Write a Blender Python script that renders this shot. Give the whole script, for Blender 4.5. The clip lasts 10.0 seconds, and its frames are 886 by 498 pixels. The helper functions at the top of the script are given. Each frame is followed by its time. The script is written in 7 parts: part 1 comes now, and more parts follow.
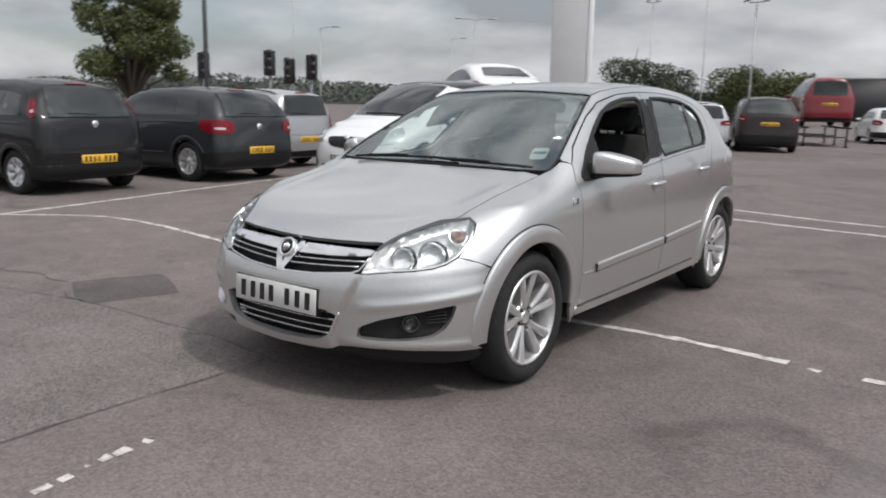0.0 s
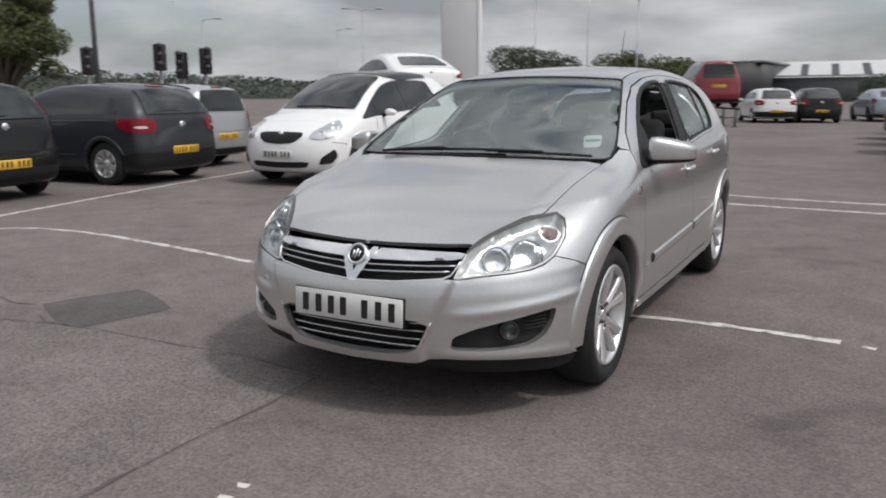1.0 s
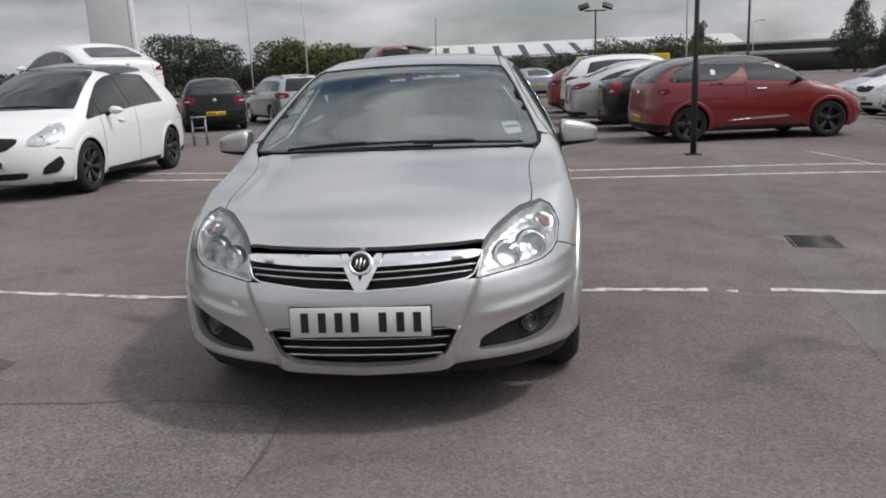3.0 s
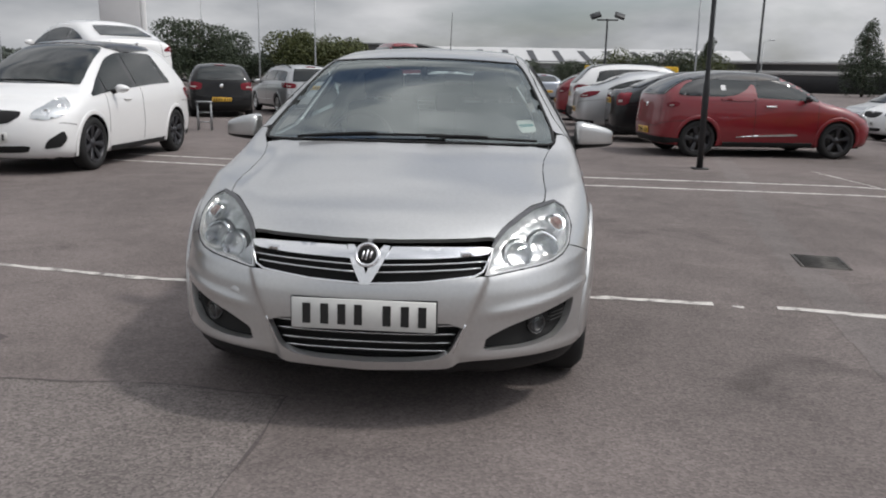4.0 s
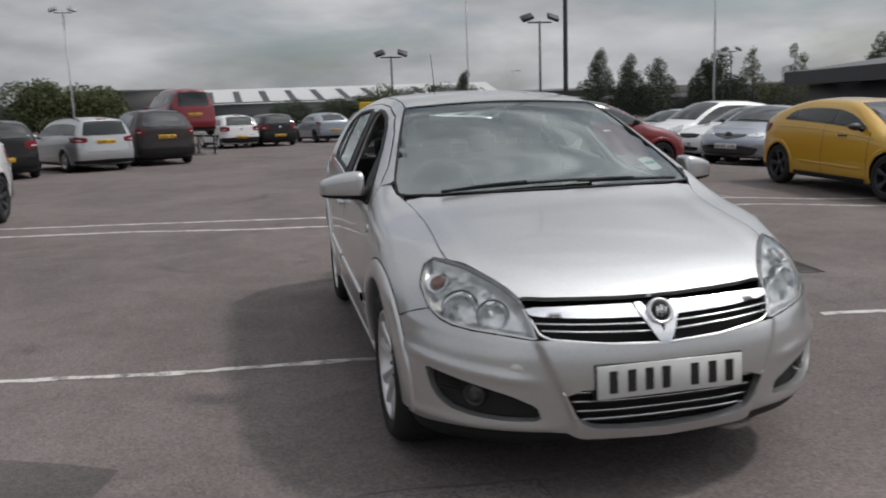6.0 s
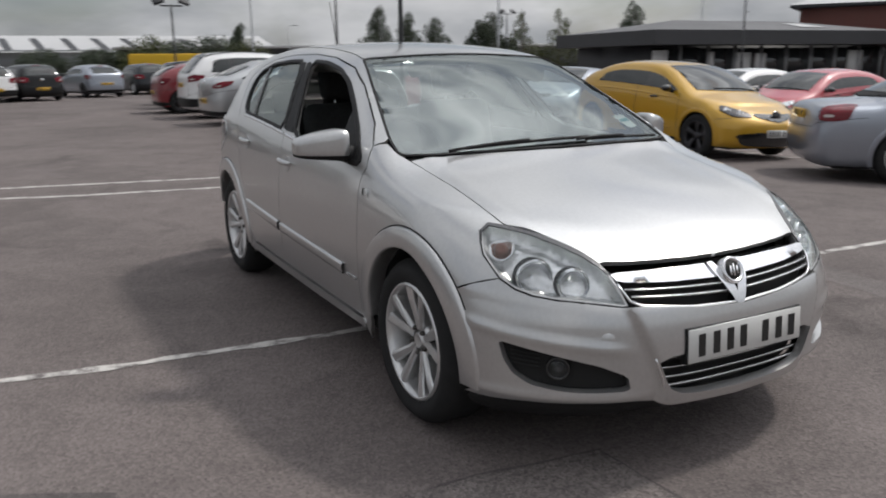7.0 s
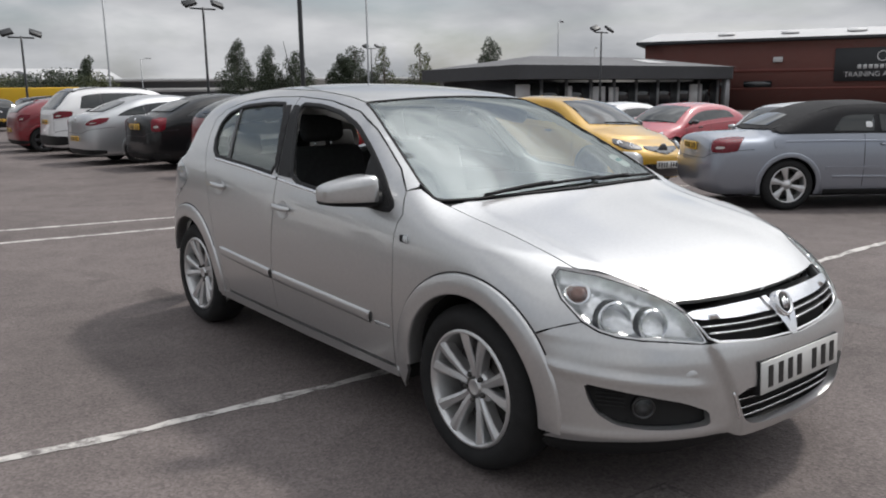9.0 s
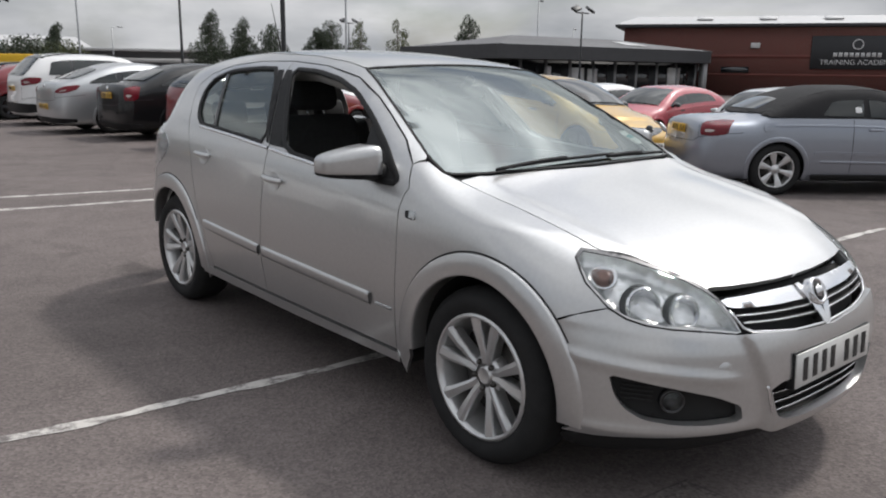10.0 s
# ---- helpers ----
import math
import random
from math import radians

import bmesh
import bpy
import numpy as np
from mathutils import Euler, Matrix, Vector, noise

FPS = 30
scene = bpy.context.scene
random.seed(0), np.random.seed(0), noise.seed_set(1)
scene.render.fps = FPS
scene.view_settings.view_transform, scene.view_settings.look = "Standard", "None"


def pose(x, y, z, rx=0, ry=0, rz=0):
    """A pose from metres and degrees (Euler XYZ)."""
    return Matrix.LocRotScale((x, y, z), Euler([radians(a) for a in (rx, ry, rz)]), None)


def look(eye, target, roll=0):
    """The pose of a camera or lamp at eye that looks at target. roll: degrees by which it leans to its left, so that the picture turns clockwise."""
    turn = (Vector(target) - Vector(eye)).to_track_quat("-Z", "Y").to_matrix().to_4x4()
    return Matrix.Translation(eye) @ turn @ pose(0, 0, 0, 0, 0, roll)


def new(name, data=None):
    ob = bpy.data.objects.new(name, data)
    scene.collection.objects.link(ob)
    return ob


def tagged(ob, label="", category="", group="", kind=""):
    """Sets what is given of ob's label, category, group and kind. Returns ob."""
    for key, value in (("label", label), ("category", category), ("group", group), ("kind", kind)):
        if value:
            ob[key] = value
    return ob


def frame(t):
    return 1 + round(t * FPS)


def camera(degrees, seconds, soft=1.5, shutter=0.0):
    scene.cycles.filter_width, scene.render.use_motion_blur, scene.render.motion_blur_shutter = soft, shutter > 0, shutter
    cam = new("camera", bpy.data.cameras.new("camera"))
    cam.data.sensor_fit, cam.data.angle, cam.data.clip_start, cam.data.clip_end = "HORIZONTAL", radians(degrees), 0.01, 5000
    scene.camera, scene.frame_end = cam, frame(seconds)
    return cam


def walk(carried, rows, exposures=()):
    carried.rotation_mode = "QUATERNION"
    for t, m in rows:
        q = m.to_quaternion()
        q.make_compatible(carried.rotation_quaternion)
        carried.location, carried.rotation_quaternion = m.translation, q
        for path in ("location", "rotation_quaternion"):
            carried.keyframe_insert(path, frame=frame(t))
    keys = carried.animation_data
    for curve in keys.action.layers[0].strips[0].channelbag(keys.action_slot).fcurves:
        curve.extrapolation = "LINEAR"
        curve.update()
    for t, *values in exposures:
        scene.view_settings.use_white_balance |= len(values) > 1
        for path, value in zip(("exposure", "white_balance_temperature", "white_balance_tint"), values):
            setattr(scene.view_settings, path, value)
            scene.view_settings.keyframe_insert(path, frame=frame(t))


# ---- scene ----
cam = camera(58.0, 10.0, 1.9, 0.4)
PATH = [
    (0, (2.663, -3.195, 1.298), (1.485, -1.62, 0.938), 1.2),
    (0.5, (2.317, -3.323, 1.278), (1.276, -1.653, 0.922), -0.3),
    (1, (1.828, -3.407, 1.281), (0.883, -1.686, 0.901), -0.3),
    (1.5, (1.395, -3.477, 1.28), (0.745, -1.629, 0.878), -2.5),
    (2, (0.962, -3.546, 1.286), (0.48, -1.647, 0.883), -3.2),
    (2.5, (0.693, -3.604, 1.282), (0.418, -1.662, 0.891), -3.3),
    (2.7, (0.613, -3.646, 1.325), (0.417, -1.701, 0.899), -3.5),
    (4, (0.507, -3.571, 1.29), (0.343, -1.624, 0.864), 1.2),
    (4.5, (0.358, -3.58, 1.278), (0.367, -1.628, 0.843), 3.1),
    (5, (-0.102, -3.558, 1.29), (0.151, -1.629, 0.824), 1.4),
    (5.5, (-0.627, -3.57, 1.381), (-0.376, -1.624, 0.992), 0.2),
    (5.7, (-0.897, -3.438, 1.352), (-0.593, -1.491, 1.014), -1.2),
    (6.8, (-1.927, -2.73, 1.328), (-1.121, -0.948, 0.912), -0.1),
    (7, (-2.07, -2.612, 1.335), (-1.147, -0.896, 0.881), -0.7),
    (7.5, (-2.388, -2.382, 1.356), (-1.296, -0.758, 0.946), -2.9),
    (8, (-2.618, -2.247, 1.396), (-1.406, -0.716, 0.962), -2.8),
    (8.5, (-2.661, -2.226, 1.402), (-1.485, -0.655, 1.014), -1.8),
    (9, (-2.641, -2.199, 1.392), (-1.423, -0.659, 1.011), -0.8),
    (9.5, (-2.648, -2.165, 1.39), (-1.412, -0.641, 1.005), -0.1),
    (10, (-2.609, -1.948, 1.344), (-1.345, -0.459, 0.912), 0.7),
]
walk(cam, [(t, look(eye, target, roll)) for t, eye, target, roll in PATH],
     [(0, 0.0), (1, -0.14), (1.5, -0.19), (2, -0.17), (4, -0.18), (5.5, -0.40), (7, -0.27), (8, -0.17), (9, -0.11), (10, -0.1)])
# world: thin bright cloud over a blue sky, a hazy sun from the car's left
SUN_WAY = Vector((-0.71, 0.05, -1.0)).normalized()
world = bpy.data.worlds.new("sky")
scene.world = world
world.use_nodes = True
wn, wl = world.node_tree.nodes, world.node_tree.links
wn.clear()
sky = wn.new("ShaderNodeTexSky")
sky.sky_type, sky.sun_disc = "NISHITA", False
sky.sun_elevation = math.asin(-SUN_WAY.z)
sky.sun_rotation = math.atan2(-SUN_WAY.x, -SUN_WAY.y)
sky.dust_density = 2.5
coord = wn.new("ShaderNodeTexCoord")
stretch = wn.new("ShaderNodeMapping")
stretch.inputs["Scale"].default_value = (1.0, 1.0, 3.2)
wl.new(coord.outputs["Generated"], stretch.inputs["Vector"])
puffs = wn.new("ShaderNodeTexNoise")
puffs.inputs["Scale"].default_value, puffs.inputs["Detail"].default_value, puffs.inputs["Roughness"].default_value = 2.6, 7.0, 0.55
puffs.inputs["Distortion"].default_value = 0.35
wl.new(stretch.outputs["Vector"], puffs.inputs["Vector"])
cover = wn.new("ShaderNodeValToRGB")
cover.color_ramp.elements[0].position, cover.color_ramp.elements[1].position = 0.28, 0.50
wl.new(puffs.outputs["Fac"], cover.inputs["Fac"])
shade = wn.new("ShaderNodeTexNoise")
shade.inputs["Scale"].default_value, shade.inputs["Detail"].default_value = 4.2, 6.0
wl.new(stretch.outputs["Vector"], shade.inputs["Vector"])
tone = wn.new("ShaderNodeValToRGB")
tone.color_ramp.elements[0].position, tone.color_ramp.elements[1].position = 0.32, 0.68
tone.color_ramp.elements[0].color, tone.color_ramp.elements[1].color = (3.5, 3.7, 4.0, 1), (8.0, 8.05, 8.25, 1)
wl.new(shade.outputs["Fac"], tone.inputs["Fac"])
# the cloud brightens towards the sun behind it
aim = wn.new("ShaderNodeVectorMath")
aim.operation = "DOT_PRODUCT"
aim.inputs[1].default_value = -SUN_WAY
wl.new(coord.outputs["Generated"], aim.inputs[0])
near = wn.new("ShaderNodeMapRange")
near.inputs["From Min"].default_value, near.inputs["From Max"].default_value = 0.35, 1.0
near.inputs["To Min"].default_value, near.inputs["To Max"].default_value = 0.0, 1.0
wl.new(aim.outputs["Value"], near.inputs["Value"])
steep = wn.new("ShaderNodeMath")
steep.operation = "POWER"
steep.inputs[1].default_value = 4.0
wl.new(near.outputs["Result"], steep.inputs[0])
gain = wn.new("ShaderNodeMath")
gain.operation = "MULTIPLY_ADD"
gain.inputs[1].default_value, gain.inputs[2].default_value = 2.4, 1.0
wl.new(steep.outputs[0], gain.inputs[0])
glow = wn.new("ShaderNodeVectorMath")
glow.operation = "SCALE"
part_z = wn.new("ShaderNodeSeparateXYZ")
wl.new(coord.outputs["Generated"], part_z.inputs[0])
rise = wn.new("ShaderNodeMapRange")
rise.inputs["From Min"].default_value, rise.inputs["From Max"].default_value = 0.0, 0.8
rise.inputs["To Min"].default_value, rise.inputs["To Max"].default_value = 0.86, 1.3
wl.new(part_z.outputs["Z"], rise.inputs["Value"])
lift = wn.new("ShaderNodeMath")
lift.operation = "MULTIPLY"
wl.new(rise.outputs["Result"], lift.inputs[0])
wl.new(gain.outputs[0], lift.inputs[1])
wl.new(tone.outputs["Color"], glow.inputs[0])
wl.new(lift.outputs[0], glow.inputs["Scale"])
mixed = wn.new("ShaderNodeMix")
mixed.data_type = "RGBA"
wl.new(cover.outputs["Color"], mixed.inputs["Factor"])
wl.new(sky.outputs["Color"], mixed.inputs["A"])
wl.new(glow.outputs["Vector"], mixed.inputs["B"])
back = wn.new("ShaderNodeBackground")
back.inputs["Strength"].default_value = 0.105
wl.new(mixed.outputs["Result"], back.inputs["Color"])
wl.new(back.outputs["Background"], wn.new("ShaderNodeOutputWorld").inputs["Surface"])

sun = new("sun", bpy.data.lights.new("sun", "SUN"))
sun.data.energy, sun.data.angle, sun.data.color = 1.85, radians(4.5), (1.0, 0.955, 0.90)
sun.matrix_world = look((0, 0, 30), Vector((0, 0, 30)) + SUN_WAY)

# ---- materials ----
def plain(name, color, rough=0.5, metal=0.0, coat=0.0, bump=0.0, scale=60.0, vary=0.0, spec=0.5, coat_rough=0.03):
    """A procedural surface: colour with two scales of variation, gloss, an optional clear coat and fine relief."""
    m = bpy.data.materials.new(name)
    m.use_nodes = True
    n, l = m.node_tree.nodes, m.node_tree.links
    b = n["Principled BSDF"]
    b.inputs["Base Color"].default_value = (*color, 1)
    b.inputs["Roughness"].default_value, b.inputs["Metallic"].default_value = rough, metal
    b.inputs["Coat Weight"].default_value, b.inputs["Coat Roughness"].default_value = coat, coat_rough
    b.inputs["Specular IOR Level"].default_value = spec
    if vary or bump:
        at = n.new("ShaderNodeTexCoord")
        fine = n.new("ShaderNodeTexNoise")
        fine.inputs["Scale"].default_value, fine.inputs["Detail"].default_value = scale, 4.0
        l.new(at.outputs["Object"], fine.inputs["Vector"])
        if vary:
            wide = n.new("ShaderNodeTexNoise")
            wide.inputs["Scale"].default_value, wide.inputs["Detail"].default_value = scale * 0.08, 3.0
            l.new(at.outputs["Object"], wide.inputs["Vector"])
            both = n.new("ShaderNodeMath")
            both.operation = "ADD"
            l.new(fine.outputs["Fac"], both.inputs[0])
            l.new(wide.outputs["Fac"], both.inputs[1])
            ramp = n.new("ShaderNodeMapRange")
            ramp.inputs["From Min"].default_value, ramp.inputs["From Max"].default_value = 0.7, 1.3
            ramp.inputs["To Min"].default_value, ramp.inputs["To Max"].default_value = 1 - vary, 1 + vary
            l.new(both.outputs[0], ramp.inputs["Value"])
            mul = n.new("ShaderNodeVectorMath")
            mul.operation = "SCALE"
            mul.inputs[0].default_value = color
            l.new(ramp.outputs["Result"], mul.inputs["Scale"])
            l.new(mul.outputs["Vector"], b.inputs["Base Color"])
        if bump:
            rel = n.new("ShaderNodeBump")
            rel.inputs["Strength"].default_value, rel.inputs["Distance"].default_value = 0.6, bump
            l.new(fine.outputs["Fac"], rel.inputs["Height"])
            l.new(rel.outputs["Normal"], b.inputs["Normal"])
    return m


def paint(name, color, metal=0.0, rough=0.35):
    """Car paint: a coloured base with faint flake and dust under a clear coat."""
    dark = max(color) < 0.1
    return plain(name, color, 0.5 if dark else rough, metal, 0.7 if dark else 1.0, 0.0, 900.0, 0.05, spec=0.15 if dark else 0.5)


def glass_mat(name, tint, rough=0.0, ior=1.55):
    """Thin tinted glass: mirror-like gloss by Fresnel over a tinted see-through pane."""
    m = bpy.data.materials.new(name)
    m.use_nodes = True
    n, l = m.node_tree.nodes, m.node_tree.links
    n.clear()
    clear, gloss, mix, fres = n.new("ShaderNodeBsdfTransparent"), n.new("ShaderNodeBsdfGlossy"), n.new("ShaderNodeMixShader"), n.new("ShaderNodeFresnel")
    clear.inputs["Color"].default_value = (*tint, 1)
    gloss.inputs["Color"].default_value = (0.93, 1.0, 0.985, 1)
    gloss.inputs["Roughness"].default_value = rough
    fres.inputs["IOR"].default_value = ior
    l.new(fres.outputs["Fac"], mix.inputs["Fac"])
    l.new(clear.outputs["BSDF"], mix.inputs[1])
    l.new(gloss.outputs["BSDF"], mix.inputs[2])
    l.new(mix.outputs["Shader"], n.new("ShaderNodeOutputMaterial").inputs["Surface"])
    return m


SILVER = paint("silver_paint", (0.585, 0.585, 0.582), 0.82, 0.32)
BLACK_TRIM = plain("black_plastic_trim", (0.015, 0.015, 0.0155), 0.55, bump=0.0006, scale=700, vary=0.15, spec=0.24)
GLOSS_BLACK = plain("gloss_black", (0.012, 0.012, 0.013), 0.12, coat=0.6)
RUBBER = plain("tyre_rubber", (0.022, 0.022, 0.0225), 0.8, spec=0.25, bump=0.0008, scale=260, vary=0.2)
ALLOY = plain("alloy_silver", (0.66, 0.66, 0.66), 0.3, 0.75, vary=0.05, scale=90)
DARK_ALLOY = plain("dark_wheel", (0.05, 0.05, 0.055), 0.4, 0.6)
STEEL_DARK = plain("brake_iron", (0.09, 0.085, 0.08), 0.55, 0.8, vary=0.3, scale=40)
CHROME = plain("chrome", (0.80, 0.80, 0.81), 0.16, 1.0)
REFLECTOR = plain("lamp_reflector", (0.88, 0.88, 0.88), 0.26, 0.65, bump=0.012, scale=26, vary=0.35)
BOWL_CHROME = plain("lamp_bowl_mirror", (0.60, 0.60, 0.62), 0.10, 1.0, bump=0.004, scale=40)
BROW_GREY = plain("dark_grey_lamp_edge", (0.10, 0.10, 0.105), 0.35, 0.4, vary=0.1, scale=80)
WELL = plain("wheel_well_liner", (0.014, 0.014, 0.014), 0.9)
GLASS = glass_mat("green_tinted_glass", (0.54, 0.63, 0.60), ior=3.1)
LAMP_SATIN = plain("satin_lamp_reflector", (0.72, 0.72, 0.72), 0.3, 0.6, coat=0.3, vary=0.05, scale=45)
PRIVACY = glass_mat("dark_tinted_glass", (0.68, 0.79, 0.76), ior=2.3)
LENS = glass_mat("clear_lamp_lens", (0.95, 0.96, 0.97))
CAR_GLASS = plain("parked_car_glass", (0.018, 0.022, 0.022), 0.03, coat=0.3, spec=0.5)
RED_LENS = plain("red_lamp_lens", (0.15, 0.004, 0.012), 0.25, coat=0.25, spec=0.3, vary=0.3, scale=40)
CLEAR_LENS = plain("pale_lamp_lens", (0.55, 0.50, 0.48), 0.2, coat=0.5)
AMBER = plain("amber_bulb", (0.19, 0.085, 0.065), 0.3, coat=0.3)
SHOP_ROOF = plain("dark_slate_roof", (0.12, 0.12, 0.125), 0.7, vary=0.2, scale=3)
LAMP_GREY = plain("parked_car_lamp", (0.55, 0.57, 0.58), 0.12, 0.6, 1.0, bump=0.006, scale=30)
SEAT = plain("charcoal_seat_cloth", (0.035, 0.035, 0.036), 0.9, bump=0.001, scale=500, vary=0.25)
DASH = plain("dark_dashboard", (0.035, 0.036, 0.036), 0.7, bump=0.0006, scale=600, vary=0.15)
PLATE_WHITE = plain("white_plate", (0.62, 0.62, 0.60), 0.3, coat=0.5, vary=0.06, scale=25)
PLATE_YELLOW = plain("yellow_plate", (0.72, 0.42, 0.03), 0.35, coat=0.5)
INK = plain("black_ink", (0.012, 0.012, 0.012), 0.5)
PAPER = plain("white_paper", (0.75, 0.76, 0.76), 0.7)
TEAL_PRINT = plain("teal_print", (0.02, 0.28, 0.30), 0.6)
POST_BLACK = plain("black_lamp_post", (0.02, 0.021, 0.023), 0.45, vary=0.25, scale=12)
POST_GREY = plain("galvanised_post", (0.34, 0.35, 0.36), 0.5, 0.6, vary=0.15, scale=12)
SOFT_TOP = plain("black_canvas", (0.013, 0.013, 0.015), 0.9, bump=0.001, scale=400, vary=0.2)


def asphalt(name, tint, coarse=1.0, stone=95.0):
    """Worn stone-specked asphalt with broad stains."""
    m = bpy.data.materials.new(name)
    m.use_nodes = True
    n, l = m.node_tree.nodes, m.node_tree.links
    b = n["Principled BSDF"]
    at = n.new("ShaderNodeTexCoord")

    def grain(scale, detail, rough=0.6, distort=0.0):
        t = n.new("ShaderNodeTexNoise")
        t.inputs["Scale"].default_value, t.inputs["Detail"].default_value, t.inputs["Roughness"].default_value = scale, detail, rough
        t.inputs["Distortion"].default_value = distort
        l.new(at.outputs["Object"], t.inputs["Vector"])
        return t.outputs["Fac"]

    def ramp(fac, a, b_, lo, hi):
        r = n.new("ShaderNodeMapRange")
        r.inputs["From Min"].default_value, r.inputs["From Max"].default_value = a, b_
        r.inputs["To Min"].default_value, r.inputs["To Max"].default_value = lo, hi
        l.new(fac, r.inputs["Value"])
        return r.outputs["Result"]

    def times(a, b_):
        o = n.new("ShaderNodeMath")
        o.operation = "MULTIPLY"
        l.new(a, o.inputs[0])
        l.new(b_, o.inputs[1])
        return o.outputs[0]

    stones = n.new("ShaderNodeTexVoronoi")
    stones.inputs["Scale"].default_value = stone
    l.new(at.outputs["Object"], stones.inputs["Vector"])
    speck = ramp(stones.outputs["Color"], 0.0, 1.0, 1 - 0.27 * coarse, 1 + 0.33 * coarse)
    value = times(times(ramp(grain(0.35, 5, 0.6, 0.6), 0.35, 0.65, 0.82, 1.14), ramp(grain(2.6, 6, 0.65, 0.8), 0.3, 0.7, 0.84, 1.14)), times(speck, ramp(grain(38, 4, 0.7), 0.3, 0.7, 0.88, 1.12)))
    oil = ramp(grain(0.9, 3, 0.5, 1.2), 0.62, 0.74, 1.0, 0.68)
    value = times(value, oil)
    col = n.new("ShaderNodeVectorMath")
    col.operation = "SCALE"
    col.inputs[0].default_value = tint
    l.new(value, col.inputs["Scale"])
    l.new(col.outputs["Vector"], b.inputs["Base Color"])
    b.inputs["Roughness"].default_value, b.inputs["Specular IOR Level"].default_value = 0.86, 0.25
    rel = n.new("ShaderNodeBump")
    rel.inputs["Strength"].default_value, rel.inputs["Distance"].default_value = 0.5, 0.005
    l.new(stones.outputs["Distance"], rel.inputs["Height"])
    l.new(rel.outputs["Normal"], b.inputs["Normal"])
    return m


def worn_paint():
    """White road paint, scuffed through to the dark stone below."""
    m = plain("worn_white_line", (0.5, 0.49, 0.47), 0.8)
    n, l = m.node_tree.nodes, m.node_tree.links
    b = n["Principled BSDF"]
    at = n.new("ShaderNodeTexCoord")
    a = n.new("ShaderNodeTexNoise")
    a.inputs["Scale"].default_value, a.inputs["Detail"].default_value, a.inputs["Roughness"].default_value = 9.0, 8.0, 0.75
    l.new(at.outputs["Object"], a.inputs["Vector"])
    r = n.new("ShaderNodeValToRGB")
    r.color_ramp.elements[0].position, r.color_ramp.elements[1].position = 0.38, 0.53
    r.color_ramp.elements[0].color, r.color_ramp.elements[1].color = (0.14, 0.125, 0.12, 1), (0.58, 0.555, 0.525, 1)
    l.new(a.outputs["Fac"], r.inputs["Fac"])
    l.new(r.outputs["Color"], b.inputs["Base Color"])
    return m


ASPHALT, LINE = asphalt("worn_asphalt", (0.150, 0.1285, 0.123)), worn_paint()
TRENCH = asphalt("pale_trench_fill", (0.160, 0.141, 0.136), 0.7)
COARSE = asphalt("coarse_asphalt", (0.153, 0.134, 0.128), 1.6, 105.0)
PATCH = asphalt("dark_patch_asphalt", (0.095, 0.083, 0.081), 0.8)

# ---- building helpers ----
from mathutils.geometry import delaunay_2d_cdt


def mesh_of(name, verts, faces, material=None, smooth=True):
    me = bpy.data.meshes.new(name)
    me.from_pydata([tuple(map(float, v)) for v in verts], [], [tuple(map(int, f)) for f in faces])
    if smooth:
        me.polygons.foreach_set("use_smooth", [True] * len(me.polygons))
    if material:
        me.materials.append(material)
    me.update()
    return me


def part(name, data, material, parent, label=""):
    """Links (verts, faces), a bmesh or a mesh as one mesh object under a thing or a part."""
    smooth = True
    if isinstance(data, tuple):
        if len(data) == 3:
            smooth = data[2]
        me = mesh_of(name, data[0], data[1], material, smooth)
    elif isinstance(data, bmesh.types.BMesh):
        me = bpy.data.meshes.new(name)
        data.to_mesh(me)
        data.free()
        me.materials.append(material)
    else:
        me = data
        if material and not me.materials:
            me.materials.append(material)
    ob = new(name, me)
    ob.parent = parent
    if label:
        ob["label"] = label
    return ob


def thing(name, label, category, group="", m=None, data=None, kind=""):
    ob = tagged(new(name, data), label, category, group, kind)
    if m is not None:
        ob.matrix_basis = m
    return ob


def join(*pieces):
    """Several (verts, faces) as one."""
    vs, fs, n = [], [], 0
    for p in pieces:
        v, f = p[0], p[1]
        vs.extend([tuple(q) for q in v])
        fs.extend([tuple(i + n for i in q) for q in f])
        n += len(v)
    return vs, fs


def moved(p, m):
    return [tuple(m @ Vector(v)) for v in p[0]], p[1]


def mirrored(p):
    return [(-v[0], v[1], v[2]) for v in p[0]], [tuple(reversed(f)) for f in p[1]]


def box(x0, x1, y0, y1, z0, z1, bevel=0.0, seg=2):
    bm = bmesh.new()
    bmesh.ops.create_cube(bm, size=1)
    for v in bm.verts:
        v.co = Vector(((x0 + x1) / 2 + v.co.x * (x1 - x0), (y0 + y1) / 2 + v.co.y * (y1 - y0), (z0 + z1) / 2 + v.co.z * (z1 - z0)))
    if bevel:
        bmesh.ops.bevel(bm, geom=bm.edges[:], offset=bevel, segments=seg, affect="EDGES", profile=0.5)
    out = [v.co.copy() for v in bm.verts], [tuple(v.index for v in f.verts) for f in bm.faces]
    bm.free()
    return out


def lathe(profile, seg=32, axis="x", closed=False):
    """Turns (radius, height) pairs round an axis."""
    vs, fs, k = [], [], len(profile)
    for i in range(seg):
        a = 2 * math.pi * i / seg
        for r, h in profile:
            c, s = r * math.cos(a), r * math.sin(a)
            vs.append((h, c, s) if axis == "x" else (c, s, h))
    for i in range(seg):
        j = (i + 1) % seg
        for q in range(k if closed else k - 1):
            w = (q + 1) % k
            f = (i * k + q, i * k + w, j * k + w, j * k + q)
            fs.append(f if axis == "x" else tuple(reversed(f)))
    return vs, fs


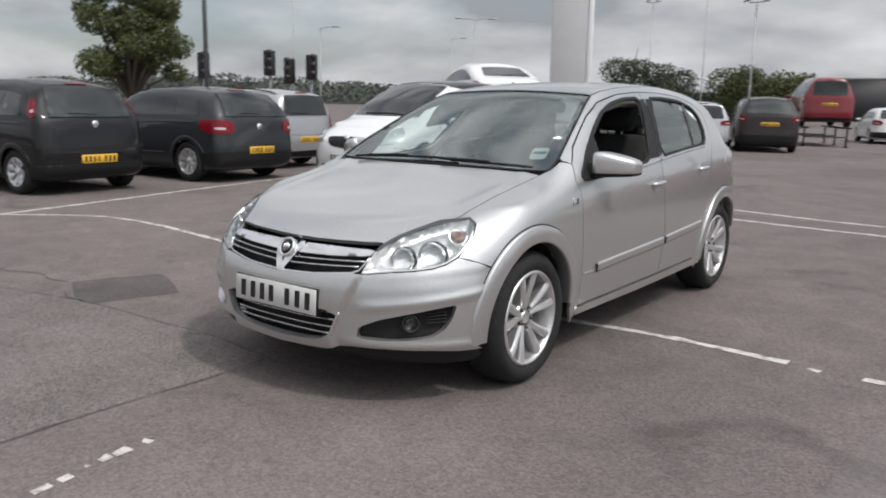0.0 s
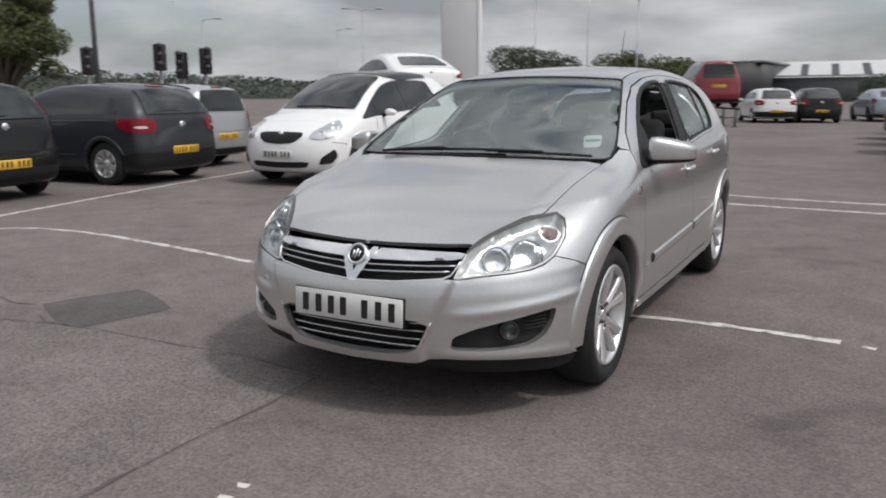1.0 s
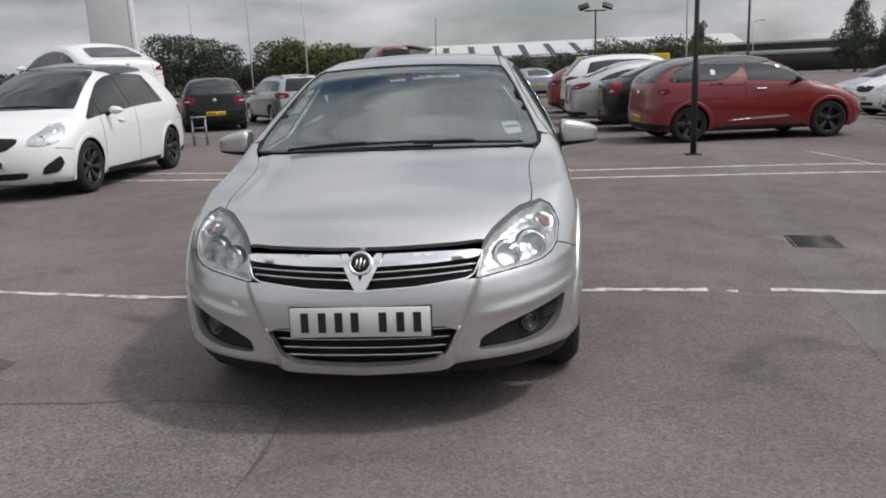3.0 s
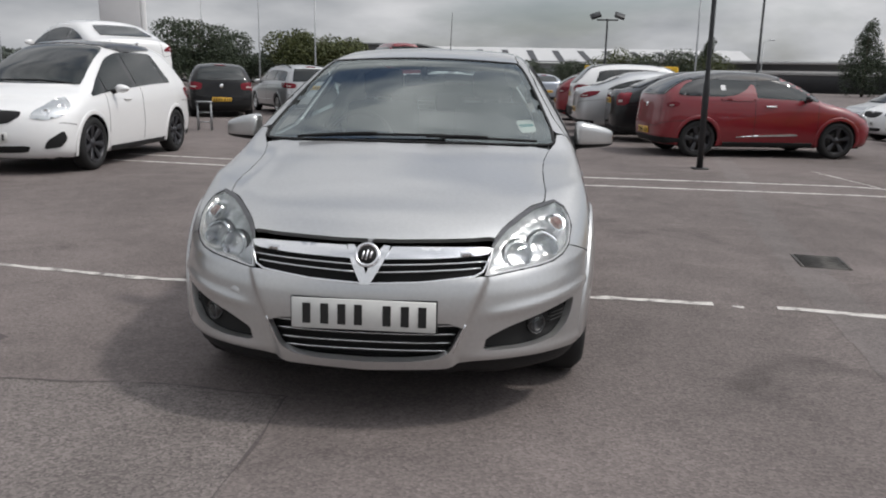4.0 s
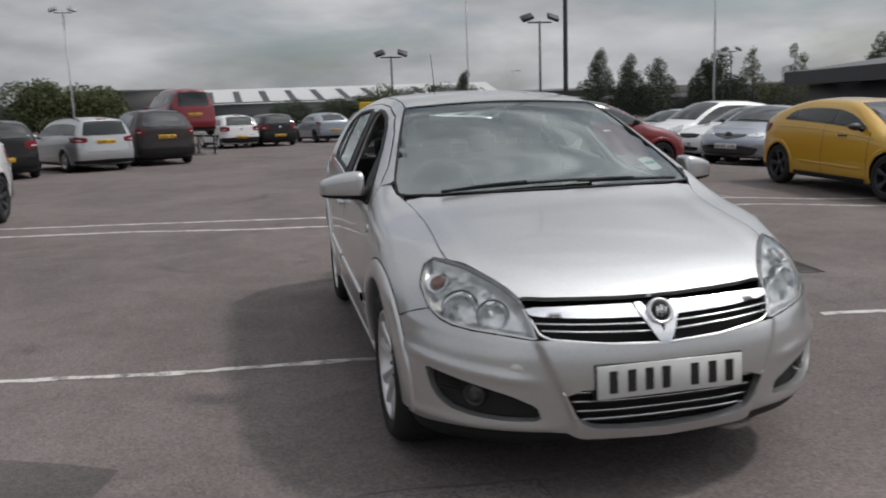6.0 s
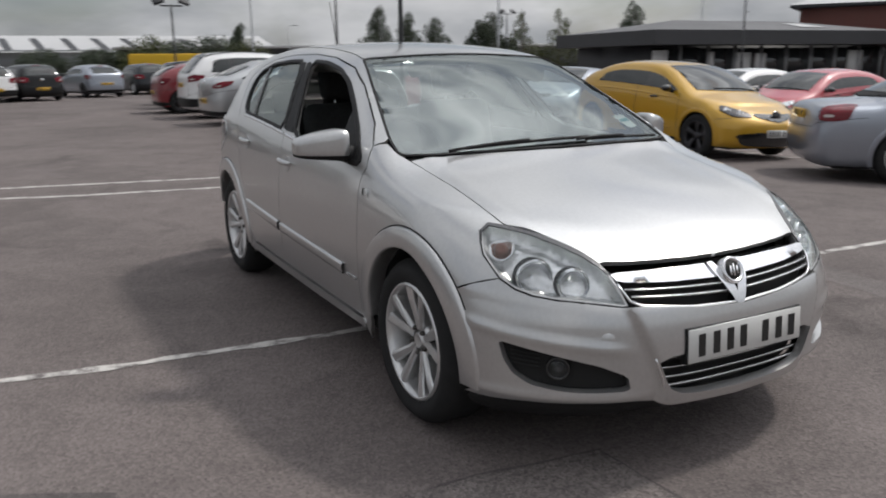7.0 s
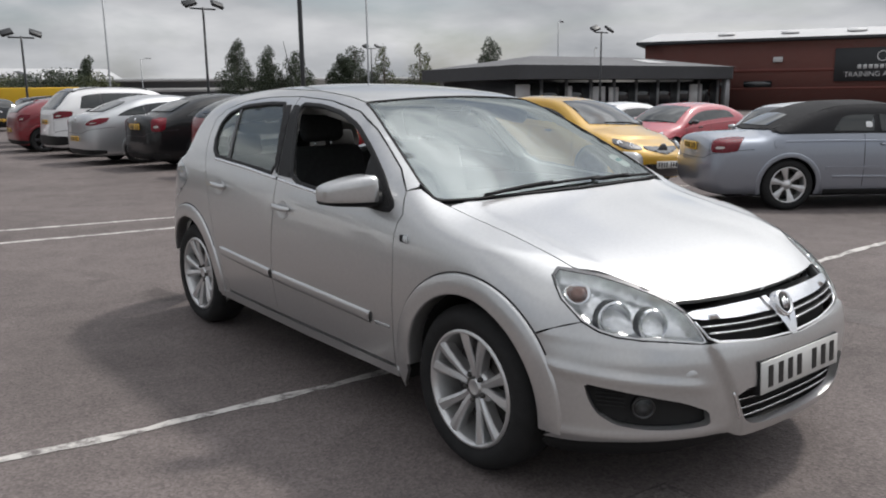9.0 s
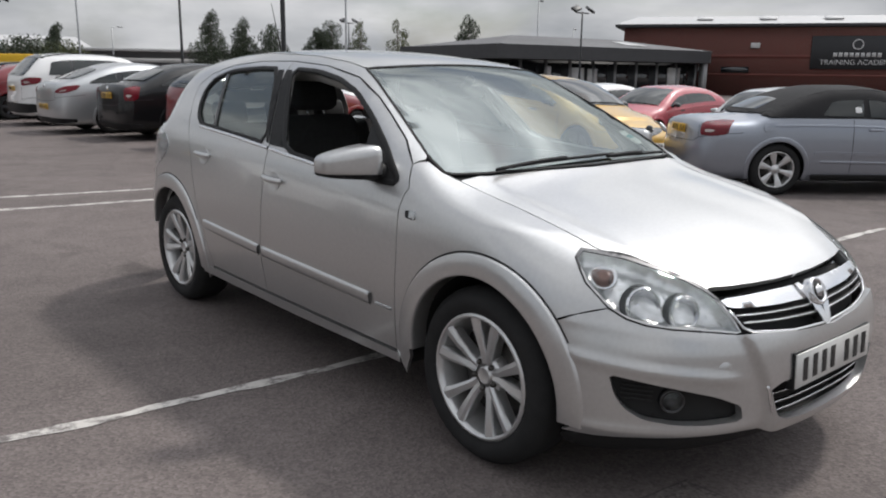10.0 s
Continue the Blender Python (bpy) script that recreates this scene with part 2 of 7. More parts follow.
def tube(points, radius, seg=8, cap=True):
    """A round bar along a line of points; radius a number or one per point."""
    pts = [Vector(p) for p in points]
    rad = radius if isinstance(radius, (list, tuple)) else [radius] * len(pts)
    vs, fs = [], []
    for i, p in enumerate(pts):
        d = (pts[min(i + 1, len(pts) - 1)] - pts[max(i - 1, 0)]).normalized()
        u = d.cross(Vector((0, 0, 1)) if abs(d.z) < 0.9 else Vector((1, 0, 0))).normalized()
        w = d.cross(u)
        for k in range(seg):
            a = 2 * math.pi * k / seg
            vs.append(p + rad[i] * (math.cos(a) * u + math.sin(a) * w))
    for i in range(len(pts) - 1):
        for k in range(seg):
            j = (k + 1) % seg
            fs.append((i * seg + k, i * seg + j, (i + 1) * seg + j, (i + 1) * seg + k))
    if cap:
        fs.append(tuple(range(seg))[::-1])
        fs.append(tuple((len(pts) - 1) * seg + k for k in range(seg)))
    return vs, fs


def curve(knots):
    """A smooth monotone curve through (x, y) knots (Fritsch and Carlson)."""
    x, y = np.array(knots, float).T
    h, d = np.diff(x), np.diff(y) / np.diff(x)
    m = np.zeros(len(x))
    m[0], m[-1] = d[0], d[-1]
    for i in range(1, len(x) - 1):
        if d[i - 1] * d[i] > 0:
            a, b = 2 * h[i] + h[i - 1], h[i] + 2 * h[i - 1]
            m[i] = (a + b) / (a / d[i - 1] + b / d[i])

    def at(q):
        q = np.clip(np.asarray(q, float), x[0], x[-1])
        i = np.clip(np.searchsorted(x, q) - 1, 0, len(x) - 2)
        t = (q - x[i]) / h[i]
        return (1 + 2 * t) * (1 - t) ** 2 * y[i] + t * (1 - t) ** 2 * h[i] * m[i] + t * t * (3 - 2 * t) * y[i + 1] + t * t * (t - 1) * h[i] * m[i + 1]

    return at


def smax(a, b, r):
    h = np.maximum(r - np.abs(a - b), 0)
    return np.maximum(a, b) + h * h / (4 * r)


def ease(t):
    t = min(1.0, max(0.0, t))
    return t * t * (3 - 2 * t)


def lie(x, y):
    """Height of the asphalt: level, but for a shallow drained hollow under the bays on the car's left."""
    near = -0.13 * ease((x - 4.6) / 2.6) * ease((12 - y) / 6.0) * ease((17 - x) / 5.0) * ease((y + 12) / 6.0)
    return near - 0.34 * ease((x - 7.0) / 6.0) * ease((y - 3.0) / 4.0) * ease((28 - y) / 5.0) * ease((26 - x) / 6.0)


def parked(x, y, turn):
    """A car's place on the asphalt, tilted as the ground lies."""
    c, s = math.cos(radians(turn)), math.sin(radians(turn))
    back, left = lie(x - 2.6 * s, y + 2.6 * c), lie(x + 0.75 * c, y + 0.75 * s)
    z, right = lie(x, y), lie(x - 0.75 * c, y - 0.75 * s)
    return pose(x, y, z, math.degrees(math.atan2(back - z, 2.6)), math.degrees(math.atan2(right - left, 1.5)), turn)


class Shell:
    """The smooth outer form of a car: x to its left, y rearwards from the front axle, z up. A solid where a side, a top,
    a nose and a tail surface meet in rounded edges."""

    def __init__(self, top, crown, belt, half, tumble, nose, tail, nose_bow=(0.8, 0.9, 2.5), tail_bow=(0.55, 0.9, 3.0), edge=0.10, floor=0.17, waist=0.6, tuck=0.05):
        self.top, self.crown, self.belt, self.half = curve(top), curve(crown), curve(belt), curve(half)
        self.nose, self.tail = curve(nose), curve(tail)
        self.edge = curve(edge) if isinstance(edge, list) else (lambda y: edge)
        self.tumble, self.nose_bow, self.tail_bow, self.floor, self.waist, self.tuck = tumble, nose_bow, tail_bow, floor, waist, tuck
        self.y0, self.y1 = float(np.min(np.array(nose)[:, 1])), float(np.max(np.array(tail)[:, 1]))

    def width(self, y, z):
        b, h, w = self.belt(y), self.half(y), self.waist
        low = h - self.tuck * (np.clip(w - z, 0, 1) / 0.4) ** 2 - 0.03 * (np.clip(z - w, 0, None) / (b - w)) ** 2
        up = h - 0.03 - self.tumble * (z - b) - 0.12 * (z - b) ** 2
        return -smax(-low, -up, 0.04)

    def field(self, p):
        x, y, z = np.abs(p[..., 0]), p[..., 1], p[..., 2]
        side = x - self.width(y, z)
        top = z - self.top(y) + self.crown(y) * (x / 0.5) ** 2
        d, w, n = self.nose_bow
        nose = self.nose(z) + d * (1 - np.sqrt(np.clip(1 - (np.minimum(x, w * 0.999) / w) ** n, 0, 1))) - y
        d, w, n = self.tail_bow
        tail = y - self.tail(z) + d * (1 - np.sqrt(np.clip(1 - (np.minimum(x, w * 0.999) / w) ** n, 0, 1)))
        f = smax(side, 0.8 * top, self.edge(y))
        f = smax(f, 0.8 * nose, 0.06)
        f = smax(f, 0.8 * tail, 0.06)
        return smax(f, self.floor - z, 0.05)

    def cast(self, start, way, far, steps=60):
        """The first place of the skin from start along way, within far."""
        start, way = np.asarray(start, float), np.asarray(way, float)
        a = np.zeros(len(start))
        b = np.full(len(start), far)
        found = np.zeros(len(start), bool)
        for s in np.linspace(0, far, steps):
            inside = (self.field(start + s * way) < 0) & ~found
            b[inside] = s
            found |= inside
            a[~found] = s
        for _ in range(22):
            mid = (a + b) / 2
            inside = self.field(start + mid[:, None] * way) < 0
            b, a = np.where(inside, mid, b), np.where(inside, a, mid)
        return start + b[:, None] * way

    def normal(self, p):
        e = 2e-3
        g = np.stack([self.field(p + e * k) - self.field(p - e * k) for k in np.eye(3)], -1)
        return g / np.linalg.norm(g, axis=-1, keepdims=True)

    def side(self, yz):
        yz = np.asarray(yz, float)
        n = len(yz)
        return self.cast(np.c_[np.full(n, 1.3), yz], np.tile((-1.0, 0, 0), (n, 1)), 1.3)

    def over(self, xy):
        xy = np.asarray(xy, float)
        n = len(xy)
        return self.cast(np.c_[xy, np.full(n, 2.3)], np.tile((0, 0, -1.0), (n, 1)), 2.0)

    def front(self, az, yc=0.2):
        """az: angle in degrees from straight ahead, to the left, seen from a vertical axis at yc; and z."""
        az = np.asarray(az, float)
        a = np.radians(az[:, 0])
        way = np.c_[-np.sin(a), np.cos(a), 0 * a]
        return self.cast(np.c_[-2.2 * way[:, 0], yc - 2.2 * way[:, 1], az[:, 1]], way, 2.2)

    def rear(self, az, yc=None):
        az = np.asarray(az, float)
        yc = self.y1 - 1.1 if yc is None else yc
        a = np.radians(az[:, 0])
        way = np.c_[-np.sin(a), -np.cos(a), 0 * a]
        return self.cast(np.c_[-2.2 * way[:, 0], yc - 2.2 * way[:, 1], az[:, 1]], way, 2.2)

    def back(self, xz):
        xz = np.asarray(xz, float)
        n = len(xz)
        return self.cast(np.c_[xz[:, 0], np.full(n, self.y1 + 0.3), xz[:, 1]], np.tile((0, -1.0, 0), (n, 1)), 3.0)


def slant(shell, way):
    """A way of casting along any direction: (cast of flat places, flat places of points)."""
    w = np.array(way, float) / np.linalg.norm(way)
    v = np.array((0, 0, 1.0)) - w[2] * w
    v /= np.linalg.norm(v)
    u = np.cross(v, -w)

    def flat(p):
        p = np.asarray(p, float)
        return np.c_[p @ u, p @ v]

    def how(q):
        q = np.asarray(q, float)
        start = q[:, :1] * u + q[:, 1:] * v - 2.4 * w
        return shell.cast(start, np.tile(w, (len(q), 1)), 3.6, 150)

    return how, flat


def inset(poly, d):
    """The outline drawn in by d."""
    p = np.asarray(poly, float)
    a, b = p - np.roll(p, 1, 0), np.roll(p, -1, 0) - p
    t = a / (np.linalg.norm(a, axis=1, keepdims=True) + 1e-9) + b / (np.linalg.norm(b, axis=1, keepdims=True) + 1e-9)
    t /= np.linalg.norm(t, axis=1, keepdims=True) + 1e-9
    area = 0.5 * np.sum(p[:, 0] * np.roll(p[:, 1], -1) - np.roll(p[:, 0], -1) * p[:, 1])
    n = np.c_[-t[:, 1], t[:, 0]] * (1 if area > 0 else -1)
    return p + d * n


def to_front(p, yc=0.2):
    p = np.asarray(p, float)
    return np.c_[np.degrees(np.arctan2(p[:, 0], yc - p[:, 1])), p[:, 2]]


def to_side(p):
    return np.asarray(p, float)[:, 1:]


def to_over(p):
    return np.asarray(p, float)[:, :2]


def line(points, step, loop=True, cut=1):
    """A closed outline with corners eased and points no farther apart than step."""
    p = np.array(points, float)
    for _ in range(cut):
        if loop:
            q = np.roll(p, -1, 0)
            p = np.stack([0.85 * p + 0.15 * q, 0.15 * p + 0.85 * q], 1).reshape(-1, p.shape[1])
    out = []
    for i in range(len(p) if loop else len(p) - 1):
        a, b = p[i], p[(i + 1) % len(p)]
        k = max(1, int(math.ceil(np.linalg.norm(b - a) / step)))
        out.extend(a + (b - a) * j / k for j in range(k))
    if not loop:
        out.append(p[-1])
    return np.array(out)


def inside(poly, pts):
    x, y = pts[:, 0], pts[:, 1]
    out = np.zeros(len(pts), bool)
    j = len(poly) - 1
    for i in range(len(poly)):
        (xi, yi), (xj, yj) = poly[i], poly[j]
        hit = ((yi > y) != (yj > y)) & (x < (xj - xi) * (y - yi) / (yj - yi + 1e-12) + xi)
        out ^= hit
        j = i
    return out


def sheet(outline, step, holes=()):
    """Triangles that fill a flat outline: points, faces and the rims (as lists of point numbers)."""
    rims, pts = [], []
    for ring in (outline, *holes):
        rims.append(list(range(len(pts), len(pts) + len(ring))))
        pts.extend(map(tuple, ring))
    edges = [(r[i], r[(i + 1) % len(r)]) for r in rims for i in range(len(r))]
    lo, hi = outline.min(0), outline.max(0)
    sx, sy = step if isinstance(step, tuple) else (step, step)
    gx, gy = np.meshgrid(np.arange(lo[0] + sx / 2, hi[0], sx), np.arange(lo[1] + sy / 2, hi[1], sy))
    grid = np.c_[gx.ravel(), gy.ravel()]
    keep = inside(outline, grid)
    for h in holes:
        keep &= ~inside(h, grid)
    grid = grid[keep]
    if len(grid):
        ring = np.array(pts) / (sx, sy)
        near = np.array([np.min(((ring - g / (sx, sy)) ** 2).sum(1)) for g in grid])
        grid = grid[near > 0.16]
    pts.extend(map(tuple, grid))
    v, _, f, ov, _, _ = delaunay_2d_cdt([Vector(p) for p in pts], edges, [], 0, 1e-7)
    v = np.array([tuple(q) for q in v])
    mid = np.array([v[list(t)].mean(0) for t in f])
    ok = inside(outline, mid)
    for h in holes:
        ok &= ~inside(h, mid)
    return v, [tuple(t) for t, o in zip(f, ok) if o]


def panel(shell, how, outline, step, holes=(), lift=0.0, flange=0.012, gap=0.0):
    """A sheet laid on the shell by one of its ways of casting, with its rim turned in."""
    v, f = sheet(np.asarray(outline, float), step, [np.asarray(h, float) for h in holes])
    p = how(v)
    nrm = shell.normal(p)
    p = p + (lift(v)[:, None] if callable(lift) else lift) * nrm
    used = {}
    for t in f:
        for a, b in ((t[0], t[1]), (t[1], t[2]), (t[2], t[0])):
            used[(a, b)] = used.get((a, b), 0) + 1
    t0 = np.array([p[list(t)] for t in f[:: max(1, len(f) // 50)]])
    n0 = np.cross(t0[:, 1] - t0[:, 0], t0[:, 2] - t0[:, 0])
    want = np.array([nrm[list(t)].mean(0) for t in f[:: max(1, len(f) // 50)]])
    if (n0 * want).sum() < 0:
        f = [t[::-1] for t in f]
        used = {(b, a): n for (a, b), n in used.items()}
    vs, fs = [tuple(q) for q in p], list(f)
    if flange:
        low = {}
        for (a, b) in list(used):
            if (b, a) not in used:
                for k in (a, b):
                    if k not in low:
                        low[k] = len(vs)
                        vs.append(tuple(p[k]))
                        vs.append(tuple(p[k] - flange * nrm[k]))
                fs.append((low[b], low[a], low[a] + 1, low[b] + 1))
    return vs, fs


def strip(shell, pts, wide, lift):
    """A narrow band laid along a line of places on the shell, standing lift proud of it."""
    p = np.asarray(pts, float)
    n = shell.normal(p)
    d = np.gradient(p, axis=0)
    across = np.cross(n, d)
    across /= np.linalg.norm(across, axis=1, keepdims=True)
    rows = [p - across * wide / 2 - n * 0.004, p - across * wide / 2 + n * lift * 0.8, p - across * wide / 4 + n * lift, p + across * wide / 4 + n * lift, p + across * wide / 2 + n * lift * 0.8, p + across * wide / 2 - n * 0.004]
    k = len(p)
    vs = [tuple(q) for r in rows for q in r]
    fs = [(a * k + i, a * k + i + 1, (a + 1) * k + i + 1, (a + 1) * k + i) for a in range(5) for i in range(k - 1)]
    return vs, fs


def arc(cy, cz, r, a0, a1, n=24, squash=1.0):
    a = np.radians(np.linspace(a0, a1, n))
    return np.c_[cy + r * np.cos(a), cz + squash * r * np.sin(a)]

HERO = Shell(
    top=[(-0.95, 0.56), (-0.77, 0.685), (-0.6, 0.762), (-0.35, 0.845), (-0.1, 0.906), (0.08, 0.950), (0.18, 0.985), (0.5, 1.142), (0.8, 1.290), (0.95, 1.356), (1.1, 1.398), (1.3, 1.426), (1.6, 1.45), (1.95, 1.46), (2.4, 1.435), (2.75, 1.365), (3.0, 1.30), (3.2, 1.20)],
    crown=[(-0.9, 0.008), (-0.5, 0.013), (0.0, 0.021), (0.3, 0.029), (0.8, 0.028), (1.1, 0.026), (1.5, 0.026), (2.6, 0.03), (3.1, 0.05)],
    belt=[(-0.8, 0.75), (-0.3, 0.82), (0.2, 0.90), (0.6, 0.935), (1.5, 0.975), (2.5, 1.03), (3.2, 1.05)],
    half=[(-0.8, 0.83), (-0.4, 0.85), (0.0, 0.858), (0.6, 0.86), (1.6, 0.862), (2.4, 0.858), (2.9, 0.838), (3.36, 0.78)],
    tumble=0.56,
    nose=[(0.14, -0.735), (0.22, -0.815), (0.32, -0.85), (0.44, -0.854), (0.52, -0.846), (0.6, -0.812), (0.66, -0.775), (0.73, -0.70), (0.83, -0.535)],
    tail=[(0.15, 3.2), (0.3, 3.33), (0.5, 3.36), (0.65, 3.35), (0.85, 3.31), (0.97, 3.26), (1.06, 3.09), (1.2, 2.96), (1.38, 2.81)],
    nose_bow=(0.77, 0.89, 3.0),
    tail_bow=(0.78, 0.88, 2.6),
    edge=[(-0.8, 0.05), (0.1, 0.05), (0.5, 0.07), (1.2, 0.10), (3.0, 0.10)],
)

# ---- parked cars ----
SKINS = {}


def skin(shell, wheels, arch, nu=128, nv=64):
    """The whole painted body as one skin, with holes at the wheel arches."""
    ya, yb, zc = shell.y0 + 0.85, shell.y1 - 0.85, 0.52
    turn = np.r_[np.linspace(0, 86, 32), 88.6, 89.7]
    rows = [(ya, -a) for a in turn[:0:-1]] + [(y, 0.0) for y in np.linspace(ya, yb, nu - 66)] + [(yb, a) for a in turn[1:]]
    start, way = [], []
    for y, a in rows:
        c, s = math.cos(radians(a)), math.sin(radians(a))
        reach = 128 + 52 * min(1.0, abs(a) / 25)
        phi = np.radians(np.linspace(-reach, reach, nv))
        d = np.c_[np.sin(phi) * c, np.full(nv, s), np.cos(phi) * c]
        start.append(np.array([0, y, zc]) + 3.2 * d)
        way.append(-d)
    p = shell.cast(np.concatenate(start), np.concatenate(way), 3.2, 48)
    grid = np.arange(len(rows) * nv).reshape(len(rows), nv)
    q = np.stack([grid[:-1, :-1], grid[:-1, 1:], grid[1:, 1:], grid[1:, :-1]], -1).reshape(-1, 4)
    m = p[q].mean(1)
    keep = np.ones(len(q), bool)
    for y, z in wheels:
        keep &= ~((np.abs(m[:, 0]) > 0.5) & (np.hypot(m[:, 1] - y, m[:, 2] - z) < arch))
    fs = [tuple(int(i) for i in f) for f in q[keep]]
    return [tuple(v) for v in p], fs


def wheel_meshes(radius, width, rim, spokes, twin=False, seg=40):
    """Tyre, rim, hub, spokes and brake disc with the outer face towards +x, centred on the axle."""
    h = width / 2
    tyre = lathe([(rim - 0.004, h - 0.022), (rim + 0.012, h - 0.006), (rim + 0.03, h), ((rim + radius) / 2 + 0.01, h + 0.004), (radius - 0.02, h - 0.012), (radius - 0.005, h - 0.03), (radius, h - 0.05), (radius, -h + 0.05), (radius - 0.02, -h + 0.012), (rim + 0.02, -h), (rim - 0.01, -h + 0.02)], seg)
    barrel = lathe([(rim + 0.004, h - 0.012), (rim - 0.002, h - 0.004), (rim - 0.010, h - 0.006), (rim - 0.016, h - 0.03), (rim - 0.035, h - 0.10), (rim - 0.03, -h + 0.03), (rim, -h + 0.02)], seg)
    if twin:
        hub = lathe([(0.0, h - 0.038), (0.024, h - 0.038), (0.028, h - 0.035), (0.031, h - 0.037), (0.032, h - 0.046), (0.060, h - 0.046), (0.072, h - 0.056), (0.074, h - 0.10)], 30)
    else:
        hub = lathe([(0.0, h - 0.02), (0.028, h - 0.021), (0.034, h - 0.028), (0.058, h - 0.034), (0.07, h - 0.06), (0.07, h - 0.1)], 20)
    bars = []
    w0, w1 = (0.016, 0.021) if twin else (0.024, 0.042)
    for k in range(spokes):
        for side in ((-1, 1) if twin else (0,)):
            a0 = 2 * math.pi * k / spokes
            vs = []
            for r, w, drop, lean in ((0.042, w0, 0.038, 0.20), (0.085, w0 * 1.0, 0.030, 0.19), (rim * 0.72, w1 * 0.95, 0.014, 0.235), (rim - 0.010, w1 * 1.15, 0.008, 0.25)):
                a = a0 + side * lean
                c, q = math.cos(a), math.sin(a)
                for t, x in ((-1, h - drop - 0.013), (-0.86, h - drop - 0.006), (0.25 * side, h - drop), (0.86, h - drop - 0.006), (1, h - drop - 0.013), (0.7, h - drop - 0.055), (-0.7, h - drop - 0.055)):
                    vs.append((x, r * c - t * w * q, r * q + t * w * c))
            fs = [(i * 7 + j, i * 7 + (j + 1) % 7, (i + 1) * 7 + (j + 1) % 7, (i + 1) * 7 + j) for i in range(3) for j in range(7)]
            bars.append((vs, [f[::-1] for f in fs], False))
    bolts = []
    for k in range(5 if twin else 0):
        a = 2 * math.pi * (k + 0.5) / 5
        bolts.append(moved(lathe([(0.0, h - 0.030), (0.007, h - 0.030), (0.010, h - 0.036), (0.011, h - 0.05)], 8), Matrix.Translation((0, 0.050 * math.cos(a), 0.050 * math.sin(a)))))
    disc = lathe([(0.06, h - 0.095), (rim * 0.68, h - 0.095), (rim * 0.68, h - 0.115), (rim * 0.9, h - 0.125), (rim * 0.9, h - 0.14), (0.06, h - 0.14)], 32)
    return tyre, barrel, hub, bars, bolts, disc


def set_wheels(car, places, radius, width, rim, spokes, material, track, twin=False):
    """Four wheels, each a part with its tyre, hub, spokes and brake disc under it."""
    tyre, barrel, hub, bars, bolts, disc = wheel_meshes(radius, width, rim, spokes, twin)
    shared = [("tyre", mesh_of("tyre", *tyre, RUBBER)), ("brake_disc", mesh_of("brake_disc", *disc, STEEL_DARK)), ("hub", mesh_of("hub", *hub, material))]
    shared += [("spoke", mesh_of("spoke", b[0], b[1], material, False)) for b in bars] + [("wheel_bolt", mesh_of("wheel_bolt", *b, STEEL_DARK)) for b in bolts]
    rim_mesh = mesh_of("wheel", *barrel, material)
    for i, (y, z) in enumerate(places):
        for s in (1, -1):
            w = part("wheel", rim_mesh, None, car)
            w.matrix_basis = pose(s * (track - 0.012 * i - width / 2), y, z, 90 + 20 * i + 6 * s, 0, 0 if s > 0 else 180)
            for nm, me in shared:
                part(nm, me, None, w)


def well(y, z, r, x0, x1):
    """The dark liner over a wheel."""
    ring = [(y + r * math.cos(radians(a)), z + r * math.sin(radians(a))) for a in range(-8, 189, 7)]
    k = len(ring)
    vs = [(x0, *p) for p in ring] + [(x1, *p) for p in ring]
    return vs, [(i, i + 1, k + i + 1, k + i) for i in range(k - 1)] + [tuple(range(k))]


def twins(name, p, material, car, label=""):
    """The same part on the left and on the right."""
    part(name, p, material, car, label)
    part(name, mirrored(p), material, car, label)


def number_plate(car, m, yellow, width=0.52):
    """A plate whose characters are left as plain bars."""
    pl = part("number_plate", box(-width / 2, width / 2, -0.004, 0.004, -0.0555, 0.0555, 0.002, 1), PLATE_YELLOW if yellow else PLATE_WHITE, car, "yellow rear plate" if yellow else "white front plate")
    pl.matrix_basis = m
    bar = mesh_of("character_bar", *box(-0.0145, 0.0145, -0.0062, -0.0042, -0.037, 0.037), INK, False)
    for x in (-0.205, -0.14, -0.078, -0.018, 0.085, 0.15, 0.212):
        part("character_bar", bar, None, pl).matrix_basis = pose(x, 0, 0)
    return pl


def mirror_pair(car, shell, y, z, material, size=1.0):
    for s in (1, -1):
        base = shell.side([(y, z)])[0]
        x = base[0]
        bm = bmesh.new()
        bmesh.ops.create_icosphere(bm, subdivisions=3, radius=1)
        for v in bm.verts:
            c = v.co
            v.co = Vector((x + (0.15 + 0.115 * c.x) * size, y + (0.02 + (0.075 if c.y < 0 else 0.03) * c.y) * size, z + (0.045 + 0.062 * c.z * (1 - 0.25 * c.x)) * size))
        shape = [v.co.copy() for v in bm.verts], [tuple(v.index for v in f.verts) for f in bm.faces]
        bm.free()
        arm = tube([(x - 0.02, y, z - 0.01), (x + 0.07 * size, y, z + 0.012)], [0.035, 0.026], 10)
        if s < 0:
            shape, arm = mirrored(shape), mirrored(arm)
        o = part("mirror", shape, material, car)
        part("mirror_arm", arm, BLACK_TRIM, o)


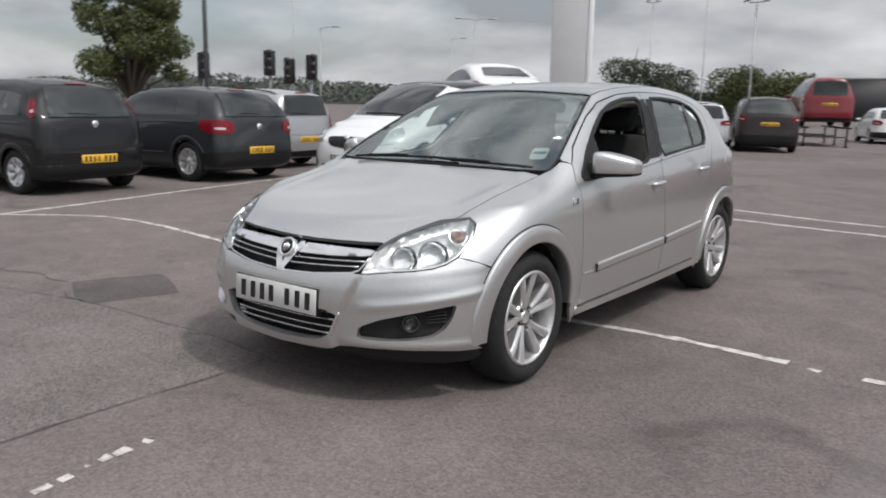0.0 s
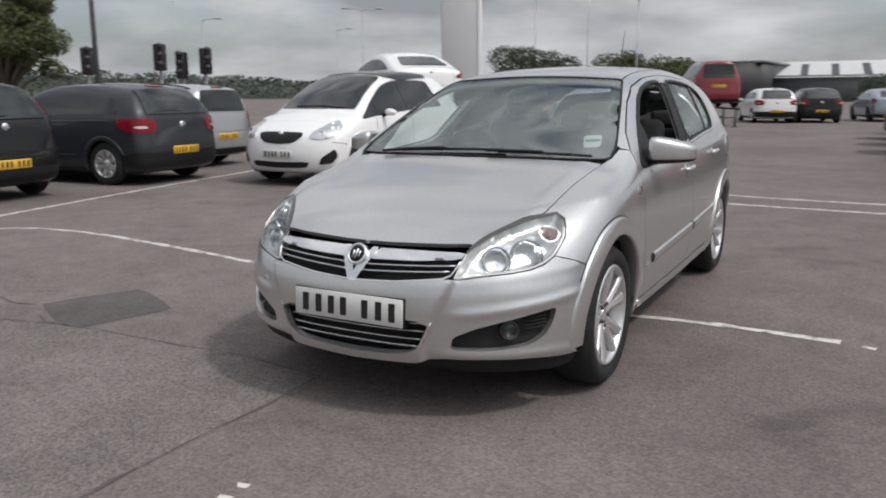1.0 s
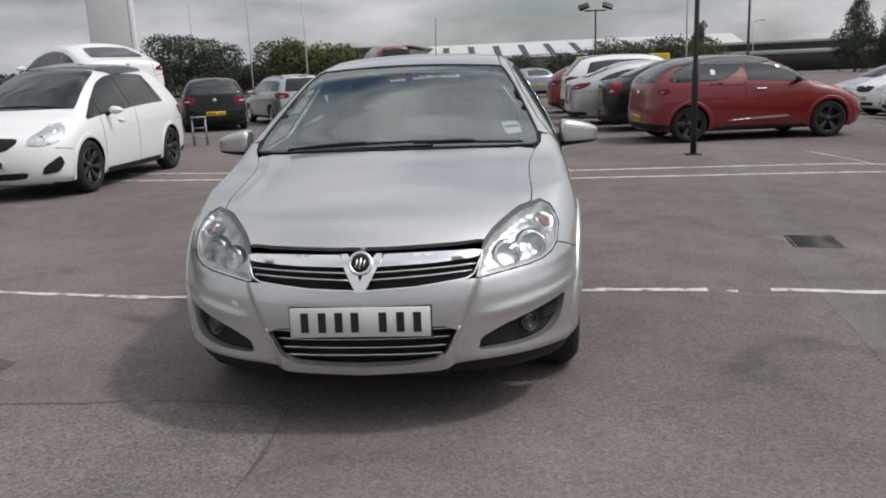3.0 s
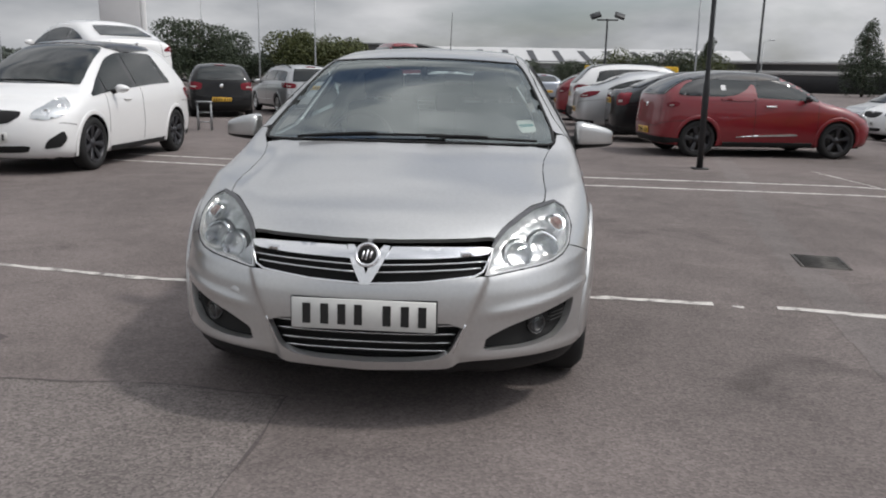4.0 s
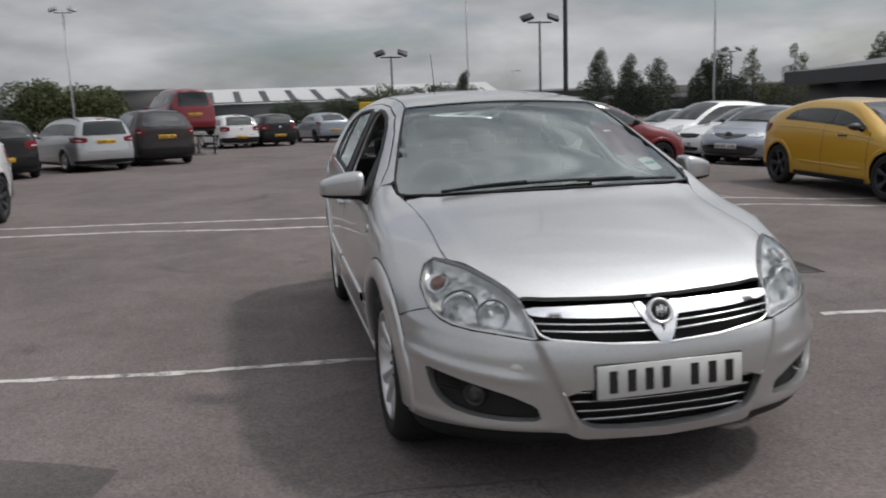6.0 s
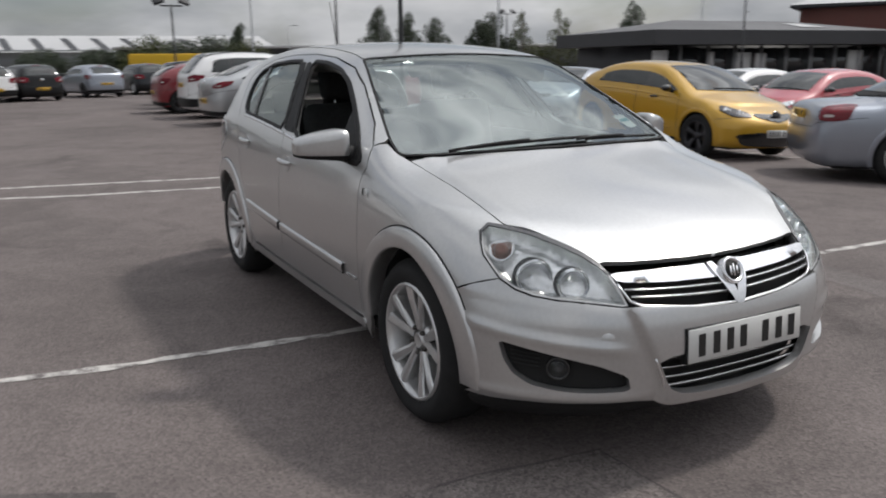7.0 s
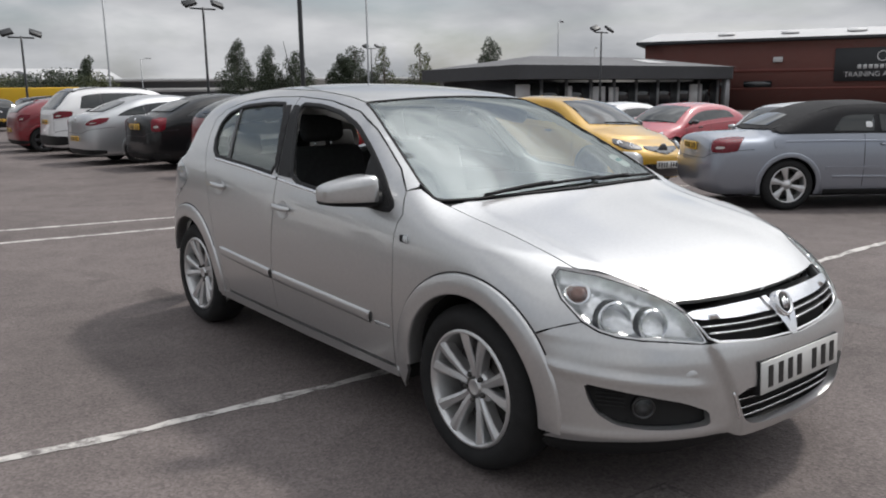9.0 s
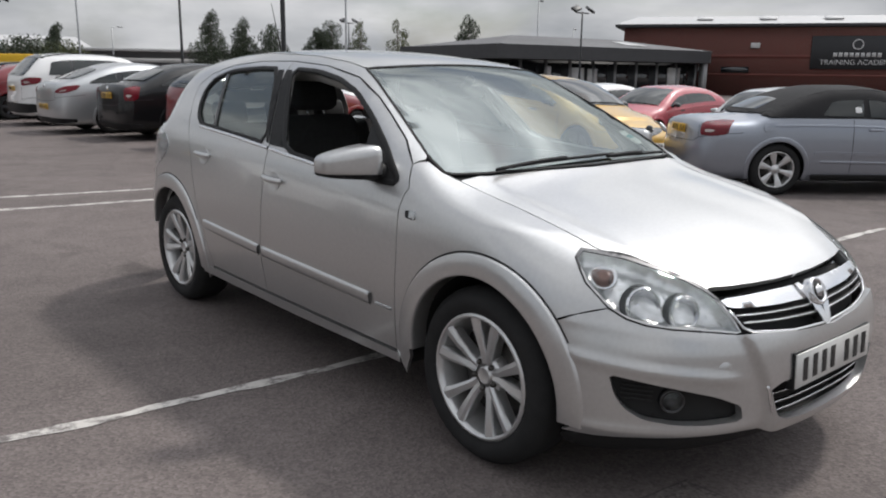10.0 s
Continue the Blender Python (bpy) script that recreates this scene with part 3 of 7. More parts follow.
def parked_car(name, label, m, colour, spec, group="parked cars", category="car", rear_plate=True, front_plate=True):
    """A whole car from a few profile lines."""
    g = dict(edge=0.07, tumble=0.46, floor=0.19, radius=0.31, rim=0.2, spokes=5, wheel=ALLOY, roof=None, gap=0.13, rails=False)
    g.update(spec)
    s = Shell(g["top"], g["crown"], g["belt"], g["half"], g["tumble"], g["nose"], g["tail"], g.get("nose_bow", (0.62, 0.92, 2.8)), g.get("tail_bow", (0.30, 0.92, 3.6)), g["edge"], g["floor"])
    car = thing(name, label, category, group, m)
    wb, r = g["wb"], g["radius"]
    spots = [(0.0, r), (wb, r)]
    wide = float(s.half(wb / 2))
    key = repr([g[k] for k in ("top", "crown", "belt", "half", "nose", "tail", "radius")])
    if key not in SKINS:
        SKINS[key] = skin(s, spots, r + 0.058)
    part("body", SKINS[key], colour, car)
    for y, z in spots:
        ring = s.side(arc(y, z, r + 0.055, -18, 198, 40))
        twins("wheel_arch", strip(s, ring, 0.06, 0.007), colour if not g.get("black_arch") else BLACK_TRIM, car)
        twins("wheel_well", well(y, z, r + 0.05, wide - 0.32, wide - 0.06), WELL, car)
    set_wheels(car, spots, r, 0.2, g["rim"], g["spokes"], g["wheel"], wide - 0.005)
    part("underbody", box(-wide + 0.2, wide - 0.2, s.y0 + 0.3, s.y1 - 0.3, 0.17, 0.4), WELL, car)
    # side windows between the belt and the roof edge
    ya, yb = g["window"]
    ys = np.linspace(ya, yb, 60)
    hi, lo = s.top(ys) - s.crown(ys) * 1.5 - g["gap"], s.belt(ys) + 0.03
    ok = hi - lo > 0.02
    ys, hi, lo = ys[ok], hi[ok], lo[ok]
    rake = g.get("rake", 0.10)
    cap = g.get("cap", 0.0)
    out = np.r_[np.c_[ys, lo], np.c_[ys - rake * np.clip((ys - ys[-1] + 0.25) / 0.25, 0, 1) * 1.0, hi + cap][::-1]]
    out = line(out, 0.05)
    glass = CAR_GLASS
    twins("window_surround", panel(s, s.side, out, 0.06, lift=0.005, flange=0.01), GLOSS_BLACK, car)
    cuts = [ya - 1] + g["posts"] + [yb + 1]
    for a, b in zip(cuts, cuts[1:]):
        k = (ys > a + 0.03) & (ys < b - 0.03)
        if k.sum() < 4:
            continue
        yy, h2, l2 = ys[k], hi[k] - 0.018, lo[k] + 0.018
        if (h2 - l2).max() < 0.05:
            continue
        k = h2 - l2 > 0.01
        yy, h2, l2 = yy[k], h2[k], l2[k]
        poly = np.r_[np.c_[yy, l2], np.c_[yy - rake * np.clip((yy - ys[-1] + 0.25) / 0.25, 0, 1) - (0.02 if b > yb else 0), h2][::-1]]
        twins("side_window", panel(s, s.side, line(poly, 0.05), 0.06, lift=g.get("glass_lift", 0.009), flange=0.005), glass, car)
    # windscreen and rear window
    yc, yh = g["screen"]
    xb, xt = g.get("screen_half", (0.64, 0.54))
    t = np.linspace(-1, 1, 13)
    if not g.get("no_screen"):
        poly = np.r_[np.c_[t * xb, yc + 0.16 * t * t], np.c_[t * xt, yh + 0.09 * t * t][::-1]]
        part("windscreen", panel(s, s.over, line(poly, 0.05), 0.06, lift=0.008, flange=0.011), glass, car)
        for x in (-0.05, 0.42):
            p = s.over([(x + q, yc + 0.05 + 0.16 * (x + q) ** 2 + 0.03 * abs(q)) for q in np.linspace(-0.3, 0.25, 8)]) + (0, 0, 0.018)
            part("wiper", tube(p, 0.007, 6), BLACK_TRIM, car)
    z0, z1, w0, w1 = g["rear_window"]
    poly = np.r_[np.c_[t * w0, z0 + 0 * t], np.c_[t * w1, z1 - 0.02 * t * t][::-1]]
    part("rear_window", panel(s, s.back, line(poly, 0.04), 0.035, lift=0.016, flange=0.018), glass, car)
    if g["roof"]:
        part("roof_panel", panel(s, s.over, line(np.array(g["roof_shape"]), 0.04), 0.035, lift=0.012, flange=0.016), g["roof"], car)
    for nm, poly, matl, *proud in g.get("side_parts", []):
        proud = proud[0] if proud else 0.012
        twins(nm, panel(s, s.side, line(poly, 0.03), 0.03, lift=proud, flange=proud + 0.004), matl, car)
    for nm, poly, matl in g.get("back_parts", []):
        q = np.array(poly, float)
        part(nm, panel(s, s.back, line(np.r_[q, (q * (-1, 1))[::-1]], 0.04), 0.035, lift=0.010, flange=0.014), matl, car)
    # lamps, grille, bumpers; degrees round the nose or tail are scaled to about metres
    K = 0.0165

    def shaped(how, poly, lift, mirror=False):
        q = np.array(poly, float)
        if mirror:
            q = np.r_[q, (q * (-1, 1))[::-1]]
        return panel(s, lambda v: how(np.c_[v[:, 0] / K, v[:, 1]]), line(q * (K, 1), 0.025), 0.025, lift=lift, flange=lift + 0.005)

    for nm, how, polys, matl in (("headlight", s.front, g["headlight"], g.get("lamp_mat", LAMP_GREY)), ("tail_light", s.rear, g["tail_light"], RED_LENS)):
        twins(nm, shaped(how, polys, 0.010), matl, car)
    for nm, poly, matl in g.get("front_parts", []):
        part(nm, shaped(s.front, poly, 0.008, True), matl, car)
    for nm, poly, matl in g.get("front_pairs", []):
        twins(nm, shaped(s.front, poly, 0.009), matl, car)
    for nm, poly, matl in g.get("rear_parts", []):
        part(nm, shaped(s.rear, poly, 0.008, True), matl, car)
    if rear_plate:
        p = s.rear([(0, g["plate"])])[0]
        number_plate(car, pose(p[0], p[1] + 0.012, p[2], 0, 0, 180), True)
    if front_plate:
        p = s.front([(0, g.get("front_plate", 0.42))])[0]
        number_plate(car, pose(p[0], p[1] - 0.012, p[2]), False)
    # lamps: clear bowls in front, a pale reversing lamp behind
    h = np.array(g["headlight"], float)
    mid, out_ = h.mean(0), h[np.argmax(h[:, 0])]
    for f_ in (-0.22, 0.28):
        q = s.front([tuple(mid + f_ * (out_ - mid) * (1.6, 0.8))])[0]
        n = Vector(s.normal(q[None])[0])
        bowl = moved(lathe([(0.0, -0.004), (0.02, 0.002), (0.036, 0.012), (0.042, 0.013), (0.045, 0.006)], 16), Matrix.Translation(Vector(q) + 0.006 * n) @ Vector((n.x * 0.6, n.y, n.z * 0.4)).to_track_quat("X", "Z").to_matrix().to_4x4())
        twins("lamp_bowl", bowl, CHROME, car)
    h = np.array(g["tail_light"], float)
    mid = h.mean(0)
    pale = mid + (h - mid) * (0.30, 0.16) + (-0.1 * np.ptp(h[:, 0]), -0.16 * np.ptp(h[:, 1]))
    twins("reversing_lamp", shaped(s.rear, pale, 0.013), CLEAR_LENS, car)
    # panel gaps of the tailgate, the bumpers and the bonnet
    def seam(how, pts, wide=0.007):
        p = how(line(np.array(pts, float) * (K, 1), 0.05, loop=False) / (K, 1))
        return strip(s, p, wide, 0.0015)

    z0, z1, w0, w1 = g["rear_window"]
    bz = g.get("bumper_line", g["plate"] + 0.09 if g["plate"] < 0.66 else 0.56)
    lim = 27 if g.get("notch") else 31
    part("tailgate_gap", seam(s.rear, [(-lim, z0 - 0.06), (-lim - 1, bz + 0.05), (-lim + 4, bz), (0, bz - 0.01), (lim - 4, bz), (lim + 1, bz + 0.05), (lim, z0 - 0.06)]), INK, car)
    twins("bumper_gap", seam(s.rear, [(lim + 1, bz + 0.05), (44, bz + 0.10), (58, bz + 0.12)]), INK, car)
    twins("bumper_gap", seam(s.front, [(56, 0.60), (50, 0.62), (44, 0.63)]), INK, car)
    if g.get("creased", True):
        ridge = np.linspace(0.30, wb + 0.15, 20)
        twins("shoulder_crease", strip(s, s.side(np.c_[ridge, s.belt(ridge) - 0.085 + 0.02 * np.sin(ridge)]), 0.03, 0.004), colour, car)
        ridge = np.linspace(r + 0.22, wb - r - 0.22, 14)
        twins("door_crease", strip(s, s.side(np.c_[ridge, 0.40 + 0.035 * (ridge / wb)]), 0.035, 0.006), colour, car)
    if g.get("wiper", True):
        p = s.back([(x, z0 + 0.035 + 0.03 * abs(x) ** 0.5) for x in np.linspace(-0.05, 0.34, 8)]) + (0, 0.02, 0.0)
        part("rear_wiper", tube(p, 0.008, 6), BLACK_TRIM, car)
        part("high_brake_light", shaped(lambda v: s.back(v * (K, 1)), np.array([(0, z1 + 0.035), (9, z1 + 0.035), (9, z1 + 0.055), (0, z1 + 0.055)]), 0.012, True), RED_LENS, car)
    if g.get("spoiler"):
        yy = np.linspace(-0.52, 0.52, 15)
        edge_ = s.over(np.c_[yy, np.full(15, g["spoiler"])])
        part("roof_spoiler", strip(s, edge_, 0.16, 0.022), g.get("spoiler_mat", colour), car)
    # door lines, handles and sills
    for y in g["doors"]:
        zz = np.linspace(0.3, float(s.belt(y)) + 0.01, 14)
        twins("door_gap", strip(s, s.side(np.c_[y + 0 * zz, zz]), 0.008, 0.0015), INK, car)
    for y in g["handles"]:
        p = s.side(np.c_[np.linspace(y, y + 0.17, 6), np.full(6, float(s.belt(y)) - 0.1)])
        twins("door_handle", strip(s, p, 0.028, 0.022), g.get("handle", colour), car)
    yy = np.linspace(r + 0.12, wb - r - 0.12, 12)
    twins("sill", strip(s, s.side(np.c_[yy, np.full(12, 0.235)]), 0.07, 0.008), g.get("sill_mat", BLACK_TRIM), car)
    if g.get("badge"):
        front, z, rad = g["badge"]
        p = (s.front if front else s.rear)([(0, z)])[0]
        d = moved(lathe([(0, 0.02), (rad * 0.7, 0.018), (rad, 0.01), (rad, -0.01)], 20), pose(p[0], p[1], p[2], 0, 0, -90 if front else 90))
        part("badge", d, g.get("badge_mat", CHROME), car)
    if g["rails"]:
        yy = np.linspace(g["rails"][0], g["rails"][1], 16)
        xs = np.full(16, g["rails"][2])
        p = s.over(np.c_[xs, yy])
        twins("roof_rail", tube(p + np.c_[0 * yy, 0 * yy, 0.03 * np.sin(np.linspace(0, math.pi, 16)) ** 0.3], 0.014, 6), g.get("rail_mat", BLACK_TRIM), car)
    ym, zm = g["mirror"]
    mirror_pair(car, s, ym, zm, g.get("mirror_mat", colour), 0.9)
    return car


def hatch(wb, front, back, width, height, hood, cowl, header, roof_end, belt, **more):
    """Profile lines of a common hatchback from its main sizes: hood = (nose z, cowl z); cowl, header, roof_end along y."""
    y0, y1, h = -front, wb + back, height
    hw = width / 2
    zn, zc = hood
    tail_z = more.pop("tail_z", 0.95)
    out = dict(
        wb=wb,
        top=[(y0 - 0.05, zn - 0.12), (y0 + 0.12, zn), (y0 + 0.4, zn + 0.45 * (zc - zn)), (cowl - 0.1, zc - 0.03), (cowl, zc), (cowl + 0.45 * (header - cowl), zc + 0.56 * (h - 0.06 - zc)), (header, h - 0.06), (header + 0.35, h - 0.015), ((header + roof_end) / 2 + 0.1, h), (roof_end - 0.25, h - 0.04), (roof_end, h - 0.1), (roof_end + (y1 - roof_end) * 0.6, (h + tail_z) / 2), (y1 + 0.05, tail_z - 0.05)],
        crown=[(y0, 0.02), (cowl - 0.1, 0.03), (cowl + 0.3, 0.06), (header, 0.04), (header + 0.4, 0.03), (roof_end, 0.04)],
        belt=[(y0, belt[0] - 0.16), (0, belt[0] - 0.06), (0.6, belt[0]), (wb, belt[1]), (y1, belt[1])],
        half=[(y0, hw - 0.04), (0, hw), (wb, hw), (wb + 0.3, hw - 0.02), (y1, hw - 0.08)],
        nose=[(0.15, y0 + 0.13), (0.3, y0 + 0.02), (0.45, y0), (0.55, y0 + 0.01), (zn - 0.08, y0 + 0.07), (zn, y0 + 0.16), (zn + 0.1, y0 + 0.4)],
        tail=[(0.18, y1 - 0.12), (0.35, y1 - 0.01), (0.5, y1), (0.7, y1 - 0.02), (tail_z, y1 - 0.06), (tail_z + 0.2, y1 - 0.06 - 0.35 * (y1 - roof_end)), (h - 0.06, roof_end - 0.03)],
        window=(cowl + 0.12, roof_end - 0.12),
        screen=(cowl + 0.04, header - 0.05),
        posts=[1.15 * wb * 0.5],
        rear_window=(tail_z + 0.06, h - 0.12, 0.56, 0.48),
        headlight=[(25, zn - 0.1), (29, zn - 0.03), (44, zn + 0.04), (54, zn + 0.04), (50, zn - 0.03), (40, zn - 0.11)],
        tail_light=[(36, tail_z - 0.18), (34, tail_z - 0.04), (42, tail_z + 0.01), (50, tail_z), (48, tail_z - 0.1), (43, tail_z - 0.18)],
        front_parts=[("grille", [(0, zn - 0.15), (20, zn - 0.13), (24, zn - 0.04), (0, zn - 0.03)], BLACK_TRIM), ("lower_grille", [(0, 0.25), (22, 0.26), (25, 0.35), (0, 0.36)], BLACK_TRIM)],
        rear_parts=[("rear_bumper_skirt", [(0, 0.22), (48, 0.24), (48, 0.33), (0, 0.34)], BLACK_TRIM)],
        plate=0.6, doors=[0.42, 0.46 * wb + 0.25], handles=[0.9], mirror=(cowl + 0.5, belt[0] + 0.02),
    )
    out.update(more)
    return out

# ---- ground ----
def slab(name, poly, z, material, label, kind="structure", category=""):
    me = mesh_of(name, [(x, y, z) for x, y in poly], [tuple(range(len(poly)))], material, False)
    return tagged(new(name, me), label, category, "", kind)


def ground():
    """One sheet to the horizon, closely meshed near the car."""
    ticks = np.r_[-900, -400, -160, -80, -50, np.arange(-36, 4, 4.0), np.arange(4, 18, 0.5), np.arange(18, 41, 4.0), 52, 80, 160, 400, 900]
    ys = np.r_[-900, -300, -100, -40, np.arange(-14, 13, 0.5), np.arange(14, 41, 4.0), 60, 90, 160, 400, 900]
    vs, fs, k = [], [], len(ticks)
    for y in ys:
        for x in ticks:
            vs.append((x, y, lie(x, y)))
    for j in range(len(ys) - 1):
        for i in range(k - 1):
            fs.append((j * k + i, j * k + i + 1, (j + 1) * k + i + 1, (j + 1) * k + i))
    me = mesh_of("ground", vs, fs, ASPHALT)
    tagged(new("ground", me), "worn grey-brown asphalt of a large car park", "ground", "", "structure")


ground()


def marking(name, pts, width, label, ragged=0.012):
    """A painted line with uneven edges."""
    p = line(np.array(pts, float), 0.12, loop=False)
    d = np.gradient(p, axis=0)
    nrm = np.c_[-d[:, 1], d[:, 0]] / np.linalg.norm(d, axis=1, keepdims=True)
    rng = np.random.default_rng(len(p) + int(abs(p[0, 0]) * 10))
    a = p + nrm * (width / 2 + rng.uniform(-ragged, ragged, (len(p), 1)))
    b = p - nrm * (width / 2 + rng.uniform(-ragged, ragged, (len(p), 1)))
    k = len(p)
    vs = [(x, y, lie(x, y) + 0.003) for x, y in np.r_[a, b]]
    me = mesh_of(name, vs, [(k + i, k + i + 1, i + 1, i) for i in range(k - 1)], LINE, False)
    tagged(new(name, me), label, "road marking", "white lines", "structure")


BAY = "worn white bay line painted on asphalt"
marking("road_marking", [(-6.36, 0.80), (-6.1, 1.04), (-5.82, 1.29), (-5.48, 1.49), (-4.95, 1.57), (-4.3, 1.53), (-3.5, 1.42), (-2.65, 1.27), (-1.77, 1.12), (-0.55, 1.04), (0.64, 1.09), (1.11, 1.13), (1.72, 1.09)], 0.062, BAY)
marking("road_marking", [(1.82, 1.055), (1.885, 1.045)], 0.05, "short leftover dash of a white line")
marking("road_marking", [(2.08, 1.07), (2.8, 0.95), (3.6, 0.92), (4.54, 0.93), (6.6, 0.95)], 0.062, BAY)
marking("road_marking", [(-5.4, 8.3), (-3.3, 7.93), (-1.4, 7.54), (0.1, 7.23), (0.62, 7.14), (1.3, 7.09), (3.8, 7.02), (5.3, 6.95), (9.5, 6.65)], 0.095, "thin white line across the car park")
marking("road_marking", [(-5.2, 7.45), (-3.05, 7.13), (-1.5, 6.66), (-0.1, 6.42), (0.5, 6.35), (1.3, 6.3), (3.6, 6.2), (4.9, 6.12), (9.2, 5.85)], 0.095, "thin white line across the car park")
marking("road_marking", [(-6.38, 0.79), (-6.55, 1.7), (-6.95, 3.4), (-7.3, 5.0), (-7.6, 6.6), (-7.75, 7.4)], 0.075, "white line along the parking bays")
for k, (x, y) in enumerate(((0.05, -1.55), (0.06, -1.64), (0.066, -1.72), (0.075, -1.81), (0.11, -1.89), (0.125, -1.97))):
    marking("road_marking", [(x, y), (x + 0.006, y - (0.03, 0.07, 0.05, 0.02, 0.05, 0.07)[k])], (0.05, 0.055, 0.05, 0.03, 0.045, 0.04)[k], "short leftover flake of a white line", 0.012)
marking("road_marking", [(4.94, 8.7), (5.2, 7.05)], 0.045, "faint white bay line")


def bed(name, pts, width, material, label, ragged, z):
    """A filled trench in the asphalt with uneven edges."""
    marking(name, pts, width, label, ragged)
    ob = [o for o in scene.collection.all_objects if o.name.startswith(name)][-1]
    ob.data.materials[0] = material
    for v in ob.data.vertices:
        v.co.z += z - 0.003


bed("trench_fill", [(4.3, 12.0), (3.66, 8.0), (2.9, 4.2), (2.57, 1.9), (2.38, 0.3), (2.3, -0.8), (2.25, -2.4)], 0.30, TRENCH, "pale strip of filled trench in the asphalt", 0.02, 0.0015)
slab("asphalt_patch", [(-2.72, -0.36), (-2.64, -0.10), (-2.50, 0.20), (-2.36, 0.17), (-2.1, 0.05), (-1.90, -0.06), (-1.96, -0.30), (-2.05, -0.60), (-2.3, -0.57), (-2.55, -0.45)], 0.002, PATCH, "dark repair patch in the asphalt")


def drain(x, y, turn):
    """A cast iron grating in its frame, flush with the asphalt."""
    d = thing("drain_cover", "dark iron drain grating set in the asphalt", "drain", "", pose(x, y, 0.0, 0, 0, turn))
    for a in (-1, 1):
        part("drain_frame", box(min(a * 0.15, a * 0.17), max(a * 0.15, a * 0.17), -0.21, 0.21, -0.01, 0.008), STEEL_DARK, d)
        part("drain_frame", box(-0.149, 0.149, min(a * 0.19, a * 0.21), max(a * 0.19, a * 0.21), -0.01, 0.008), STEEL_DARK, d)
    part("drain_pit", box(-0.149, 0.149, -0.189, 0.189, -0.01, 0.002), STEEL_DARK, d)
    for k in range(9):
        part("drain_bar", box(-0.148, 0.148, -0.17 + 0.04 * k, -0.15 + 0.04 * k, 0.0021, 0.007), STEEL_DARK, d)


drain(2.79, 2.37, -8)


def coarse_patch():
    """A strip of coarser, relaid asphalt before the car, with a dark joint round it."""
    xs = np.linspace(-7.0, -0.36, 56)
    edge = np.interp(xs, [-7.0, -3.0, -2.1, -1.2, -0.9, -0.5, -0.36], [-1.6, -0.78, -0.58, -0.555, -0.53, -0.58, -0.60])
    edge = edge + np.array([0.02 * noise.noise(Vector((x * 4.1, 2.0, 0.0))) for x in xs])
    n = len(xs)
    vs = [(x, y, 0.0015) for x, y in zip(xs, edge)] + [(x, -6.5, 0.0015) for x in xs]
    me = mesh_of("coarse_asphalt_patch", vs, [(n + i, n + i + 1, i + 1, i) for i in range(n - 1)], COARSE, False)
    tagged(new("coarse_asphalt_patch", me), "coarser relaid asphalt with pale stone chips", "ground", "", "structure")
    bed("asphalt_joint", list(zip(xs[8:], edge[8:])), 0.011, PATCH, "dark joint between two asphalt layers", 0.006, 0.003)
    bed("asphalt_joint", [(-0.37, -0.62), (-0.36, -1.0), (-0.375, -1.4), (-0.35, -2.2), (-0.34, -3.4)], 0.013, PATCH, "dark joint between two asphalt layers", 0.008, 0.003)


coarse_patch()
bed("asphalt_crack", [(-2.75, -0.38), (-2.9, -0.42), (-3.15, -0.36), (-3.4, -0.48), (-3.8, -0.5), (-4.3, -0.42)], 0.014, PATCH, "thin dark crack in the asphalt", 0.005, 0.003)
bed("asphalt_crack", [(-2.5, -0.53), (-2.35, -0.6), (-2.1, -0.6)], 0.012, PATCH, "thin dark crack in the asphalt", 0.004, 0.003)
# ---- the parked cars of this car park ----
BLACK = paint("black_paint", (0.007, 0.007, 0.008))
GREY = paint("dark_grey_paint", (0.032, 0.035, 0.040), 0.3)
WHITE = paint("white_paint", (0.78, 0.78, 0.78))
LIGHT_SILVER = paint("light_silver_paint", (0.50, 0.51, 0.52), 0.7)
BLUE_SILVER = paint("blue_silver_paint", (0.32, 0.345, 0.395), 0.7)
RED = paint("red_paint", (0.18, 0.003, 0.010))
YELLOW = paint("yellow_paint", (0.56, 0.315, 0.014), 0.2)
PINK_RED = paint("faded_red_paint", (0.48, 0.055, 0.075))
DARK_BROWN = paint("dark_brown_paint", (0.03, 0.022, 0.022), 0.3)

C1 = hatch(2.46, 0.75, 0.62, 1.667, 1.52, (0.80, 1.02), 0.12, 0.95, 2.72, (0.95, 1.0), tail_z=0.95, radius=0.295, rim=0.19, spokes=8, wheel=LAMP_GREY,
           tail_light=[(40, 1.00), (39, 1.10), (40, 1.24), (43, 1.26), (45.5, 1.12), (44, 1.01)], plate=0.47, posts=[1.2, 2.15], badge=(False, 0.92, 0.05), rear_window=(1.01, 1.40, 0.60, 0.52),
           rear_parts=[("rear_bumper_skirt", [(0, 0.24), (50, 0.26), (52, 0.40), (0, 0.41)], BLACK_TRIM), ("bumper_strip", [(0, 0.60), (50, 0.60), (50, 0.635), (0, 0.635)], BLACK_TRIM)])
GOLF = hatch(2.578, 0.88, 0.75, 1.76, 1.48, (0.72, 0.98), 0.25, 1.1, 2.96, (0.92, 1.0), tail_z=0.98, radius=0.315, spokes=8,
             tail_light=[(27, 0.76), (26, 0.92), (34, 0.97), (52, 0.97), (54, 0.86), (46, 0.76)], plate=0.50, posts=[1.25, 2.3], badge=(False, 0.86, 0.055),
             rear_parts=[("rear_bumper_skirt", [(0, 0.24), (50, 0.26), (52, 0.48), (0, 0.50)], BLACK_TRIM)], rear_window=(1.02, 1.38, 0.64, 0.55))
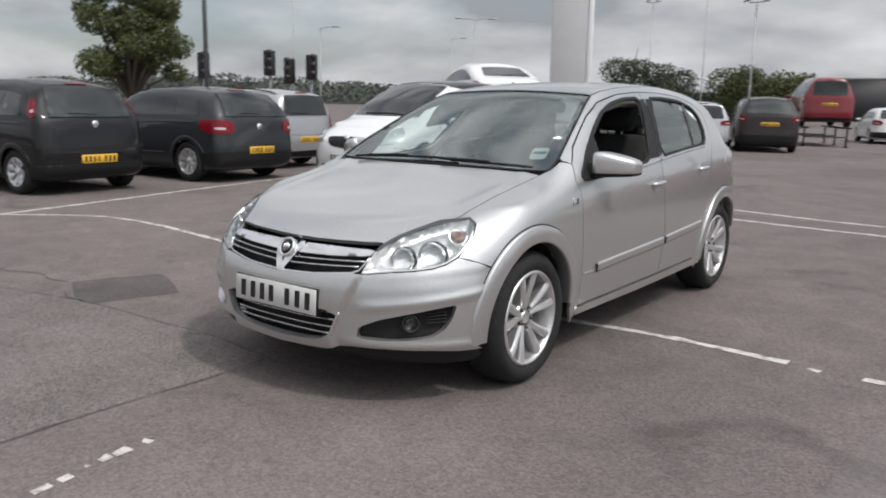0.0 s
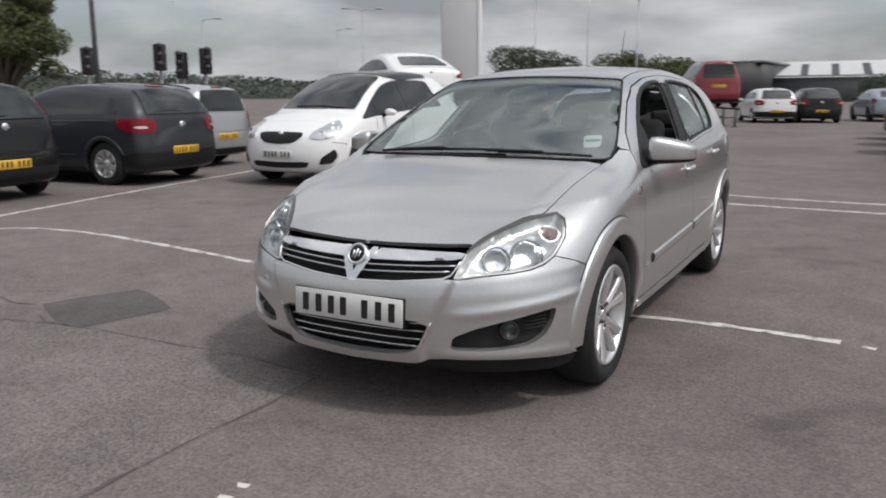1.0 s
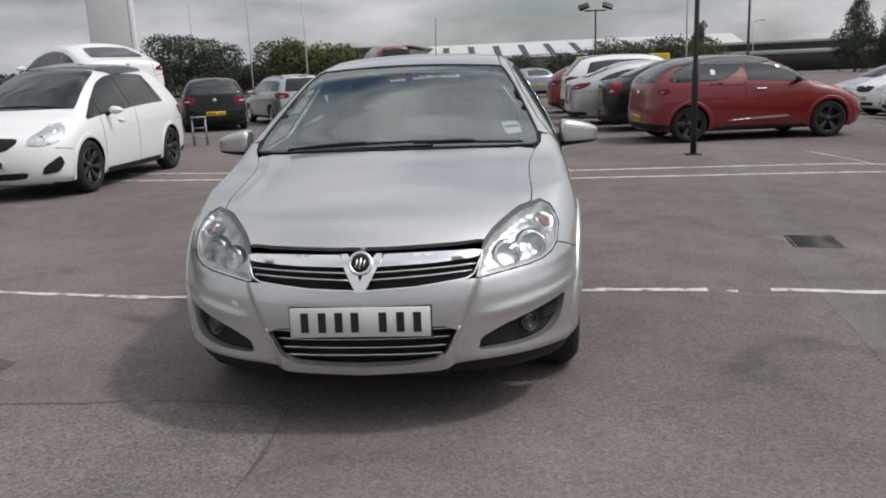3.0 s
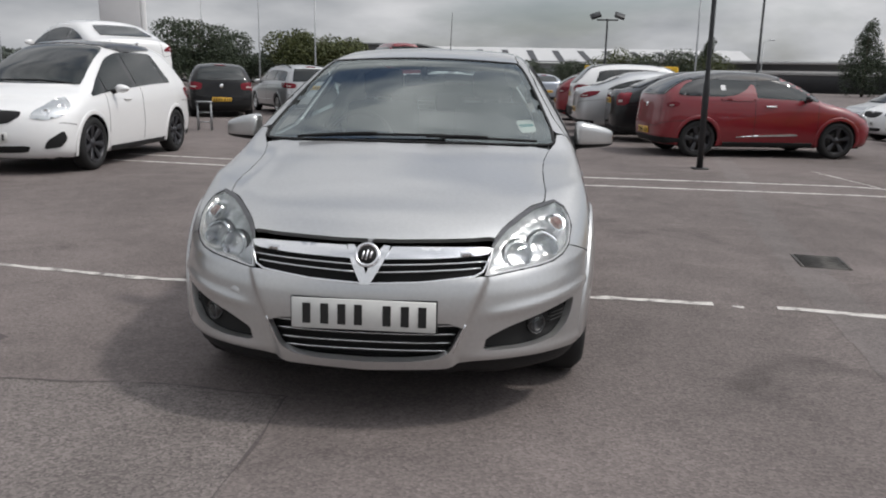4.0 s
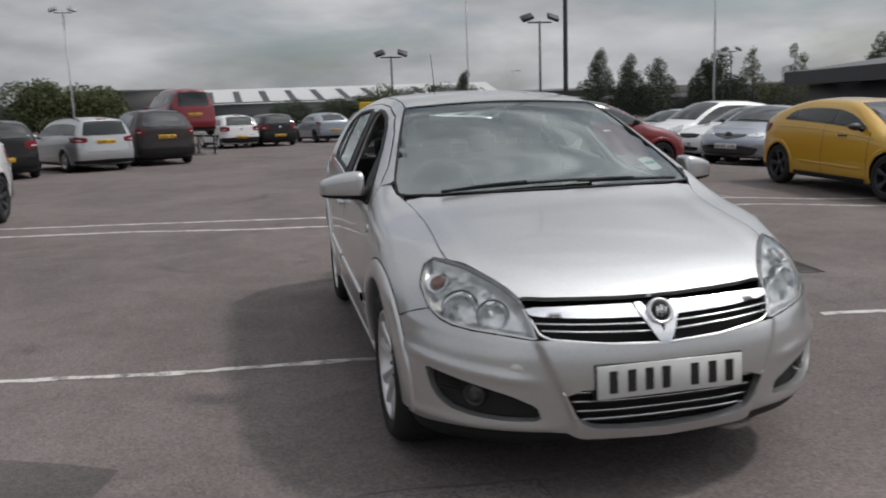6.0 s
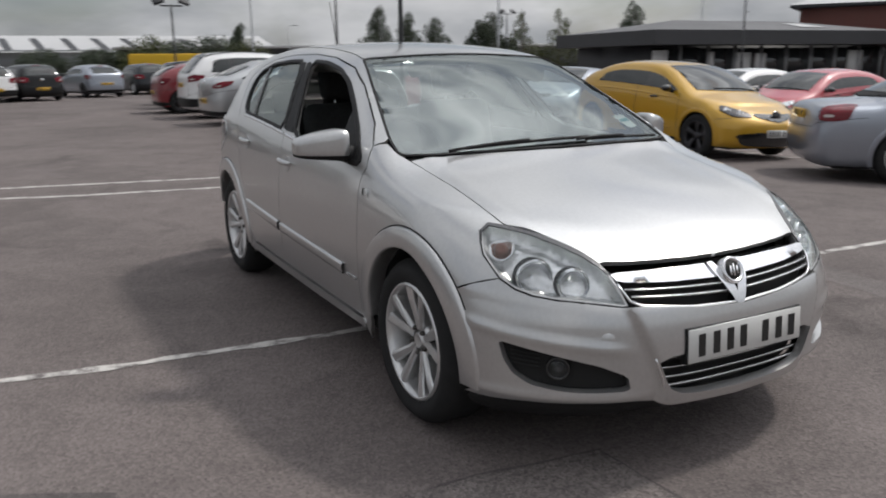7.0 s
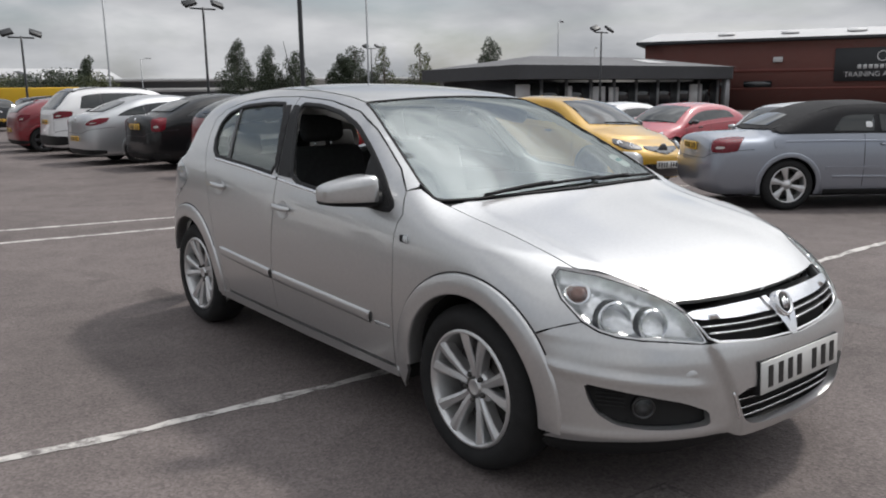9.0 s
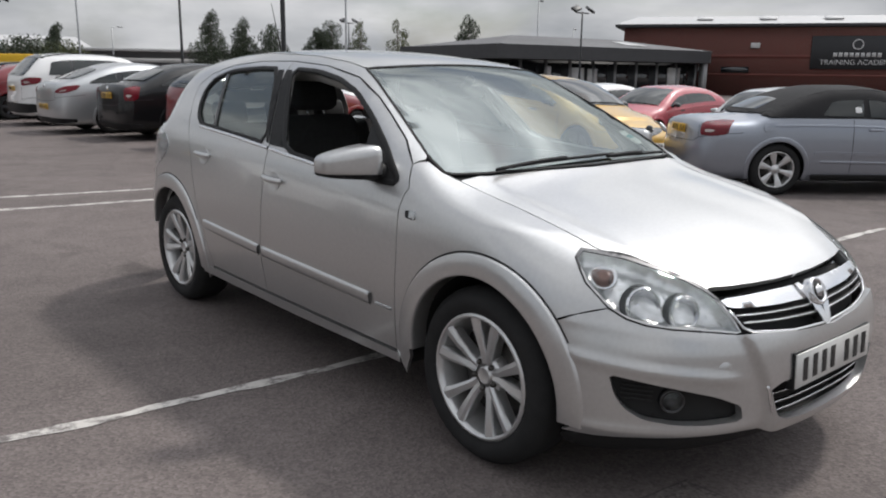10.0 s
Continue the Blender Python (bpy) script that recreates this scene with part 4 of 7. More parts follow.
ESTATE = hatch(2.61, 0.88, 0.95, 1.74, 1.50, (0.70, 0.97), 0.22, 1.1, 3.42, (0.92, 0.98), tail_z=0.98, posts=[1.25, 2.3], gap=0.12, rails=(1.2, 3.2, 0.55),
               tail_light=[(36, 0.66), (35, 1.0), (43, 1.05), (50, 1.0), (48, 0.66)], plate=0.55, rear_window=(1.0, 1.38, 0.6, 0.52))
MPV = hatch(2.644, 0.85, 0.80, 1.80, 1.66, (0.80, 1.06), -0.05, 1.0, 2.92, (0.95, 1.05), tail_z=1.0, radius=0.34, rim=0.235, spokes=7, wheel=DARK_ALLOY, gap=0.10, rake=0.16, window=(0.10, 2.50), tumble=0.5, creased=False,
            posts=[0.42, 1.3, 2.3], headlight=[(27, 0.68), (29, 0.76), (44, 0.88), (56, 0.93), (55, 0.83), (46, 0.70), (36, 0.66)], mirror=(0.62, 0.98), screen_half=(0.68, 0.54),
            front_parts=[("grille", [(0, 0.60), (14, 0.62), (21, 0.70), (22, 0.76), (0, 0.77)], BLACK_TRIM), ("lower_grille", [(0, 0.27), (25, 0.28), (27, 0.36), (0, 0.35)], BLACK_TRIM)],
            front_pairs=[("fog_lamp_recess", [(34, 0.32), (36, 0.42), (46, 0.54), (48, 0.44), (44, 0.34)], BLACK_TRIM)], badge=(True, 0.74, 0.05), front_plate=0.46)
DS = hatch(2.464, 0.80, 0.68, 1.715, 1.455, (0.74, 0.99), 0.12, 1.0, 2.56, (0.95, 1.0), tail_z=1.0, radius=0.315, rim=0.22, wheel=DARK_ALLOY, creased=False, posts=[1.5], roof=GLOSS_BLACK, gap=0.06, cap=0.10, window=(0.24, 2.72), tumble=0.54, side_parts=[("side_trim", [(0.72, 0.385), (0.74, 0.425), (1.3, 0.40), (1.8, 0.365), (1.8, 0.35), (1.3, 0.37)], CHROME), ("rear_pillar", [(2.30, 1.025), (2.84, 1.045), (2.79, 1.14), (2.70, 1.22), (2.52, 1.29), (2.30, 1.33)], GLOSS_BLACK), ("window_sticker", [(2.02, 1.13), (2.02, 1.215), (2.10, 1.215), (2.10, 1.13)], PAPER), ("pillar_fin", [(1.47, 0.955), (1.50, 1.20), (1.56, 1.24), (1.66, 1.14), (1.84, 1.05), (2.10, 1.015), (2.12, 0.965)], RED)],
           roof_shape=[(-0.60, 0.98), (0.60, 0.98), (0.64, 1.3), (0.66, 1.6), (0.65, 2.2), (0.60, 2.60), (-0.60, 2.60), (-0.65, 2.2), (-0.66, 1.6), (-0.64, 1.3)], back_parts=[("rear_surround", [(0.0, 1.03), (0.63, 1.04), (0.60, 1.16), (0.55, 1.28), (0.48, 1.36), (0.0, 1.38)], GLOSS_BLACK)], handles=[1.15], doors=[0.38, 1.5], tail_light=[(38, 0.84), (38, 0.91), (43, 0.935), (47, 0.91), (46, 0.85)], plate=0.42, mirror_mat=GLOSS_BLACK, badge=(False, 0.86, 0.04), handle=CHROME)
SALOON = hatch(2.58, 0.92, 1.08, 1.77, 1.46, (0.70, 0.98), 0.25, 1.15, 3.0, (0.93, 1.0), tail_z=0.98, posts=[1.3, 2.35], radius=0.32, notch=True, wiper=False, window=(0.37, 2.92), rake=0.05,
               top=[(-0.97, 0.58), (-0.8, 0.70), (-0.5, 0.84), (0.15, 0.95), (0.25, 0.98), (0.65, 1.215), (1.15, 1.40), (1.5, 1.445), (1.9, 1.46), (2.3, 1.43), (2.65, 1.35), (3.0, 1.21), (3.25, 1.105), (3.4, 1.075), (3.58, 1.07), (3.72, 0.99)],
               tail=[(0.18, 3.55), (0.35, 3.65), (0.5, 3.66), (0.7, 3.645), (0.95, 3.62), (1.05, 3.57), (1.09, 3.40), (1.2, 3.02), (1.38, 2.55)],
               tail_light=[(35, 0.76), (34, 0.98), (40, 1.02), (47, 1.0), (46, 0.80), (42, 0.75)], plate=0.84, rear_window=(1.12, 1.33, 0.55, 0.46), bumper_line=0.66, badge=(False, 0.97, 0.035))
FASTBACK = dict(SALOON, top=[(-0.97, 0.58), (-0.8, 0.70), (-0.5, 0.84), (0.15, 0.95), (0.25, 0.98), (0.65, 1.215), (1.15, 1.40), (1.5, 1.45), (1.9, 1.47), (2.3, 1.445), (2.7, 1.36), (3.05, 1.24), (3.35, 1.12), (3.5, 1.085), (3.6, 1.075), (3.72, 0.98)],
                tail_light=[(29, 0.84), (31, 0.90), (42, 0.985), (53, 1.0), (50, 0.91), (41, 0.84)], plate=0.56, bumper_line=0.68, window=(0.37, 3.0))
SUV = hatch(2.64, 0.88, 0.92, 1.85, 1.69, (0.88, 1.12), 0.2, 1.1, 3.05, (1.05, 1.14), tail_z=1.1, radius=0.35, rim=0.22, posts=[1.3, 2.4], gap=0.12, floor=0.24, black_arch=True,
            tail_light=[(32, 0.92), (31, 1.06), (42, 1.12), (54, 1.1), (52, 0.98)], plate=0.86, rear_window=(1.15, 1.56, 0.66, 0.56), rails=(1.2, 3.0, 0.58), spoiler=3.0, spoiler_mat=GLOSS_BLACK,
            rear_parts=[("rear_bumper_skirt", [(0, 0.3), (50, 0.32), (52, 0.52), (0, 0.54)], BLACK_TRIM)])
CLIO = hatch(2.589, 0.82, 0.65, 1.75, 1.445, (0.70, 0.98), 0.1, 1.0, 2.62, (0.95, 1.04), tumble=0.52, tail_z=1.0, radius=0.33, rim=0.225, wheel=DARK_ALLOY, posts=[1.25, 2.2], handle=GLOSS_BLACK,
             headlight=[(26, 0.645), (28, 0.70), (44, 0.765), (56, 0.80), (54, 0.73), (42, 0.645)], mirror_mat=GLOSS_BLACK,
             front_parts=[("grille", [(0, 0.575), (12, 0.61), (24, 0.66), (25, 0.70), (0, 0.69)], GLOSS_BLACK), ("lower_grille", [(0, 0.22), (34, 0.24), (40, 0.40), (20, 0.44), (0, 0.42)], GLOSS_BLACK)], badge=(True, 0.645, 0.10), badge_mat=GLOSS_BLACK, bumper_line=0.58)
CABRIO = hatch(2.654, 0.90, 1.02, 1.777, 1.39, (0.72, 0.97), 0.28, 1.15, 2.9, (0.90, 0.95), tail_z=0.96, radius=0.325, rim=0.225, spokes=6, posts=[1.55], window=(0.42, 2.12), roof=SOFT_TOP, gap=0.11, rake=0.10, glass_lift=0.018,
               top=[(-0.95, 0.6), (-0.78, 0.72), (-0.5, 0.83), (0.2, 0.94), (0.28, 0.97), (0.7, 1.17), (1.15, 1.32), (1.5, 1.36), (1.9, 1.355), (2.2, 1.30), (2.5, 1.20), (2.8, 1.07), (2.95, 1.005), (3.25, 0.985), (3.5, 0.965), (3.72, 0.90)],
               tail=[(0.18, 3.55), (0.35, 3.66), (0.5, 3.674), (0.7, 3.65), (0.90, 3.62), (0.97, 3.5), (1.0, 3.0), (1.07, 2.84), (1.20, 2.54), (1.32, 2.2)],
               roof_shape=[(-0.54, 1.05), (0.54, 1.05), (0.64, 1.6), (0.64, 2.2), (0.64, 2.65), (0.60, 2.84), (-0.60, 2.84), (-0.64, 2.65), (-0.64, 2.2), (-0.64, 1.6)],
               side_parts=[("side_moulding", [(0.5, 0.50), (0.5, 0.545), (1.4, 0.55), (2.2, 0.56), (2.2, 0.52), (1.4, 0.505)], BLUE_SILVER), ("fuel_flap", [(2.72, 0.80), (2.72, 0.90), (2.86, 0.90), (2.86, 0.80)], BLUE_SILVER), ("roof_side", [(0.98, 1.17), (1.2, 1.27), (1.5, 1.315), (1.95, 1.30), (2.3, 1.22), (2.6, 1.10), (2.84, 0.99), (2.75, 0.968), (2.0, 0.968), (1.0, 0.968)], SOFT_TOP), ("window_sticker", [(1.62, 1.03), (1.62, 1.10), (1.70, 1.10), (1.70, 1.03)], PAPER, 0.024)],
               back_parts=[("roof_back", [(0.0, 1.0), (0.60, 1.01), (0.56, 1.14), (0.48, 1.26), (0.0, 1.29)], SOFT_TOP)], rear_parts=[],
               tail_light=[(34, 0.745), (33, 0.90), (41, 0.925), (50, 0.915), (49, 0.76), (42, 0.735)], plate=0.80, wiper=False, bumper_line=0.66, rear_window=(1.05, 1.20, 0.42, 0.36), handles=[1.35], doors=[0.42, 1.72])
VAN = hatch(2.7, 0.85, 0.75, 1.78, 1.80, (0.88, 1.1), 0.1, 0.95, 3.3, (1.05, 1.1), tail_z=1.05, radius=0.33, posts=[1.3, 2.4], gap=0.14, plate=0.8, rear_window=(1.12, 1.62, 0.58, 0.54), rake=0.02,
            tail_light=[(42, 0.8), (41, 1.2), (46, 1.24), (52, 1.2), (50, 0.8)])

parked_car("hatchback", "small rounded black hatchback parked with its rear to the aisle", pose(-10.55, 2.42, 0, 0, 0, -86), BLACK, C1)
parked_car("hatchback", "dark grey hatchback with round red tail lights in a bay", pose(-10.68, 5.09, 0, 0, 0, -86), GREY, GOLF)
parked_car("estate_car", "light silver estate car parked beside a grey hatchback", pose(-12.3, 7.45, 0, 0, 0, -86), LIGHT_SILVER, ESTATE)
parked_car("compact_mpv", "white compact people carrier with dark glass roof and wheels", pose(-5.72, 6.30, 0, 0, 0, 0.8), WHITE, dict(MPV, roof=GLOSS_BLACK, roof_shape=[(-0.52, 1.05), (0.52, 1.05), (0.60, 1.5), (0.58, 2.55), (-0.58, 2.55), (-0.60, 1.5)]))
parked_car("hatchback", "red three-door hatchback with black roof and dark wheels", parked(5.94, 11.68, 99), RED, DS)
parked_car("saloon_car", "black saloon with red tail lights parked in a row", parked(6.15, 14.2, 92), BLACK, SALOON)
parked_car("saloon_car", "light silver saloon with slanted red tail lights", parked(5.6, 16.5, 93), LIGHT_SILVER, FASTBACK)
parked_car("sport_utility", "white sport utility car parked in a row", parked(5.55, 19.3, 91), WHITE, SUV)
parked_car("hatchback", "red small car at the end of the row", parked(5.0, 22.2, 90), RED, CLIO)
parked_car("hatchback", "bright yellow sporty hatchback with black grille", parked(7.95, 6.3, -2), YELLOW, dict(CLIO, lamp_mat=DARK_ALLOY))
parked_car("convertible", "pale blue-silver convertible with closed black canvas roof", pose(9.7, 2.05, -0.13, 0, 0, 52), BLUE_SILVER, CABRIO, front_plate=False)
parked_car("hatchback", "black hatchback parked with its rear to the aisle", pose(-8.84, 21.3, 0, 0, 0, 203), BLACK, GOLF)
parked_car("estate_car", "light silver estate car seen from behind", pose(-7.4, 23.4, 0, 0, 0, 212), LIGHT_SILVER, dict(ESTATE, tail_light=[(26, 0.80), (25, 0.93), (40, 0.97), (54, 0.95), (50, 0.82)], plate=0.82))
parked_car("sport_utility", "dark brown sport utility car seen from behind", pose(-5.5, 25.4, 0, 0, 0, 203), DARK_BROWN, SUV)
parked_car("people_carrier", "red people carrier standing on a display ramp", pose(-5.1, 31.4, 0.72, 0, 0, 203), RED, VAN)
parked_car("hatchback", "white hatchback parked behind the display ramp", pose(-3.4, 36.6, 0, 0, 0, 200), WHITE, GOLF)
parked_car("hatchback", "black hatchback in the far row", pose(-1.5, 37.4, 0, 0, 0, 196), BLACK, GOLF)
parked_car("hatchback", "blue-silver hatchback in the far row", pose(1.2, 39.6, 0, 0, 0, 196), BLUE_SILVER, CLIO)
parked_car("hatchback", "grey hatchback in the far row", pose(3.9, 41.8, 0, 0, 0, 190), GREY, GOLF)
parked_car("saloon_car", "white saloon standing on a display ramp", pose(-9.9, 14.5, 0.80, 0, 0, 232), WHITE, FASTBACK)
parked_car("hatchback", "silver hatchback facing the aisle", parked(9.5, 13.5, -62), BLUE_SILVER, CLIO)
parked_car("hatchback", "white hatchback facing the aisle", parked(10.2, 16.0, -82), WHITE, GOLF)
parked_car("hatchback", "white city car facing the aisle", parked(10.6, 18.7, -82), WHITE, MPV)
parked_car("hatchback", "light silver hatchback facing the aisle", parked(10.9, 21.4, -82), LIGHT_SILVER, CLIO)
parked_car("hatchback", "faded red hatchback beside a silver one", parked(13.7, 10.3, -90), PINK_RED, CLIO)
parked_car("hatchback", "white hatchback behind a yellow one", parked(13.9, 12.8, -90), WHITE, CLIO)
parked_car("hatchback", "light silver hatchback behind a convertible", parked(13.3, 7.2, -90), LIGHT_SILVER, GOLF)
parked_car("estate_car", "grey estate car in the row", parked(6.0, 24.9, 90), GREY, ESTATE)
parked_car("hatchback", "silver hatchback near the end of the row", parked(6.0, 27.6, 90), LIGHT_SILVER, CLIO)


def display_ramp(m, high):
    """A steel stand that lifts a whole car."""
    r = thing("display_ramp", "dark steel display ramp under a raised car", "ramp", "display ramps", m)
    for x in (-0.72, 0.72):
        part("ramp_rail", box(x - 0.14, x + 0.14, -0.6, 3.3, high - 0.06, high - 0.003, 0.01, 1), POST_BLACK, r)
        for y in (-0.5, 1.35, 3.2):
            part("ramp_leg", tube([(x, y, 0.0), (x, y, high - 0.05)], 0.035, 8), POST_BLACK, r)
            part("leg_foot", box(x - 0.09, x + 0.09, y - 0.09, y + 0.09, 0.0, 0.02), POST_BLACK, r)
    for y in (-0.5, 1.35, 3.2):
        part("ramp_cross_bar", tube([(-0.72, y, high * 0.5), (0.72, y, high * 0.5)], 0.025, 6), POST_BLACK, r)


display_ramp(pose(-5.1, 31.4, 0, 0, 0, 203), 0.72)
display_ramp(pose(-9.9, 14.5, 0, 0, 0, 232), 0.80)
def step_stand(x, y, turn):
    """A low two-rail metal stand with rungs."""
    t = thing("step_stand", "small grey metal step stand on the asphalt", "step stand", "", pose(x, y, 0, 0, 0, turn))
    for a in (-0.14, 0.14):
        part("stand_rail", tube([(a, 0.0, 0.0), (a, 0.03, 0.6)], 0.018, 8), POST_GREY, t)
        part("stand_prop", tube([(a, 0.26, 0.0), (a, 0.05, 0.58)], 0.014, 8), POST_GREY, t)
    for z in (0.18, 0.38):
        part("stand_rung", tube([(-0.14, 0.01 + 0.04 * z, z), (0.14, 0.01 + 0.04 * z, z)], 0.014, 6), POST_GREY, t)
    part("stand_top", box(-0.17, 0.17, -0.03, 0.13, 0.595, 0.625, 0.008, 1), POST_GREY, t)


step_stand(-6.2, 13.5, 15)
# ---- lamp posts, signals, sign tower ----
def lamp_post(x, y, high, heads, thick=0.06, material=POST_BLACK, label="black lamp post with twin floodlights", turn=0.0):
    post = thing("lamp_post", label, "lamp post", "lamp posts", pose(x, y, 0, 0, 0, turn))
    part("base_plate", box(-0.11, 0.11, -0.11, 0.11, 0.0, 0.02, 0.006, 1), material, post)
    part("base_column", lathe([(0.0, 0.0), (thick * 1.3, 0.0), (thick * 1.3, 1.15), (thick * 1.26, 1.2), (thick * 1.02, 1.28)], 16, "z"), material, post)
    part("pole", lathe([(thick, 1.2), (thick * 0.72, high), (0.0, high)], 16, "z"), material, post)
    if heads == "flood":
        part("cross_arm", tube([(-0.45, 0, high - 0.05), (0.45, 0, high - 0.05)], 0.03, 8), material, post)
        for s in (-1, 1):
            q = moved(box(-0.22, 0.22, -0.16, 0.16, -0.06, 0.06, 0.025, 2), pose(s * 0.5, -0.05, high + 0.12, 35, s * 18, 0))
            part("floodlight", q, material, post)
    if heads == "street":
        part("arm", tube([(0, 0, high - 0.03), (0.5, 0, high + 0.12), (1.1, 0, high + 0.16)], 0.03, 8), material, post)
        part("lantern", box(0.95, 1.65, -0.12, 0.12, high + 0.11, high + 0.22, 0.04, 2), material, post)
    if heads == "twin":
        for s in (-1, 1):
            part("arm", tube([(0, 0, high - 0.03), (s * 0.5, 0, high + 0.1), (s * 1.3, 0, high + 0.14)], 0.03, 8), material, post)
            part("lantern", box(s * 1.5 - 0.35, s * 1.5 + 0.35, -0.12, 0.12, high + 0.09, high + 0.2, 0.04, 2), material, post)


lamp_post(3.28, 8.58, 8.0, "flood", 0.036, POST_BLACK, "tall black lamp post beside a red hatchback")
for x, y, h in ((4.3, 32.1, 3.75), (8.8, 25.5, 4.45), (27.7, 23.8, 4.2), (30.5, 47.8, 4.75)):
    lamp_post(x, y, h, "flood", 0.05)
lamp_post(-17.5, 11.9, 8.0, "flood", 0.07, POST_BLACK, "tall black lamp post behind parked hatchbacks")
for x, y, h, k in ((-11.5, 44.9, 7.3, "flood"), (-20.7, 63.0, 13.0, "street"), (-28.6, 70.8, 11.0, "flood"), (10.0, 41.0, 9.0, "street"), (19.3, 31.2, 9.0, "street"), (-41.5, 37.4, 11.0, "street")):
    lamp_post(x, y, h, k, 0.05, POST_GREY, "tall thin galvanised lamp post")
for x, y, h, k in ((-40.2, 58.3, 8.7, "twin"), (-47.3, 45.8, 7.2, "street"), (-50.9, 69.1, 8.1, "street"), (37.2, 35.6, 5.9, "street"), (57.7, 50.3, 5.4, "street"), (25.6, 83.2, 5.3, "street")):
    lamp_post(x, y, h, k, 0.06, POST_GREY, "galvanised street lamp along the far road", 35)

SIGNAL_RED = plain("signal_lens", (0.03, 0.012, 0.012), 0.2, coat=0.5)


def traffic_light(x, y, z, turn):
    t = thing("traffic_light", "black traffic signal on a grey pole", "traffic light", "traffic lights", pose(x, y, 0, 0, 0, turn))
    part("pole", tube([(0, 0.1, 0), (0, 0.1, z + 0.5)], 0.06, 8), POST_GREY, t)
    part("backing_board", box(-0.22, 0.22, 0.0, 0.02, z - 0.45, z + 0.5, 0.05, 2), POST_BLACK, t)
    part("signal_head", box(-0.16, 0.16, -0.14, -0.002, z - 0.45, z + 0.5, 0.03, 2), POST_BLACK, t)
    for k in range(3):
        part("signal_lens", moved(lathe([(0.0, 0.02), (0.08, 0.012), (0.1, 0.0)], 14), pose(0, -0.14, z - 0.3 + 0.32 * k, 0, 0, -90)), SIGNAL_RED, t)
        part("hood", tube([(0, -0.14, z - 0.2 + 0.32 * k), (0, -0.3, z - 0.21 + 0.32 * k)], [0.11, 0.1], 10), POST_BLACK, t)


for x, y, z, r in ((-21.5, 17.8, 2.62, 45), (-21.0, 18.35, 2.34, 20), (-20.4, 18.95, 2.5, 60), (-23.0, 15.9, 2.46, 50)):
    traffic_light(x, y, z, r)

TOWER = plain("white_sign_tower", (0.55, 0.55, 0.56), 0.35, vary=0.04, scale=1.2)
tower = thing("sign_tower", "tall pale grey sign tower of a car dealer", "sign", "", pose(-25.7, 49.8, 0, 0, 0, 25))
part("tower_face", box(-1.5, 1.05, -0.3, 0.3, 0, 13, 0.08, 2), TOWER, tower)
part("tower_edge", box(1.06, 1.42, -0.34, 0.34, 0, 13, 0.1, 2), plain("white_tower_edge", (0.8, 0.8, 0.8), 0.3), tower)
part("tower_base", box(-1.7, 1.6, -0.6, 0.6, 0, 0.3, 0.03, 1), POST_GREY, tower)

# ---- buildings ----
BRICK = bpy.data.materials.new("red_brick_wall")
BRICK.use_nodes = True
bn, bl = BRICK.node_tree.nodes, BRICK.node_tree.links
bt, bc = bn.new("ShaderNodeTexBrick"), bn.new("ShaderNodeTexCoord")
bmap = bn.new("ShaderNodeMapping")
bmap.inputs["Rotation"].default_value = (0, radians(90), radians(90))
bt.inputs["Scale"].default_value, bt.inputs["Mortar Size"].default_value = 4.4, 0.012
bt.inputs["Color1"].default_value, bt.inputs["Color2"].default_value, bt.inputs["Mortar"].default_value = (0.155, 0.050, 0.040, 1), (0.120, 0.041, 0.034, 1), (0.16, 0.12, 0.10, 1)
bl.new(bc.outputs["Object"], bmap.inputs["Vector"])
bl.new(bmap.outputs["Vector"], bt.inputs["Vector"])
bl.new(bt.outputs["Color"], bn["Principled BSDF"].inputs["Base Color"])
bn["Principled BSDF"].inputs["Roughness"].default_value = 0.9
FASCIA = plain("dark_grey_cladding", (0.045, 0.046, 0.05), 0.55, vary=0.12, scale=3)
GREY_ROOF = plain("grey_sheet_roof", (0.19, 0.20, 0.205), 0.55, 0.3, vary=0.1, scale=2)
PALE_ROOF = plain("pale_sheet_roof", (0.52, 0.52, 0.52), 0.5, vary=0.05, scale=1)
DARK_GLASS = plain("dark_shop_glass", (0.02, 0.023, 0.026), 0.05, coat=1.0)
BAND = plain("dull_red_band", (0.16, 0.05, 0.04), 0.8, vary=0.1, scale=4)
SIGN_DARK = plain("charcoal_sign_board", (0.022, 0.023, 0.026), 0.5, vary=0.1, scale=2)
SIGN_INK = plain("pale_sign_letters", (0.6, 0.6, 0.6), 0.5)

hall = thing("brick_hall", "low red brick hall with dark eaves and a sign board", "building", "", pose(59.5, 11.34, 0, 0, 0, 31.5))
part("brick_wall", box(0, 12, -14, 27.4, 0, 4.55), BRICK, hall, "red brick wall")
part("eave_board", box(-0.5, 12.6, -14.5, 28.0, 4.58, 4.78, 0.05, 1), FASCIA, hall)
part("roof", ([(-0.5, -14.5, 4.79), (-0.5, 28.0, 4.79), (6, 27.0, 5.7), (6, -14.5, 5.7), (12.5, -14.5, 4.79), (12.5, 28.0, 4.79)], [(0, 3, 2, 1), (3, 4, 5, 2), (1, 2, 5), (0, 4, 3)], False), PALE_ROOF, hall)
part("wall_band", box(-0.03, 0.0, -14, 27.4, 2.55, 2.75), BAND, hall)
part("wall_band", box(-0.03, 0.0, -14, 27.4, 1.35, 1.5), BAND, hall)
for k in range(6):
    y = 1.0 + 4.2 * k
    part("roof_light", moved(box(-0.8, 0.8, -0.55, 0.55, 0, 0.1, 0.02, 1), pose(2.6, y, 5.28, 0, -8, 0)), PALE_ROOF, hall)
